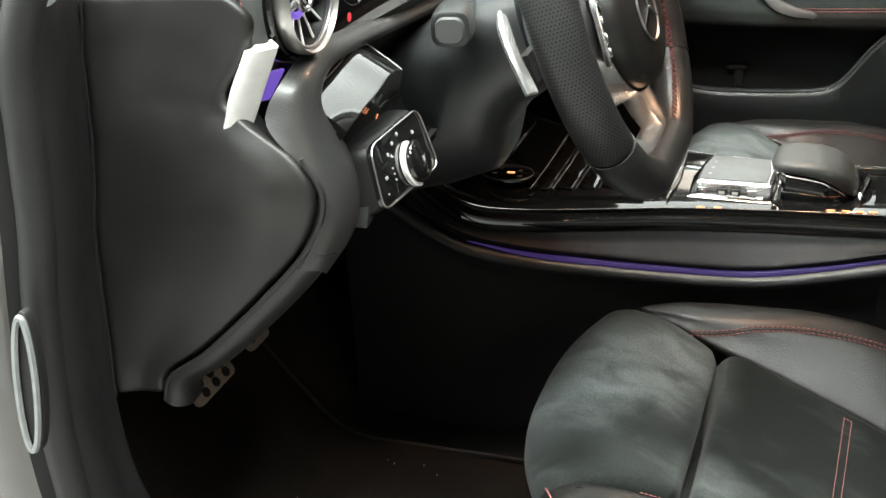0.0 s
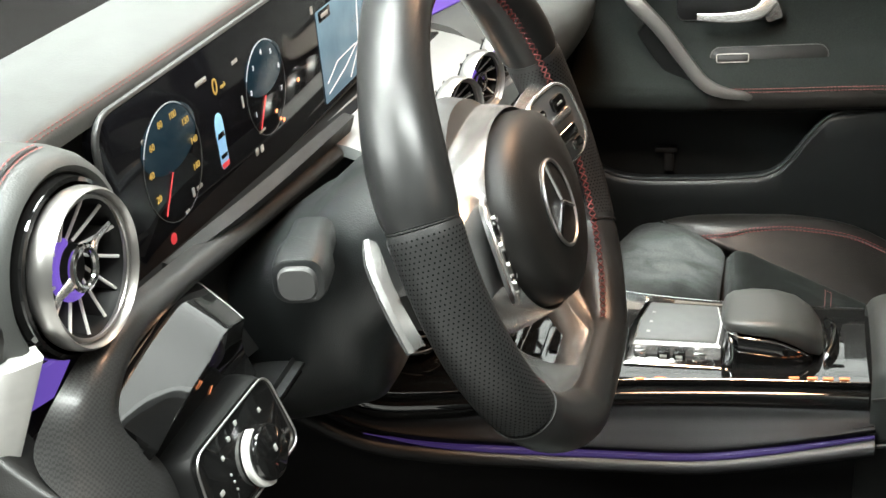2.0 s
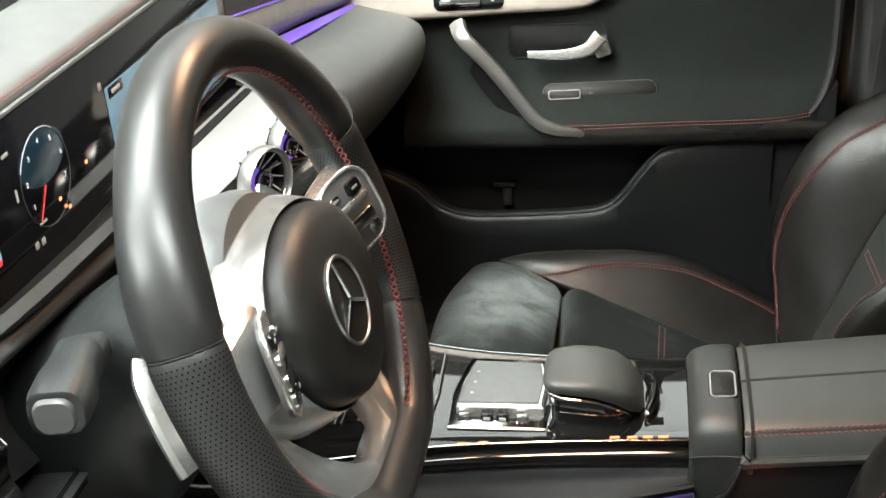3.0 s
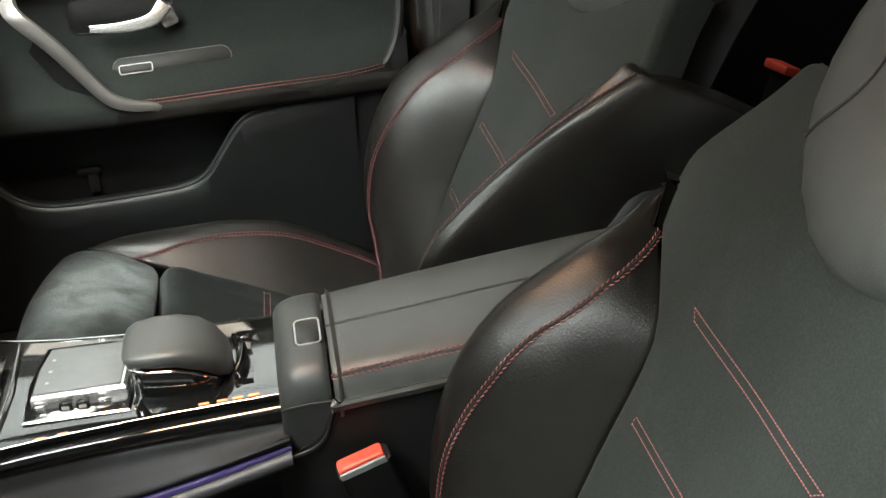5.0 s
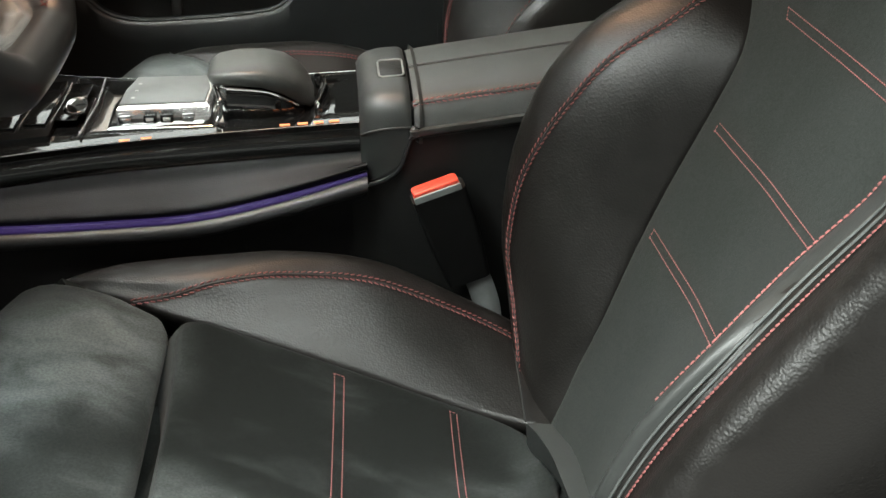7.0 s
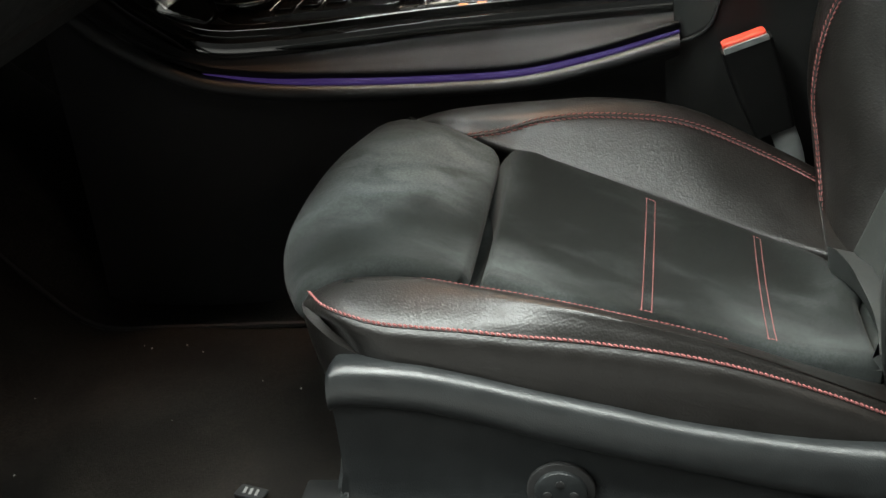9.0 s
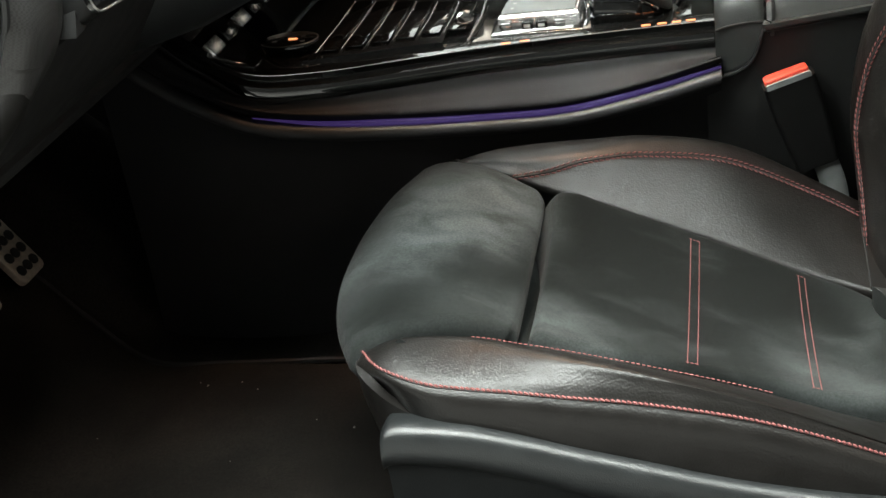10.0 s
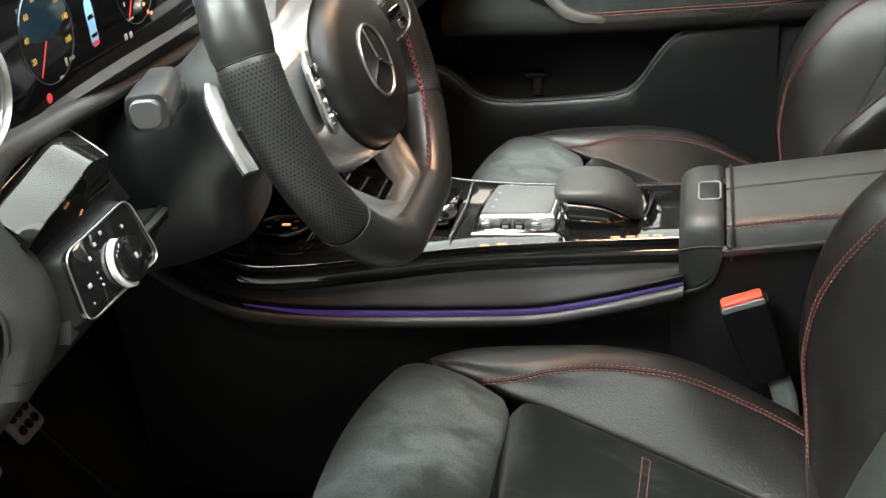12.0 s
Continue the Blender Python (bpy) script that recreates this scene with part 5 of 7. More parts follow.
# silver band round the cover
band = [(x * 1.0, y) for x, y in hub_outline(1.0, 48)]
rings = []
for i in range(48):
    x, y = band[i]
    d = Vector((x + 0.006, y + 0.018, 0)).normalized()
    wide = 0.010 + 0.010 * d.x ** 2
    rings.append([W(x + d.x * a, y + d.y * a, z) for a, z in ((0.0015, 0.0), (0.003, 0.009), (0.35 * wide, 0.006), (0.8 * wide, -0.010), (wide, -0.022), (wide - 0.004, -0.030), (0.0015, -0.026))])
bmb, _ = from_grid(rings, closed_v=True, closed_u=True)
bmesh.ops.recalc_face_normals(bmb, faces=bmb.faces)
part("silver_band", bmb, SILVER, wheel, "satin silver band round the airbag cover")
# side spokes with key fields
for s in (-1, 1):
    sp = part("side_spoke", loft([[W(s * x, y + dy, z) for dy, z in ((h, z0), (h * 0.8, z0 + 0.008), (0, z0 + 0.011), (-h * 0.8, z0 + 0.008), (-h, z0), (-h * 0.8, z0 - 0.010), (0, z0 - 0.012), (h * 0.8, z0 - 0.010))] for x, y, h, z0 in ((0.060, -0.006, 0.040, -0.002), (0.085, -0.003, 0.036, -0.003), (0.115, -0.001, 0.033, -0.004), (0.140, 0.0, 0.031, -0.004), (0.160, 0.0, 0.028, -0.003))]), SILVER, wheel, "satin silver side spoke")
    fm = WM @ pose(-0.101, -0.006, 0.0095, 0, 18, -10) if s < 0 else WM @ pose(0.108, 0.000, 0.012, 0, -34, 10)
    out = rounded(0.054, 0.066, 0.020)
    field = part("key_field", slab(out, fm, 0.0045, 0.002), KEYFIELD, wheel, "dark key field with a silver frame")
    part("field_frame", rim(out, fm, 0.0018, 8, 0.0035), SILVER, field)
    for dx, dy, w, h, mat in ((0.010, 0.022, 0.014, 0.012, GLOSS), (-0.011, 0.024, 0.010, 0.008, CHROME), (0.0, 0.008, 0.038, 0.007, SILVER), (0.000, -0.012, 0.034, 0.011, CHROME), (-0.012, -0.026, 0.012, 0.010, GLOSS), (0.011, -0.027, 0.012, 0.010, CHROME)):
        part("wheel_key", slab(rounded(w, h, 0.003), fm @ pose(s * dx, dy * 0.8, 0.0042), 0.0035, 0.0012), mat, field)
    for dx, dy in ((0.010, 0.022), (-0.011, 0.024), (-0.012, -0.026)):
        part("key_mark", rbox(0.006, 0.002, 0.0006, fm @ pose(s * dx, dy * 0.8, 0.0078), 0.0002), MARK, field)
# lower spoke: two silver blades that meet at the rim, open between them
outer = [(-0.114, -0.046), (-0.104, -0.078), (-0.090, -0.108), (-0.074, -0.136), (-0.056, -0.158), (0.056, -0.158), (0.074, -0.136), (0.090, -0.108), (0.104, -0.078), (0.114, -0.046)]
inner = [(-0.078, -0.055), (-0.066, -0.082), (-0.052, -0.106), (-0.037, -0.126), (-0.022, -0.138), (0.022, -0.138), (0.037, -0.126), (0.052, -0.106), (0.066, -0.082), (0.078, -0.055)]
zf = [-0.024, -0.022, -0.015, -0.005, 0.006, 0.006, -0.005, -0.015, -0.022, -0.024]
rings = []
for (ox, oy), (ix, iy), z in zip(outer, inner, zf):
    mx, my = 0.5 * (ox + ix), 0.5 * (oy + iy)
    rings.append([W(ox, oy, z - 0.004), W(0.92 * ox + 0.08 * ix, 0.92 * oy + 0.08 * iy, z), W(mx, my, z + 0.001), W(0.10 * ox + 0.90 * ix, 0.10 * oy + 0.90 * iy, z - 0.002), W(ix, iy, z - 0.010), W(ix, iy, z - 0.022), W(ox, oy, z - 0.016)])
part("lower_spoke", loft(rings), SILVER, wheel, "open satin silver lower spoke")
part("spoke_back", loft([[W(x * k, y, z) for x, y in ((-0.05, -0.060), (-0.035, -0.100), (0.035, -0.100), (0.05, -0.060))] for k, z in ((1.0, -0.030), (0.9, -0.034))]), HARD, wheel)
# shift paddles behind the rim
for s in (-1, 1):
    blade = curve([W(s * (0.124), 0.034, -0.058), W(s * 0.136, 0.018, -0.056), W(s * 0.147, -0.002, -0.051), W(s * 0.153, -0.016, -0.047), W(s * 0.158, -0.032, -0.043)], 6)
    pd = part("shift_paddle", sweep(blade, [(0.010, 0), (0.008, 0.003), (-0.008, 0.003), (-0.010, 0), (-0.008, -0.003), (0.008, -0.003)], WN, scales=[0.45 + 0.65 * math.sin(math.pi * min(0.6, (k + 2) / 16)) for k in range(len(blade))]), SILVER, wheel, "satin silver shift paddle")
    part("paddle_arm", loft([[W(s * x, y, z) for y, z in ((-0.004, -0.044), (-0.030, -0.044), (-0.030, -0.053), (-0.004, -0.053))] for x in (0.06, 0.135)]), HARD, wheel)
part("wheel_back", loft([[W(r * math.cos(a), -0.012 + r * math.sin(a), z) for a in np.linspace(0, 2 * math.pi, 41)[:-1]] for r, z in ((0.060, -0.008), (0.082, -0.016), (0.088, -0.030), (0.088, -0.052), (0.080, -0.060))]), HOUSING, wheel, "round grey rear housing")

# steering column with its stalk
column = thing("steering_column", "black steering column shroud with a control stalk", "steering column", (-0.16, -0.360, 0.76))
AX = -WN


def col_ring(d, w, up, dn, drop, e=0.75):
    c = WM.translation + AX * d - WU * drop
    out = []
    for q in np.linspace(0, 2 * math.pi, 33)[:-1]:
        a, b = math.cos(q), math.sin(q)
        out.append(c + Vector((0, 1, 0)) * w * math.copysign(abs(a) ** e, a) + WU * (up if b > 0 else dn) * math.copysign(abs(b) ** e, b))
    return out


part("shroud", loft([col_ring(0.058, 0.070, 0.066, 0.040, 0.012), col_ring(0.064, 0.078, 0.072, 0.048, 0.012), col_ring(0.10, 0.082, 0.070, 0.058, 0.014), col_ring(0.125, 0.081, 0.060, 0.075, 0.015), col_ring(0.142, 0.080, 0.054, 0.104, 0.016), col_ring(0.155, 0.079, 0.052, 0.115, 0.016), col_ring(0.21, 0.074, 0.040, 0.115, 0.02), col_ring(0.30, 0.066, 0.035, 0.10, 0.03)]), SHIELD, column, "soft black plastic shroud")
st = curve([(-0.150, -0.440, 0.862), (-0.140, -0.475, 0.868), (-0.132, -0.500, 0.876), (-0.126, -0.522, 0.884)], 5)
stalk = part("stalk", sweep(st, rounded(0.024, 0.021, 0.007), (0, 0, 1)), SHIELD, column, "black control stalk")
ax = Vector((0.18, -0.96, 0.20)).normalized()
hm = frame_of(Vector((-0.1265, -0.514, 0.8845)), ax.cross(Vector((0, 0, 1))), (0, 0, 1))
if (hm.to_3x3() @ Vector((0, 0, 1))).dot(ax) < 0:
    hm = hm @ pose(0, 0, 0, 0, 180, 0)
def stalk_ring(k, z, lift=0.0):
    return [hm @ Vector((x * k, y * k + lift, z)) for x, y in rounded(0.034, 0.031, 0.010, 3)]


head = part("stalk_head", loft([stalk_ring(0.62, -0.030, 0.004), stalk_ring(0.80, -0.026, 0.003), stalk_ring(0.84, -0.006, 0.002), stalk_ring(1.0, 0.004), stalk_ring(1.0, 0.026), stalk_ring(0.94, 0.033), stalk_ring(0.86, 0.034)]), SHIELD, stalk, "faceted stalk end")
part("stalk_button", loft([[hm @ Vector((x * k, y * k, z)) for x, y in rounded(0.024, 0.022, 0.008, 6)] for k, z in ((1.0, 0.033), (1.0, 0.0365), (0.9, 0.038))]), BUTTON, stalk, "dark end button")

# ---- dashboard ----
dash = thing("dashboard", "black stitched dashboard with carbon trim, round vents and violet light", "dashboard", (-0.3, YM, 0.75))
prof = [(-0.254, 0.972), (-0.255, 0.982), (-0.263, 0.990), (-0.285, 0.996), (-0.315, 0.999), (-0.345, 0.997), (-0.365, 0.988), (-0.378, 0.965)]
cols = ((-0.692, -0.060, -0.02), (-0.665, -0.016, -0.012), (-0.62, 0.0, 0.0), (-0.45, 0.0, 0), (-0.2, 0.0, 0), (0.1, 0.0, 0), (0.4, -0.008, 0), (0.62, -0.03, 0), (0.70, -0.06, 0))
top = Net([[(x + dx, y, z + dz) for y, dz, dx in cols] for x, z in prof], -1)
dash_top = part("dash_top", sheet(top, 40, 60, 0.012), DASH_TOP, dash, "grained leather dash top")
for off in (-0.0035, 0.0035):
    pts, ups = [], []
    for k in range(120):
        v = 0.235 + 0.62 * k / 119
        u = 0.185 - 0.11 * max(0.0, v - 0.27) + off / 0.2
        if v < 0.27:
            u += (0.27 - v) * 3.0
        pts.append(top.at(u, v, 0.0))
        ups.append(top.up(u, v))
    part("dash_stitch", stitches(pts, ups, 0.0045, 0.0030, 0.00036, 0, 0, 0.0002), DARK_THREAD, dash, "fine red stitching", kind="stuff")
front = Net([[(x, y, z) for y in (-0.70, -0.3, 0.2, 0.70)] for x, z in ((-0.372, 0.955), (-0.45, 0.925), (-0.60, 0.905), (-0.84, 0.895))], -1)
part("dash_front", sheet(front, 12, 12, 0.012), FLOCK, dash, "black flocked area under the windscreen")
# defroster slot in the corner
gm = frame_of((-0.276, -0.666, 0.9885), (0.15, -0.92, -0.36), (1, 0.12, 0.1))
slot = part("side_defroster", slab(rounded(0.056, 0.026, 0.006), gm, 0.004), HOLE, dash, "black side window defroster slot")
part("slot_rim", rim(rounded(0.058, 0.028, 0.007), gm, 0.0014, 8, 0.003), DASH_TOP, slot)
for k in range(3):
    part("slot_fin", rbox(0.0028, 0.025, 0.003, gm @ pose(-0.016 + 0.016 * k, 0, 0.0045, 0, 0, 18), 0.0008), DASH_TOP, slot)
# bezel that holds the screens
part("screen_hood", box_at(-0.30, -0.252, -0.525, 0.150, 0.850, 0.978, 0.01), HARD, dash)
part("lower_fascia", sheet(Net([[(-0.252, -0.60, 0.866), (-0.252, -0.3, 0.851), (-0.252, -0.05, 0.840), (-0.252, 0.148, 0.831)], [(-0.225, -0.60, 0.868), (-0.225, -0.3, 0.852), (-0.225, -0.05, 0.841), (-0.225, 0.148, 0.832)]], 1), 4, 16, 0.01), HOLE_SATIN, dash, "black ledge under the screens")

# woven trim band sweeping from the door end along the screens
pairs = [((-0.197, -0.707, 0.735), (-0.184, -0.688, 0.724)), ((-0.179, -0.7075, 0.766), (-0.167, -0.668, 0.752)), ((-0.176, -0.702, 0.795), (-0.168, -0.645, 0.779)), ((-0.194, -0.703, 0.826), (-0.177, -0.641, 0.813)),
         ((-0.216, -0.697, 0.854), (-0.186, -0.655, 0.844)), ((-0.2105, -0.6651, 0.8806), (-0.1945, -0.6421, 0.8576)), ((-0.2185, -0.6009, 0.885), (-0.2045, -0.5989, 0.8649)), ((-0.225, -0.542, 0.8845), (-0.211, -0.529, 0.867)),
         ((-0.227, -0.446, 0.8785), (-0.21, -0.452, 0.8645)), ((-0.227, -0.299, 0.8685), (-0.208, -0.302, 0.8545)), ((-0.227, -0.236, 0.8655), (-0.206, -0.236, 0.8505))]
rows = []
for o, i in pairs:
    fall = Vector((0, 0, -float(np.interp(o[1], (-0.60, -0.54, -0.446, -0.299, -0.117), (0.0, 0.008, 0.012, 0.015, 0.018)))))
    o, i = Vector(o) + fall, Vector(i) + fall
    rows.append([tuple(o), tuple(o.lerp(i, 0.33) + Vector((0.007, -0.002, 0.003))), tuple(o.lerp(i, 0.7) + Vector((0.007, -0.001, 0.002))), tuple(i)])
part("trim_band", sheet(Net(rows, -1), 80, 12, 0.012), CARBON, dash, "dark woven carbon trim")

# hollow gloss panel beside the column
glossnet = Net([[(-0.204, -0.650, 0.853), (-0.208, -0.612, 0.856), (-0.211, -0.574, 0.858), (-0.214, -0.536, 0.861), (-0.216, -0.498, 0.8535)],
                [(-0.194, -0.651, 0.8475), (-0.197, -0.613, 0.851), (-0.200, -0.576, 0.853), (-0.2015, -0.540, 0.8565), (-0.203, -0.504, 0.8485)],
                [(-0.183, -0.652, 0.8405), (-0.185, -0.614, 0.8445), (-0.187, -0.578, 0.847), (-0.189, -0.543, 0.851), (-0.190, -0.510, 0.8435)],
                [(-0.171, -0.653, 0.832), (-0.173, -0.615, 0.8375), (-0.174, -0.580, 0.841), (-0.1755, -0.547, 0.845), (-0.177, -0.517, 0.8385)]], 1)
part("gloss_hollow", sheet(glossnet, 24, 24, 0.006), GLOSS, dash, "hollow piano black panel")
part("gloss_edge", tube([glossnet.at(0, k, 0.0) for k in np.linspace(0.1, 0.99, 30)] + [glossnet.at(k, 1, 0.0) for k in np.linspace(0.1, 1, 10)], 0.0005, 6), VENT_SILVER, dash)
part("gloss_under", sheet(Net([[(-0.171, -0.653, 0.831), (-0.173, -0.615, 0.8365), (-0.174, -0.580, 0.840), (-0.1755, -0.547, 0.844), (-0.177, -0.517, 0.8375)], [(-0.186, -0.650, 0.812), (-0.188, -0.615, 0.814), (-0.188, -0.578, 0.815), (-0.186, -0.543, 0.815), (-0.182, -0.515, 0.815)], [(-0.178, -0.650, 0.795), (-0.180, -0.615, 0.795), (-0.180, -0.578, 0.795), (-0.178, -0.543, 0.795), (-0.175, -0.515, 0.795)]], 1), 10, 16, 0.006), GLOSS, dash, "gloss black hollow under the panel")
# Glowing amber line drawn in place of a reflection in the gloss.
part("painted_reflection", tube(curve([Vector((-0.1862, -0.556, 0.811)), Vector((-0.1856, -0.562, 0.8085)), Vector((-0.1844, -0.568, 0.8060))], 8), 0.00025, 6), LIT_ORANGE, dash, "thin curved amber line standing in for a reflection")

# light switch plate
A, B, C, D = Vector((-0.157, -0.540, 0.813)), Vector((-0.162, -0.634, 0.812)), Vector((-0.145, -0.646, 0.764)), Vector((-0.144, -0.537, 0.760))
sm = frame_of((A + B + C + D) / 4, A - B, (A + B) - (C + D))
inv = sm.inverted()
q = [inv @ p for p in (A, B, C, D)]


def soft_quad(c, k, n=6):
    """A four-cornered outline with rounded corners."""
    pts = []
    cc = [Vector((p.x, p.y)) for p in c]
    for i in range(4):
        a, b, d = cc[i - 1], cc[i], cc[(i + 1) % 4]
        s, e = b + (a - b).normalized() * k, b + (d - b).normalized() * k
        for j in range(n + 1):
            t = j / n
            pts.append(s * (1 - t) ** 2 + b * 2 * t * (1 - t) + e * t * t)
    return [(p.x, p.y) for p in pts]


plate_line = soft_quad(q, 0.012)
lights = part("light_switch", slab(plate_line, sm @ pose(0, 0, -0.012), 0.012, 0.001), GLOSS, dash, "gloss black light switch plate with a chrome edge")
part("plate_edge", rim(plate_line, sm, 0.0008, 6, 0.0003), VENT_SILVER, lights)
kc = Vector((0.011, -0.009))
knob_ring = [(kc.x + 0.0185 * math.cos(a), kc.y + 0.0180 * math.sin(a)) for a in np.linspace(0, 2 * math.pi, 37)[:-1]]
part("knob", slab(knob_ring, sm, 0.010, 0.003), GLOSS, lights, "gloss black rotary knob")
# White crescent stands in for the bright gleam of the knob's chrome ring.
bow = [(kc.x - 0.0012 + 0.0205 * math.cos(a), kc.y + 0.0205 * math.sin(a)) for a in np.linspace(radians(98), radians(262), 26)]
bow += [(kc.x + 0.0016 + 0.0186 * math.cos(a), kc.y + 0.0188 * math.sin(a)) for a in np.linspace(radians(262), radians(98), 26)]
part("knob_ring", slab(bow, sm @ pose(0, 0, 0.0010), 0.0040, 0.0010), WHITE_TRIM, lights, "pale crescent painted as the bright side of the knob's chrome ring")
part("switch_surround", loft([[sm @ Vector((x * k, y * k, z)) for x, y in plate_line] for k, z in ((0.99, -0.004), (1.02, -0.0045), (1.08, -0.010), (1.14, -0.022), (1.18, -0.045))], caps=False), HOLE_SATIN, dash, "black moulding round the light switch")
part("knob_mark", rbox(0.003, 0.0045, 0.0008, sm @ pose(kc.x + 0.003, kc.y + 0.0005, 0.0103), 0.0003), MARK, lights)
for dx, dy, w in ((-0.036, -0.004, 0.008), (-0.022, 0.011, 0.005), (-0.010, 0.0165, 0.006), (0.002, 0.020, 0.006), (0.028, 0.012, 0.005), (-0.041, -0.016, 0.003), (-0.022, -0.006, 0.003), (-0.0225, -0.011, 0.003), (-0.022, -0.001, 0.003)):
    part("switch_mark", slab(rounded(w * 0.55, min(w, 0.005) * 0.62, 0.0007), sm @ pose(dx, dy, 0.0), 0.0006, 0.0002), MARK, lights)
part("key_line", tube([sm @ Vector((-0.028, -0.024, 0.0004)), sm @ Vector((-0.024, -0.013, 0.0004))], 0.0004, 5), HARD, lights)

# lower dash in front of the knees, and the end panel that the open door shows
rows = [[(x + (0.004 if y > -0.3 else 0), y, z) for y in (-0.690, -0.60, -0.45, -0.30, -0.16)] for x, z in ((-0.262, 0.735), (-0.212, 0.750), (-0.180, 0.754), (-0.184, 0.745), (-0.214, 0.705), (-0.256, 0.660), (-0.32, 0.618), (-0.38, 0.594), (-0.46, 0.580))]
part("knee_panel", sheet(Net(rows, 1), 26, 20, 0.01), HARD, dash, "hard black knee panel")
part("dash_core", box_at(-0.72, -0.275, -0.66, 0.66, 0.62, 0.775, 0.02), HARD, dash)
part("switch_backing", sheet(Net([[(-0.20, -0.66, 0.80), (-0.20, -0.60, 0.80), (-0.20, -0.55, 0.80), (-0.20, -0.515, 0.80)], [(-0.170, -0.66, 0.765), (-0.172, -0.60, 0.765), (-0.172, -0.55, 0.765), (-0.172, -0.515, 0.768)]], 1), 6, 10, 0.01), HARD, dash)
part("column_surround", sheet(Net([[(-0.23, -0.500, 0.865), (-0.205, -0.40, 0.872), (-0.205, -0.2, 0.86)], [(-0.235, -0.500, 0.83), (-0.24, -0.40, 0.82), (-0.22, -0.2, 0.81)], [(-0.225, -0.500, 0.77), (-0.21, -0.40, 0.76), (-0.20, -0.2, 0.76)]], 1), 10, 10, 0.01), HARD, dash)
part("coin_tray_edge", loft([[(-0.160, -0.656, 0.752), (-0.160, -0.640, 0.754), (-0.160, -0.648, 0.768)], [(-0.175, -0.656, 0.752), (-0.175, -0.642, 0.753), (-0.175, -0.650, 0.764)]]), HARD, dash)

ends = ((0.948, -0.350, -0.236), (0.928, -0.352, -0.220), (0.898, -0.358, -0.233), (0.868, -0.360, -0.250), (0.850, -0.362, -0.226), (0.828, -0.364, -0.190), (0.798, -0.370, -0.1755), (0.756, -0.378, -0.191), (0.705, -0.383, -0.236), (0.645, -0.386, -0.298), (0.615, -0.389, -0.338), (0.590, -0.390, -0.348))
rows = []
for i, (z, x0, x1) in enumerate(ends):
    bul = 0.022 * math.exp(-((z - 0.795) / 0.055) ** 2)
    dent = 0.008 * math.exp(-((z - 0.885) / 0.04) ** 2)
    rows.append([(x0, -0.712, z), (x0 + 0.2 * (x1 - x0), -0.708 + 0.3 * dent, z), (x0 + 0.5 * (x1 - x0), -0.702 - 0.5 * bul + dent, z), (x0 + 0.8 * (x1 - x0), -0.700 - bul + dent, z), (x1, -0.698 - 0.5 * bul, z)])
end_net = Net(rows, 1)
end_panel = part("end_panel", pad(end_net, 50, 30, 0.007, 0.03), SOFT, dash, "soft black end panel")
part("end_joint", tube([end_net.at(k, 0.0, -0.002) for k in np.linspace(0, 1, 40)], 0.0014, 6), SHIELD, end_panel, "fine light joint line")
rim_pts = curve([(x1 + 0.004, -0.704, z) for z, x0, x1 in ends[5:]], 5)
part("end_gap", tube(rim_pts, 0.0025, 6), RUBBER, end_panel)
part("end_border", sheet(Net([[(x1 + 0.003, -0.705, z - 0.002), (x1 + 0.012, -0.703, z - 0.007), (x1 + 0.020, -0.690, z - 0.011), (x1 + 0.018, -0.67, z - 0.012)] for z, x0, x1 in ends[7:]], 1), 24, 8, 0.012), SOFT, dash)
part("kick_panel", box_at(-0.80, -0.41, -0.735, -0.715, 0.26, 0.60, 0.008), HARD, dash)

# pale blade and lit recess under the outer vent
part("blade", pad(Net([[(-0.225, -0.699, 0.906), (-0.216, -0.694, 0.9065), (-0.206, -0.680, 0.906)], [(-0.237, -0.704, 0.875), (-0.229, -0.699, 0.8755), (-0.219, -0.684, 0.875)], [(-0.249, -0.706, 0.845), (-0.242, -0.703, 0.843), (-0.232, -0.690, 0.842)]], 1), 14, 14, 0.0016, 0.012), WHITE_TRIM, dash, "pale silver blade")
part("lit_recess", pad(Net([[(-0.245, -0.652, 0.872), (-0.245, -0.600, 0.862)], [(-0.245, -0.660, 0.852), (-0.245, -0.632, 0.846)]], 1), 8, 8, 0.002, 0.004), PURPLE, dash, "recess lit in violet")
part("vent_shadow", box_at(-0.30, -0.253, -0.69, -0.55, 0.82, 0.91, 0.01), HARD, dash)


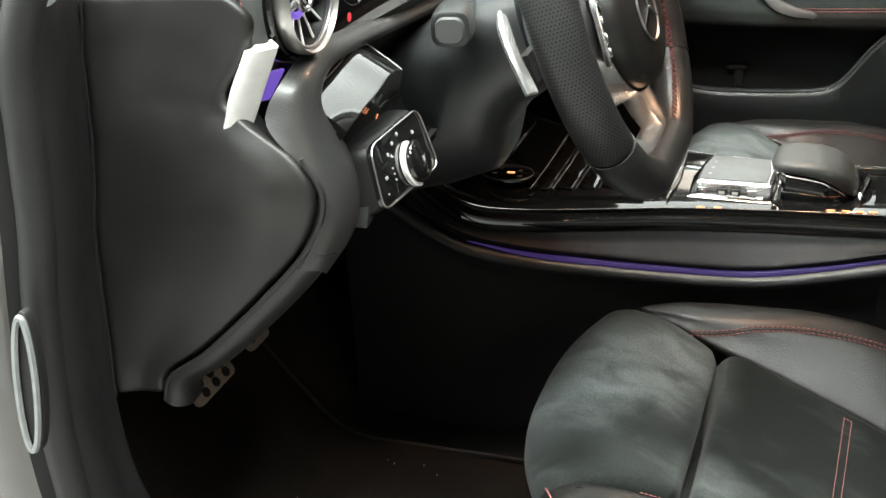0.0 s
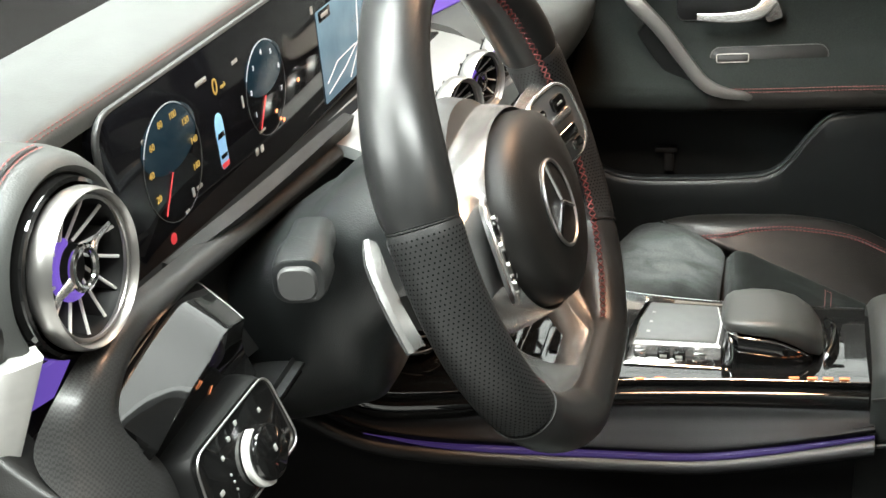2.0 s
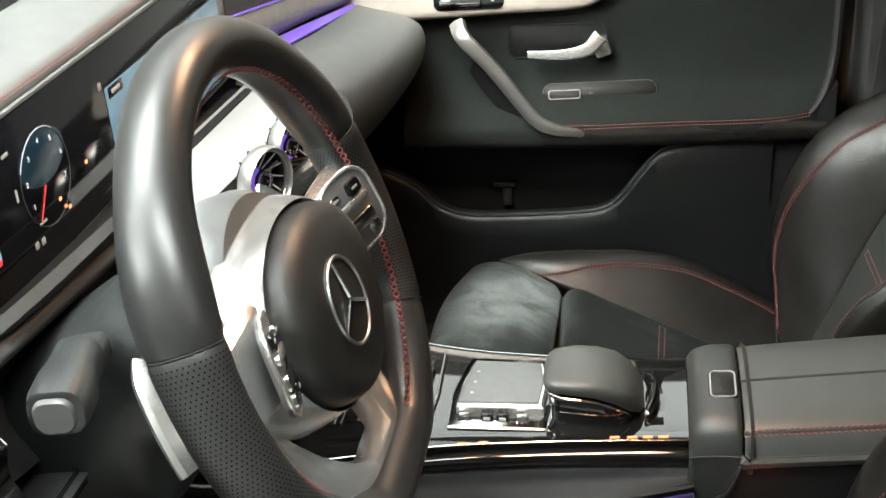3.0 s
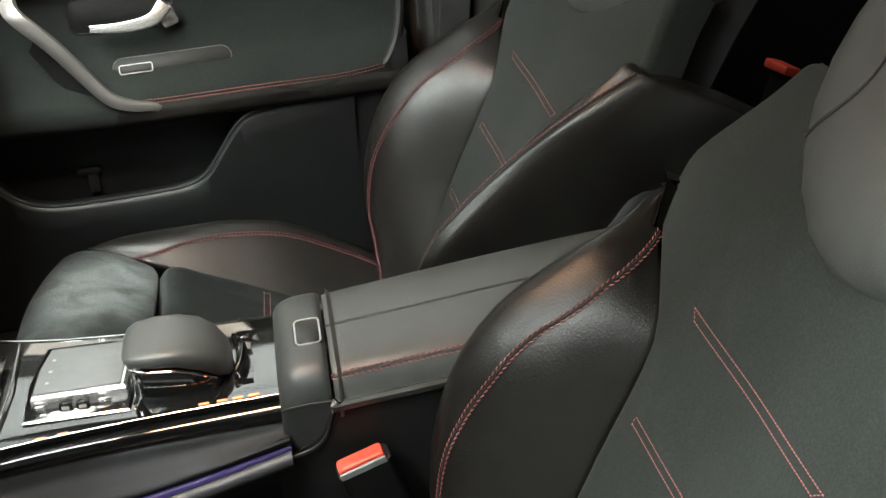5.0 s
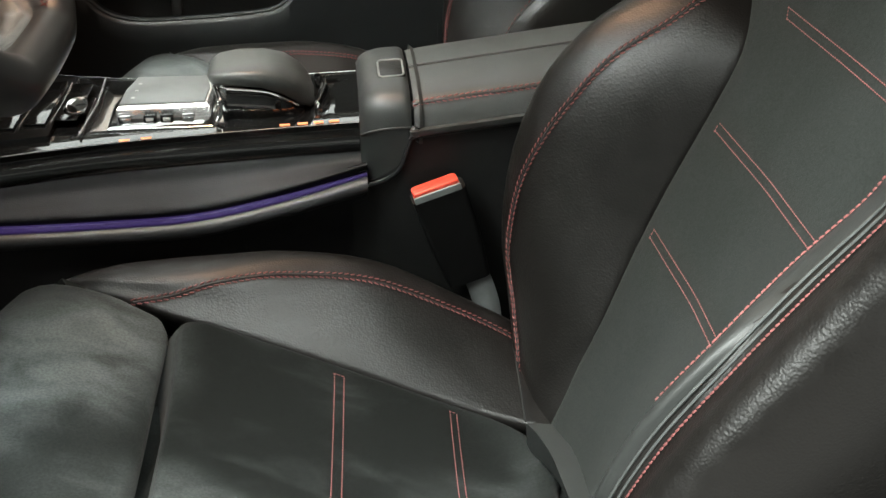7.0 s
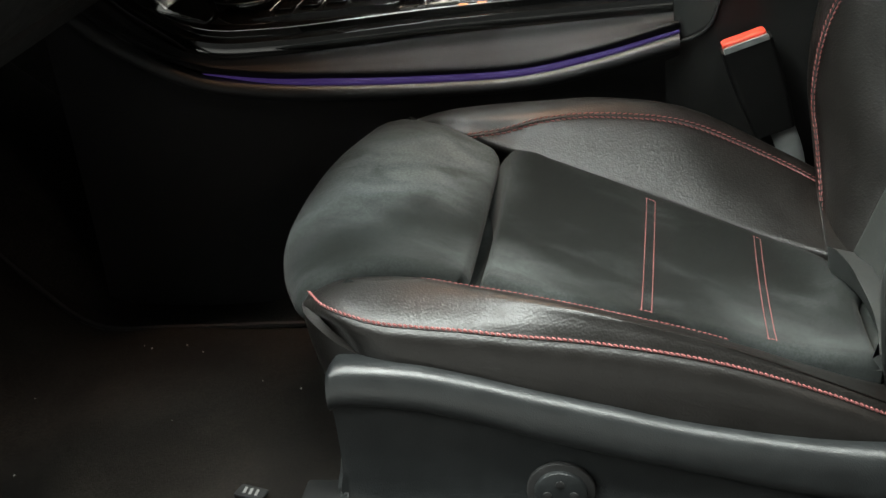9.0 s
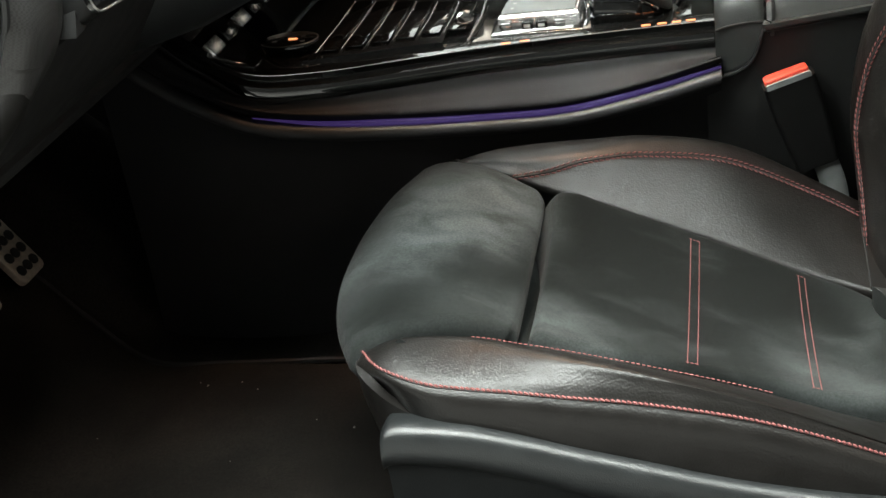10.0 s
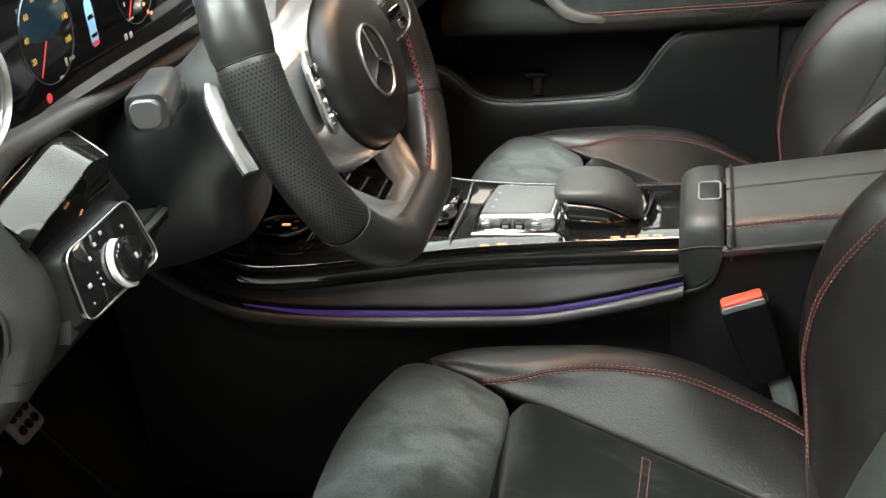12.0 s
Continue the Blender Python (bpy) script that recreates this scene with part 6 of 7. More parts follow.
def vent(center, facing, r, parent, label, recess=0.05):
    """A round turbine vent: silver ring, blades round a hub that glows violet."""
    z = Vector(facing).normalized()
    m = frame_of(center, Vector((0, 1, 0)) - z * z.y, (0, 0, 1))
    if (m.to_3x3() @ Vector((0, 0, 1))).dot(z) < 0:
        m = m @ pose(0, 0, 0, 0, 180, 0)
    n = 48
    ringp = [(math.cos(a), math.sin(a)) for a in np.linspace(0, 2 * math.pi, n + 1)[:-1]]
    rings = [[m @ Vector((x * a, y * a, b)) for x, y in ringp] for a, b in ((r * 0.905, -0.006), (r * 0.912, 0.0005), (r * 0.925, 0.0035), (r * 0.955, 0.005), (r * 0.985, 0.003), (r, -0.001), (r * 1.0, -0.006), (r * 0.97, -0.010))]
    bm, _ = from_grid(rings, closed_v=True)
    v = part("vent", bm, VENT_SILVER, parent, label)
    part("vent_inner_ring", rim([(x * r * 0.868, y * r * 0.868) for x, y in ringp], m, 0.0013, 8, 0.0), VENT_SILVER, v, "thin silver inner ring")
    back = [[m @ Vector((x * a, y * a, b)) for x, y in ringp] for a, b in ((r * 0.91, -0.004), (r * 0.84, -0.008), (r * 0.80, -recess), (0.001, -recess - 0.004))]
    bm, _ = from_grid(back, closed_v=True)
    part("vent_throat", bm, HOLE_SATIN, v)
    size = r / 0.0455
    for k in range(13):
        a = 2 * math.pi * (k + 0.3) / 13
        d, q = Vector((math.cos(a), math.sin(a), 0)), Vector((-math.sin(a), math.cos(a), 0))
        pts = [m @ (d * f * r + q * (0.16 * r * (1 - f) ** 1.4 + 0.02 * r) + Vector((0, 0, (-0.020 + 0.013 * f) * size))) for f in (0.30, 0.44, 0.58, 0.72, 0.85)]
        b = part("vent_blade", sweep(pts, [(x * size, y * size) for x, y in ((-0.0006, -0.012), (0.0006, -0.012), (0.0008, 0.003), (-0.0008, 0.003))], m.to_3x3() @ Vector((0, 0, 1))), BLADE, v, "dark blade with a pale edge")
        part("blade_edge", tube([p + m.to_3x3() @ Vector((0, 0, 0.003 * size)) for p in pts], 0.0011 * size, 6), WHITE_TRIM, b)
    part("vent_hub", loft([[m @ Vector((x * a, y * a, b)) for x, y in ringp] for a, b in ((r * 0.33, -0.026 * size), (r * 0.33, -0.016 * size), (r * 0.30, -0.012 * size), (r * 0.20, -0.012 * size))]), HOLE_SATIN, v)
    part("hub_glow", tube([m @ Vector((r * 0.36 * math.cos(a), r * 0.36 * math.sin(a), -0.012 * size)) for a in np.linspace(radians(95), radians(285), 24)], 0.0030 * size, 8), PURPLE, v, "violet glowing arc")
    part("hub_ring", rim([(x * r * 0.25, y * r * 0.25) for x, y in ringp], m, 0.0024 * size, 8, -0.004 * size), CHROME, v, "bright ring on the hub")
    for s, t in ((-1, -0.16), (1, 0.14)):
        part("hub_stem", sweep([m @ Vector((s * r * 0.25, t * r * 0.4, -0.005)), m @ Vector((s * r * 0.50, t * r, -0.008)), m @ Vector((s * r * 0.78, t * 1.6 * r, -0.006))], circle(0.0030 * size, 8, 0.0016 * size), m.to_3x3() @ Vector((0, 0, 1)), scales=[1.3, 0.9, 0.6]), SILVER, v)
    return m


vm = vent((-0.204, -0.627, 0.931), (1.0, 0.0, 0.06), 0.0455, dash, "round silver turbine vent")
# leather pod and black collar round the outer vent
ringp = [(math.cos(a), math.sin(a)) for a in np.linspace(0, 2 * math.pi, 49)[:-1]]
bm, _ = from_grid([[vm @ Vector((x * a, y * a, b)) for x, y in ringp] for a, b in ((0.046, -0.012), (0.0475, -0.008), (0.0500, -0.0085), (0.0515, -0.014), (0.0515, -0.06))], closed_v=True)
part("vent_collar", bm, GLOSS, dash, "gloss black vent collar")
podp = [(math.cos(a), math.sin(a)) for a in np.linspace(radians(20), radians(203), 40)]
bm, _ = from_grid([[vm @ Vector((x * a, y * a, b)) for x, y in podp] for a, b in ((0.0515, -0.022), (0.0525, -0.014), (0.0560, -0.011), (0.0605, -0.013), (0.0645, -0.020), (0.0672, -0.032), (0.0690, -0.10))])
pod = part("vent_pod", bm, DASH_TOP, dash, "stitched leather pod")
for b0, ra in ((-0.0225, 0.0655), (-0.0275, 0.0665)):
    sel = [a for a in np.linspace(radians(78), radians(200), 60)]
    pts = [vm @ Vector((ra * math.cos(a), ra * math.sin(a), b0)) for a in sel]
    ups = [(vm.to_3x3() @ Vector((math.cos(a), math.sin(a), 0))) for a in sel]
    part("pod_stitch", stitches(pts, ups, 0.0045, 0.0042, 0.0006, 0, 0, 0.0005), RED_THREAD, pod, "red stitching", kind="stuff")

part("pod_groove", tube([vm @ Vector((0.0661 * math.cos(a), 0.0661 * math.sin(a), -0.0250)) for a in np.linspace(radians(78), radians(200), 60)], 0.0009, 6), RUBBER, pod, "dark groove between the stitches")

# middle of the dash: pale-reflecting gloss panel, vents, climate keys
mid_net = Net([[(-0.240, -0.232, 0.848), (-0.240, -0.05, 0.841), (-0.238, 0.16, 0.832)], [(-0.205, -0.235, 0.846), (-0.203, -0.05, 0.835), (-0.200, 0.16, 0.822)], [(-0.170, -0.24, 0.834), (-0.166, -0.05, 0.818), (-0.164, 0.16, 0.805)], [(-0.138, -0.24, 0.815), (-0.125, -0.05, 0.796), (-0.123, 0.16, 0.786)]], 1)
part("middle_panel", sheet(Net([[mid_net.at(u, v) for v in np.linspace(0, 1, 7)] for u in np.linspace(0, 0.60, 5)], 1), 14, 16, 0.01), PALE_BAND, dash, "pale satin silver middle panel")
part("middle_ledge", sheet(Net([[mid_net.at(u, v) for v in np.linspace(0, 1, 7)] for u in np.linspace(0.605, 1, 4)], 1), 10, 16, 0.01), GLOSS, dash, "gloss black ledge below the middle panel")
part("middle_lower", sheet(Net([[(-0.140, -0.24, 0.813), (-0.120, -0.05, 0.793), (-0.120, 0.16, 0.783), (-0.15, 0.25, 0.79)], [(-0.16, -0.22, 0.77), (-0.14, -0.05, 0.75), (-0.14, 0.16, 0.74), (-0.17, 0.25, 0.75)], [(-0.25, -0.2, 0.70), (-0.24, -0.05, 0.69), (-0.24, 0.16, 0.69), (-0.25, 0.25, 0.69)], [(-0.35, -0.19, 0.66), (-0.35, -0.05, 0.66), (-0.35, 0.16, 0.66), (-0.35, 0.25, 0.66)]], 1), 20, 16, 0.01), GLOSS, dash, "gloss black lower middle")
for k in range(3):
    vent((-0.140, -0.085 + 0.095 * k, 0.822 - 0.004 * k), (0.90, -0.35, 0.25), 0.034, dash, "round silver middle vent", 0.016)
for k in range(7):
    p = Vector((-0.112, -0.20 + 0.045 * k, 0.790 - 0.004 * k))
    part("climate_switch", rbox(0.014, 0.034, 0.010, pose(p.x, p.y, p.z, 0, -25, 0), 0.003), SILVER if k in (1, 2, 5) else GLOSS, dash, "chrome climate switch")
# passenger side: silver band, violet strip, swelling lower part
pb = Net([[(-0.252, 0.150, 0.905), (-0.250, 0.30, 0.880), (-0.243, 0.48, 0.850), (-0.225, 0.66, 0.818)], [(-0.252, 0.150, 0.885), (-0.252, 0.30, 0.855), (-0.245, 0.48, 0.826), (-0.228, 0.66, 0.797)], [(-0.262, 0.150, 0.862), (-0.262, 0.30, 0.835), (-0.255, 0.48, 0.810), (-0.238, 0.66, 0.786)]], 1)
part("silver_dash_band", sheet(pb, 8, 24, 0.008), BAND, dash, "satin silver-grey dash band")
part("violet_strip", sheet(Net([[(-0.256, 0.150, 0.860), (-0.256, 0.262, 0.842), (-0.248, 0.45, 0.814), (-0.230, 0.66, 0.784)], [(-0.244, 0.150, 0.846), (-0.244, 0.262, 0.830), (-0.238, 0.45, 0.805), (-0.224, 0.66, 0.779)]], 1), 6, 24, 0.004), PURPLE, dash, "violet light strip")
part("violet_line", tube(curve([(-0.252, 0.150, 0.908), (-0.250, 0.30, 0.883), (-0.243, 0.48, 0.853), (-0.225, 0.66, 0.821)], 8), 0.0016, 6), PURPLE, dash)
part("upper_fascia", sheet(Net([[(-0.256, 0.165, 0.976), (-0.256, 0.30, 0.975), (-0.262, 0.50, 0.968), (-0.275, 0.68, 0.955)], [(-0.249, 0.165, 0.945), (-0.249, 0.30, 0.935), (-0.248, 0.50, 0.912), (-0.240, 0.68, 0.885)], [(-0.253, 0.165, 0.905), (-0.252, 0.30, 0.884), (-0.246, 0.50, 0.850), (-0.228, 0.68, 0.818)]], 1), 10, 20, 0.008), DASH_TOP, dash, "grained leather front of the dash")
lowp = Net([[(-0.245, 0.16, 0.842), (-0.240, 0.30, 0.824), (-0.232, 0.45, 0.804), (-0.222, 0.60, 0.790), (-0.224, 0.67, 0.781)], [(-0.205, 0.16, 0.828), (-0.195, 0.30, 0.812), (-0.175, 0.45, 0.795), (-0.150, 0.60, 0.780), (-0.19, 0.67, 0.765)], [(-0.175, 0.16, 0.79), (-0.150, 0.30, 0.775), (-0.125, 0.45, 0.765), (-0.115, 0.60, 0.755), (-0.16, 0.67, 0.745)],
            [(-0.18, 0.16, 0.73), (-0.155, 0.30, 0.71), (-0.135, 0.45, 0.70), (-0.130, 0.60, 0.70), (-0.17, 0.67, 0.70)], [(-0.24, 0.16, 0.66), (-0.23, 0.30, 0.64), (-0.22, 0.45, 0.63), (-0.21, 0.60, 0.63), (-0.24, 0.67, 0.64)], [(-0.42, 0.16, 0.60), (-0.42, 0.30, 0.59), (-0.42, 0.45, 0.59), (-0.42, 0.60, 0.59), (-0.42, 0.67, 0.60)]], 1)
part("glovebox", sheet(lowp, 36, 24, 0.01), DASH_TOP, dash, "smooth black glovebox front")

# ---- the long display ----
display = thing("instrument_display", "long black glass display lit with gauges and a map", "display", (-0.247, -0.18, 0.91))
DM = frame_of((-0.2485, 0, 0), (0, 1, 0), (0, 0, 1))
scr_line = [(-0.185 + x, 0.913 + y) for x, y in rounded(0.690, 0.128, 0.020)]
glass = part("glass_panel", slab(scr_line, DM @ pose(0, 0, -0.010), 0.0115, 0.001), SCREEN, display, "black glass front")
part("bezel", rim(scr_line, DM, 0.0026, 8, -0.001), BEZEL, display, "thin grey bezel")


def G(y, z, lift=0.0018):
    return DM @ pose(y, z, lift)


for cy, cz, r in ((-0.446, 0.917, 0.0415), (-0.281, 0.914, 0.0385)):
    disc = [(r * math.cos(a), r * math.sin(a)) for a in np.linspace(0, 2 * math.pi, 49)[:-1]]
    g = part("gauge", slab([(x * 0.96, y * 0.55 + 0.42 * r) for x, y in disc], G(cy, cz), 0.0003, 0.0001), LIT_BLUE, display, "round gauge with a blue glow")
    arc = [G(cy, cz, 0.0022) @ Vector((r * math.cos(a), r * math.sin(a), 0)) for a in np.linspace(radians(55), radians(155), 30)]
    part("gauge_arc", tube(arc, 0.0005, 5), LIT_ARC, g, "bright upper arc")
    arc = [G(cy, cz, 0.0022) @ Vector((r * math.cos(a), r * math.sin(a), 0)) for a in np.linspace(radians(155), radians(415), 40)]
    part("gauge_edge", tube(arc, 0.0003, 5), BUTTON, g)
    a = radians(233)
    part("needle", tube([G(cy, cz, 0.0024) @ Vector((0.007 * math.cos(a), 0.007 * math.sin(a), 0)), G(cy, cz, 0.0024) @ Vector((r * 0.92 * math.cos(a), r * 0.92 * math.sin(a), 0))], 0.0005, 5), LIT_RED, g)
for k, word in enumerate(("20", "40", "60", "80", "100", "120", "140", "160")):
    a = radians(208 - 33.5 * k)
    part("gauge_number", letters(word, 0.0070, G(-0.446 + 0.0325 * math.cos(a), 0.917 + 0.0325 * math.sin(a), 0.0025)), LIT_YELLOW, display, smooth=False)
for k, word in enumerate(("1", "2", "3", "4", "5", "6", "7")):
    a = radians(208 - 38 * k)
    part("gauge_number", letters(word, 0.0060, G(-0.281 + 0.030 * math.cos(a), 0.914 + 0.030 * math.sin(a), 0.0025)), LIT_WHITE, display, smooth=False)
part("speed_number", letters("0", 0.018, G(-0.368, 0.944)), LIT_YELLOW, display, smooth=False)
part("speed_unit", letters("mph", 0.005, G(-0.355, 0.9415)), LIT_YELLOW, display, smooth=False)
part("status_light", slab([(0.0042 * math.cos(a), 0.0042 * math.sin(a)) for a in np.linspace(0, 6.283, 21)[:-1]], G(-0.4655, 0.868), 0.0003, 0.0001), LIT_RED, display)
car_line = [(0.0078, -0.006), (0.0085, 0.006), (0.0083, 0.017), (0.0066, 0.0240), (0.0035, 0.0272), (0, 0.0280), (-0.0035, 0.0272), (-0.0066, 0.0240), (-0.0083, 0.017), (-0.0085, 0.006), (-0.0078, -0.006), (-0.0083, -0.018), (-0.0068, -0.0240), (-0.004, -0.0262), (0.004, -0.0262), (0.0068, -0.0240), (0.0083, -0.018)]
cm = G(-0.372, 0.903) @ Matrix.Diagonal((0.82, 0.80, 1, 1))
pic = part("car_graphic", slab(car_line, cm, 0.0003, 0.0001), LIT_CYAN, display, "pale blue car seen from above")
part("windows", slab([(0.007, 0.004), (0.0058, 0.009), (-0.0058, 0.009), (-0.007, 0.004)], cm @ pose(0, 0, 0.0004), 0.0003, 0.0001), SCREEN, pic)
part("windows", slab([(0.0055, -0.016), (0.0068, -0.012), (-0.0068, -0.012), (-0.0055, -0.016)], cm @ pose(0, 0, 0.0004), 0.0003, 0.0001), SCREEN, pic)
part("rear_lamps", slab([(0.006, -0.0255), (0.008, -0.0205), (-0.008, -0.0205), (-0.006, -0.0255)], cm @ pose(0, 0, 0.0004), 0.0003, 0.0001), LIT_RED, pic)
for y, z, w, h in ((-0.388, 0.955, 0.018, 0.004), (-0.330, 0.9515, 0.010, 0.003), (-0.48, 0.945, 0.004, 0.004), (-0.427, 0.886, 0.004, 0.007), (-0.417, 0.886, 0.009, 0.003), (-0.44, 0.877, 0.006, 0.002), (-0.327, 0.918, 0.003, 0.010), (-0.316, 0.872, 0.006, 0.006), (-0.306, 0.871, 0.006, 0.006), (-0.30, 0.884, 0.012, 0.002), (-0.166, 0.945, 0.006, 0.007)):
    part("small_text", slab(rounded(w, h, min(w, h) * 0.2, 2), G(y, z), 0.0003, 0.0001), MARK, display)
for y, z in ((-0.262, 0.880), (-0.256, 0.877), (-0.268, 0.889), (-0.215, 0.898)):
    part("amber_symbol", slab(rounded(0.004, 0.003, 0.0006, 2), G(y, z), 0.0003, 0.0001), LIT_ORANGE, display)
maps = part("map_screen", slab([(-0.012 + x, 0.8975 + y) for x, y in rounded(0.293, 0.086, 0.002, 2)], G(0, 0), 0.0003, 0.0001), LIT_MAP, display, "pale blue map screen")
for pts in (((-0.15, 0.872), (-0.12, 0.884), (-0.07, 0.885), (-0.02, 0.878)), ((-0.15, 0.862), (-0.10, 0.872), (-0.03, 0.895), (0.06, 0.91)), ((-0.09, 0.858), (-0.06, 0.88), (-0.05, 0.93))):
    part("map_road", tube([G(y, z, 0.0024) @ Vector((0, 0, 0)) for y, z in pts], 0.0006, 5), LIT_WHITE, maps)
part("map_tag", slab(rounded(0.030, 0.010, 0.001, 2), G(-0.138, 0.934, 0.0021), 0.0003, 0.0001), SCREEN, maps)
part("map_tag_text", slab(rounded(0.018, 0.004, 0.001, 2), G(-0.138, 0.934, 0.0025), 0.0003, 0.0001), MARK, maps)

# ---- passenger door ----
door = thing("door_1", "closed passenger door with dark trim, suede panel and silver grab handle", "car door", (0.1, 0.68, 0.3), kind="structure")
secs = ((0.800, 0.668), (0.775, 0.672), (0.750, 0.676), (0.70, 0.680), (0.660, 0.672), (0.632, 0.648), (0.610, 0.617), (0.602, 0.609), (0.590, 0.606), (0.572, 0.610), (0.560, 0.630), (0.553, 0.69))
xs = (-0.16, -0.05, 0.10, 0.25, 0.38, 0.47)
rows = []
for i, x in enumerate(xs):
    lift = max(0.0, x - 0.10) * 0.035
    fade = 1.0 if x < 0.4 else 0.6
    rows.append([(x, y if z > 0.66 else 0.685 - (0.685 - y) * fade, z + lift * (z < 0.66)) for z, y in secs])
arm_net = Net(rows, -1)
part("armrest_panel", sheet(arm_net, 30, 50, 0.012), DOOR_SUEDE, door, "dark suede panel with a padded armrest")
seam_pts = [arm_net.at(u, 7.05 / 11, 0.0008) for u in np.linspace(0.33, 0.93, 80)]
seam_ups = [arm_net.up(u, 7.05 / 11) for u in np.linspace(0.33, 0.93, 80)]
part("door_stitch", join(*[stitches(seam_pts, seam_ups, 0.005, 0.0044, 0.0006, 0.1, o, 0.0004) for o in (0.0024, -0.0024)]), RED_THREAD, door, "twin red stitching", kind="stuff")
part("armrest_skirt", sheet(Net([[(x, 0.6065, 0.598 + max(0, x - 0.1) * 0.035), (x, 0.604, 0.585 + max(0, x - 0.1) * 0.035), (x, 0.612, 0.568 + max(0, x - 0.1) * 0.035), (x, 0.66, 0.557 + max(0, x - 0.1) * 0.035)] for x in (0.05, 0.15, 0.28, 0.40, 0.46)], -1), 20, 12, 0.006), LEATHER, door, "black leather armrest front")
part("recess_wall", box_at(-0.50, 0.48, 0.705, 0.725, 0.25, 0.60, 0.004), DOOR_HARD, door)
part("front_cover", sheet(Net([[(-0.50, 0.665, 0.77), (-0.50, 0.68, 0.60), (-0.50, 0.70, 0.45)], [(-0.30, 0.668, 0.77), (-0.30, 0.685, 0.60), (-0.30, 0.705, 0.45)], [(-0.15, 0.674, 0.77), (-0.15, 0.69, 0.60), (-0.15, 0.705, 0.45)]], -1), 10, 10, 0.01), DOOR_HARD, door)
# lower panel whose rim forms the map pocket
line = [(-0.50, 0.56), (-0.30, 0.545), (-0.20, 0.525)] + [(p.x, p.y) for p in curve([(-0.165, 0.508, 0), (-0.142, 0.490, 0), (-0.115, 0.463, 0), (-0.070, 0.4485, 0), (0.02, 0.449, 0), (0.105, 0.4545, 0), (0.145, 0.463, 0), (0.170, 0.485, 0), (0.195, 0.520, 0), (0.218, 0.549, 0), (0.240, 0.562, 0), (0.30, 0.572, 0), (0.39, 0.589, 0)], 4)]
plane = frame_of((0, 0.640, 0), (1, 0, 0), (0, 0, 1))
bottom = 0.235
rings = []
for x, z in line:
    rings.append([(x, 0.655, z - 0.004), (x, 0.634, z), (x, 0.626, z - 0.003), (x, 0.622, z - 0.010), (x, 0.624, z - 0.04), (x, 0.634, 0.5 * (z + bottom)), (x, 0.65, bottom), (x, 0.675, bottom), (x, 0.668, z - 0.03)])
part("lower_panel", loft(rings), DOOR_HARD, door, "satin black lower panel with a map pocket")
part("pocket_lip", tube([Vector((x, 0.6285, z - 0.0005)) for x, z in line[2:]], 0.0032, 8), SHIELD, door, "light-catching pocket rim")
part("rear_panel", loft([[(x, 0.655, z0), (x, 0.630, z0 - 0.002), (x, 0.632, 0.40), (x, 0.655, bottom), (x, 0.675, bottom), (x, 0.675, z0)] for x, z0 in ((0.388, 0.589), (0.43, 0.60), (0.475, 0.66))]), DOOR_HARD, door)
hook = part("pocket_hook", rbox(0.036, 0.012, 0.010, pose(-0.020, 0.698, 0.470), 0.003), HARD, door, "small dark hook in the pocket")
part("hook_foot", rbox(0.016, 0.010, 0.034, pose(-0.016, 0.700, 0.449), 0.003), HARD, door)
# silver grab handle
path = curve([(-0.072, 0.635, 0.757), (-0.060, 0.612, 0.740), (-0.020, 0.608, 0.697), (0.015, 0.606, 0.650), (0.045, 0.602, 0.614), (0.075, 0.602, 0.600), (0.105, 0.605, 0.594), (0.131, 0.612, 0.579)], 7)
n = len(path)
part("grab_handle", sweep(path, [(0.013, -0.003), (0.011, 0.004), (0.0, 0.007), (-0.011, 0.004), (-0.013, -0.003), (0, -0.008)], (0, -1, 0.1), scales=[0.98 - 0.33 * (k / n) if k < 0.62 * n else max(0.25, 0.77 - 1.3 * (k / n - 0.62)) for k in range(n)]), VENT_SILVER, door, "satin silver grab handle")
part("handle_cheek", pad(Net([[(-0.045, 0.622, 0.705), (-0.01, 0.622, 0.66), (0.03, 0.618, 0.612), (0.10, 0.612, 0.592)], [(-0.06, 0.640, 0.680), (-0.03, 0.640, 0.635), (0.01, 0.636, 0.588), (0.08, 0.626, 0.566)]], 1), 10, 16, 0.004, 0.02), HARD, door, "black cheek of the grab handle")
# door opener in its hollow
hol = frame_of((0.072, 0.6795, 0.715), (1, 0, 0.02), (0, 0, 1))
line2 = rounded(0.148, 0.050, 0.014)
well = part("opener_well", slab(line2, hol @ pose(0, 0, -0.012), 0.014, 0.001), HOLE_SATIN, door, "dark hollow with a thin chrome rim")
part("well_rim", rim(line2, hol, 0.0010, 6, 0.002), SHIELD, well)
op = curve([(0.030, 0.652, 0.702), (0.062, 0.650, 0.701), (0.096, 0.650, 0.703), (0.120, 0.654, 0.709), (0.136, 0.664, 0.724)], 6)
opener = part("door_opener", sweep(op, rounded(0.016, 0.010, 0.003, 3), (0, -1, 0.2), scales=[0.7 + 0.8 * (k / (len(op) - 1)) for k in range(len(op))]), SILVER, door, "polished chrome door opener")
part("opener_pivot", rbox(0.026, 0.02, 0.030, pose(0.138, 0.672, 0.706, 0, -20, 0), 0.005), SILVER, door)
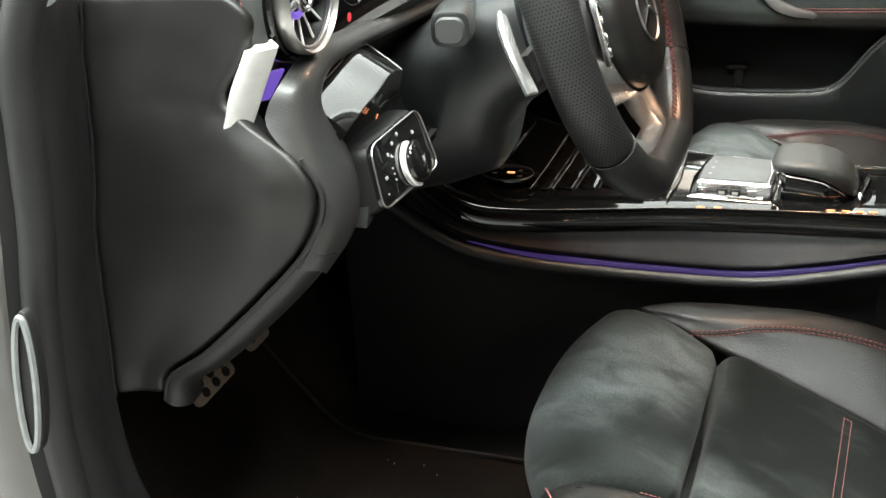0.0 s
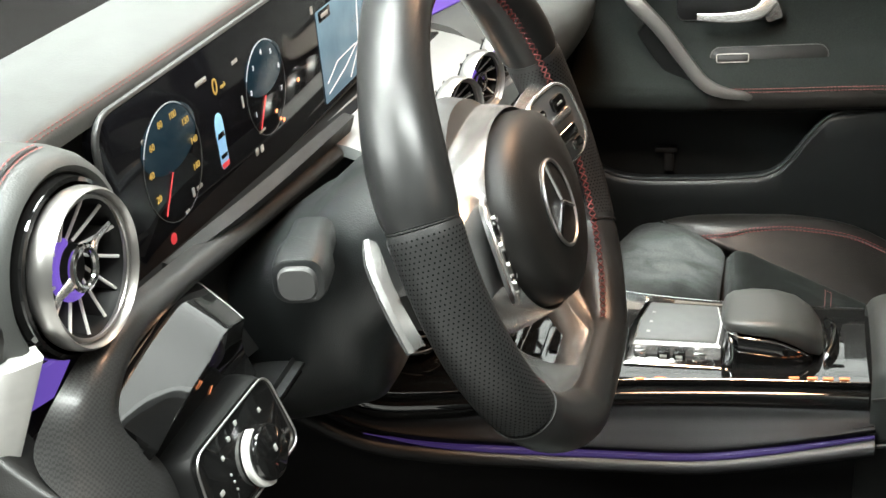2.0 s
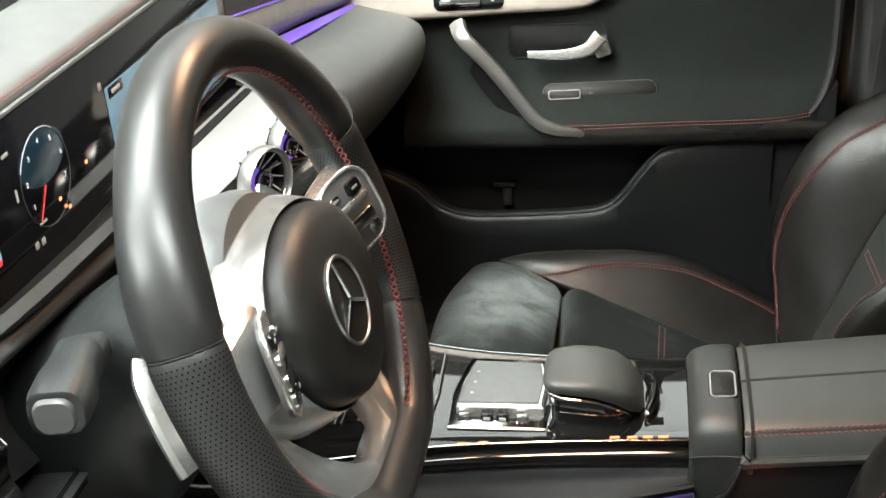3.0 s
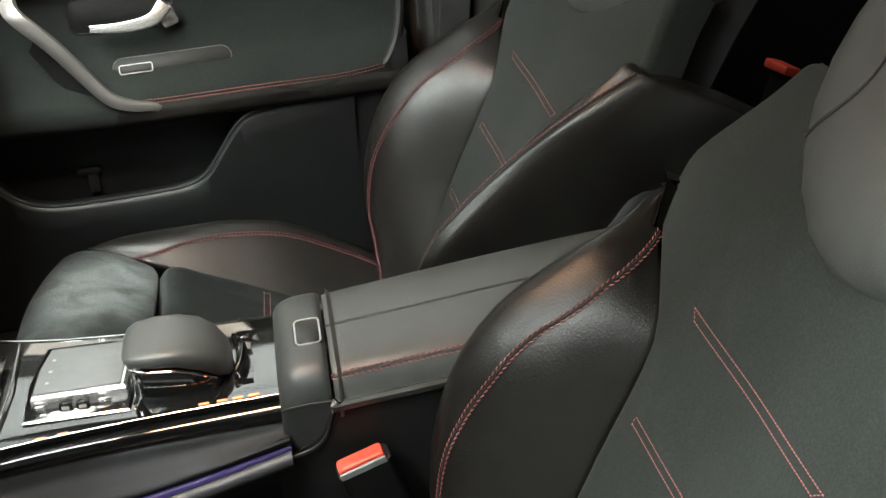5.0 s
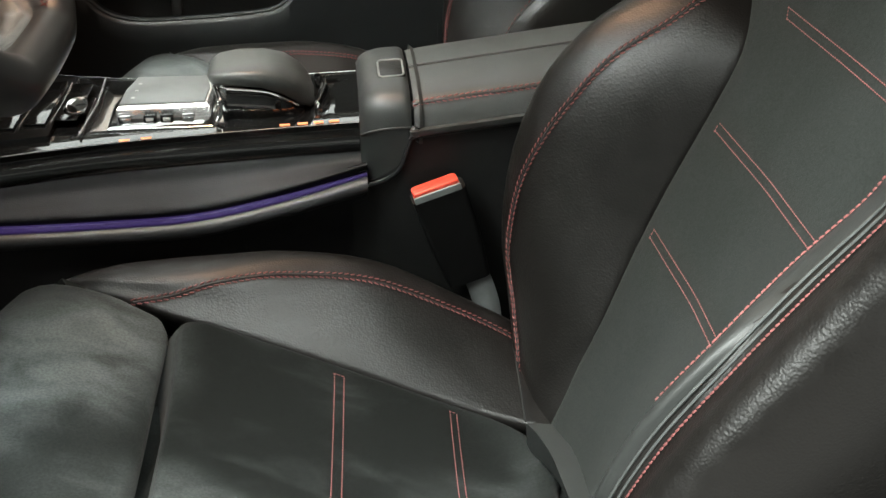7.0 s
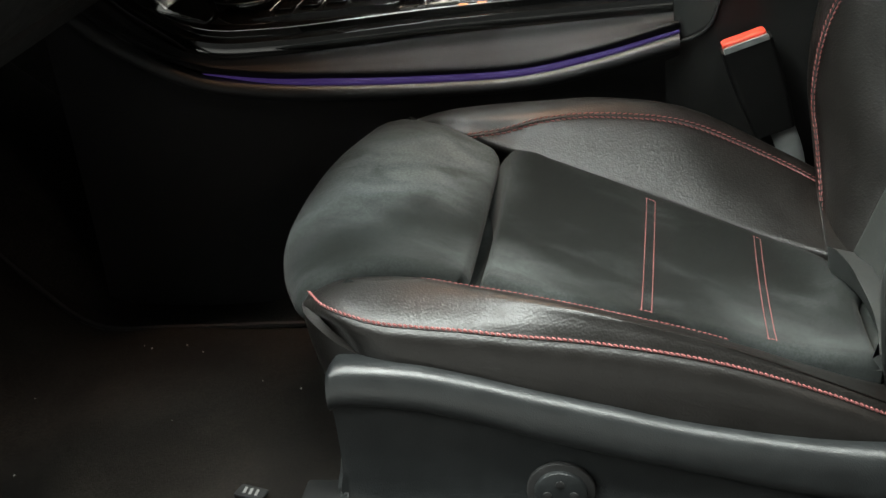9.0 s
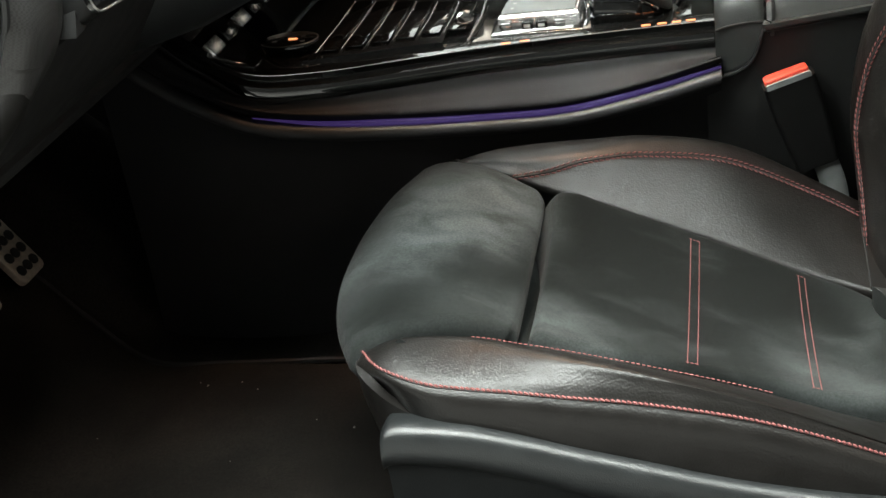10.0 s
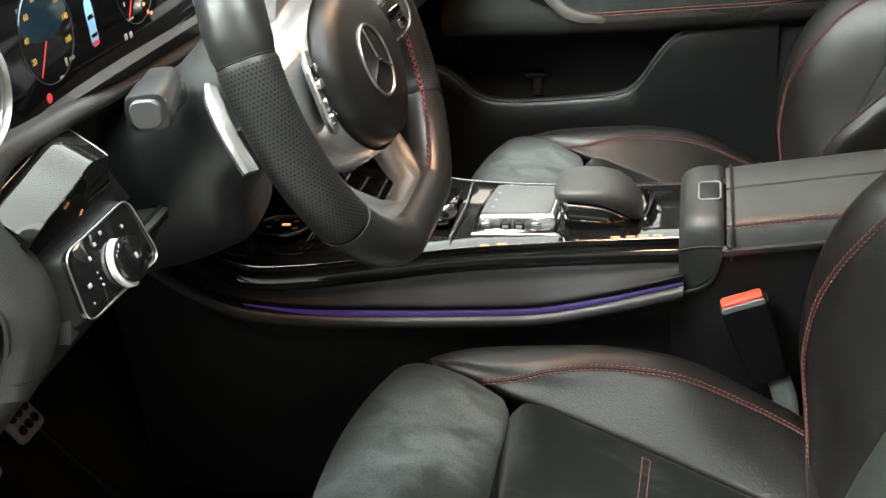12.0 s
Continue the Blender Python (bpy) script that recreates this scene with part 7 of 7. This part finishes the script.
# window switch
wm = frame_of((0.135, 0.6560, 0.640), (1, 0, 0.035), (0.0, 0.42, 0.9))
strip = part("switch_strip", slab(rounded(0.170, 0.030, 0.0145), wm @ pose(0, 0, -0.004), 0.006, 0.002), HOLE_SATIN, door, "recessed dark switch strip")
part("strip_rim", rim(rounded(0.170, 0.030, 0.0145), wm, 0.0012, 6, 0.0005), SHIELD, strip)
part("window_switch", slab(rounded(0.045, 0.0105, 0.003), wm @ pose(-0.052, -0.002, 0.001), 0.006, 0.002), HARD, strip, "window switch with a chrome frame")
part("switch_frame", rim(rounded(0.047, 0.0125, 0.003), wm @ pose(-0.052, -0.002, 0.001), 0.0007, 6, 0.0058), VENT_SILVER, strip)
# pale upper trim with seat keys
rows = [[(x, 0.658, z + 0.10), (x, 0.654, z + 0.05), (x, 0.650, z + 0.01), (x, 0.658, z)] for x, z in ((-0.50, 0.752), (-0.25, 0.752), (-0.13, 0.756), (0.0, 0.763), (0.09, 0.767), (0.130, 0.775), (0.152, 0.795), (0.168, 0.83))]
part("upper_trim", sheet(Net(rows, -1), 30, 10, 0.01), DOOR_TRIM, door, "pale silver upper door trim")
mm = frame_of((-0.055, 0.6515, 0.795), (1, 0, 0.02), (0, 0.04, 1))
keys = part("seat_key_field", slab(rounded(0.105, 0.046, 0.010), mm @ pose(0, 0, -0.004), 0.006, 0.001), GLOSS, door, "gloss black field with chrome seat keys")
part("seat_key", slab(rounded(0.062, 0.012, 0.004), mm @ pose(-0.012, -0.010, 0.002), 0.006, 0.002), CHROME, keys)
part("seat_key", slab(rounded(0.012, 0.028, 0.004), mm @ pose(0.010, 0.008, 0.002), 0.006, 0.002), CHROME, keys)
for k in range(3):
    part("key_mark", rbox(0.004, 0.002, 0.0006, mm @ pose(0.036, 0.010 - 0.010 * k, 0.0024), 0.0002), MARK, keys)
part("rear_edge", tube(curve([(0.47, 0.66, 0.90), (0.472, 0.655, 0.76), (0.468, 0.648, 0.675), (0.448, 0.635, 0.622), (0.41, 0.628, 0.592)], 6), 0.007, 8), HARD, door, "rounded door edge trim")
part("window_rail", box_at(-0.50, 0.52, 0.66, 0.72, 0.86, 0.885, 0.006), RUBBER, door)
part("upper_suede", sheet(Net([[(0.150, 0.672, 0.795), (0.165, 0.664, 0.88)], [(0.30, 0.672, 0.795), (0.30, 0.664, 0.88)], [(0.48, 0.672, 0.795), (0.48, 0.664, 0.88)]], 1), 8, 8, 0.008), DOOR_SUEDE, door)
part("door_glass", box_at(-0.60, 0.55, 0.695, 0.699, 0.885, 1.33, 0.001), GLASS, door, "clear side window").visible_shadow = False
part("outer_skin", box_at(-0.55, 0.56, 0.735, 0.80, 0.22, 0.88, 0.02), PAINT, door)

# rear of the cabin
pillar = thing("centre_pillar", "dark centre pillar lining with seat belt", "car pillar", (0.55, 0.68, 0.3), kind="structure")
part("lining", box_at(0.50, 0.66, 0.665, 0.72, 0.24, 1.35, 0.02), HEADLINER, pillar)
belt = part("belt", sweep([Vector((0.53, 0.655, 0.32)), Vector((0.56, 0.655, 0.8)), Vector((0.62, 0.65, 1.25))], rounded(0.046, 0.002, 0.0009, 1), (0, 1, 0)), RUBBER, pillar, "black seat belt webbing")
part("rear_quarter", box_at(0.66, 1.40, 0.70, 0.74, 0.24, 0.90, 0.02), HEADLINER, shell)
rear = thing("rear_bench", "dark rear bench seat in shadow", "car seat", (1.1, YM, 0.3))
part("bench_cushion", rbox(0.46, 1.22, 0.16, pose(1.10, YM, 0.40, 0, 6, 0), 0.05, 4), LEATHER, rear)
part("bench_back", rbox(0.14, 1.22, 0.60, pose(1.33, YM, 0.72, 0, 22, 0), 0.05, 4), LEATHER, rear)
rear_buckle = thing("rear_belt_buckle", "red rear seat belt buckle on the dark bench", "seat belt", (1.0, 0.50, 0.475))
part("button", rbox(0.030, 0.050, 0.014, pose(1.0, 0.50, 0.590, 0, 20, 15), 0.004), RED_PLASTIC, rear_buckle, "red release button")
part("housing", rbox(0.034, 0.054, 0.100, pose(1.0, 0.50, 0.532, 0, 20, 15), 0.008), HOLE_SATIN, rear_buckle)
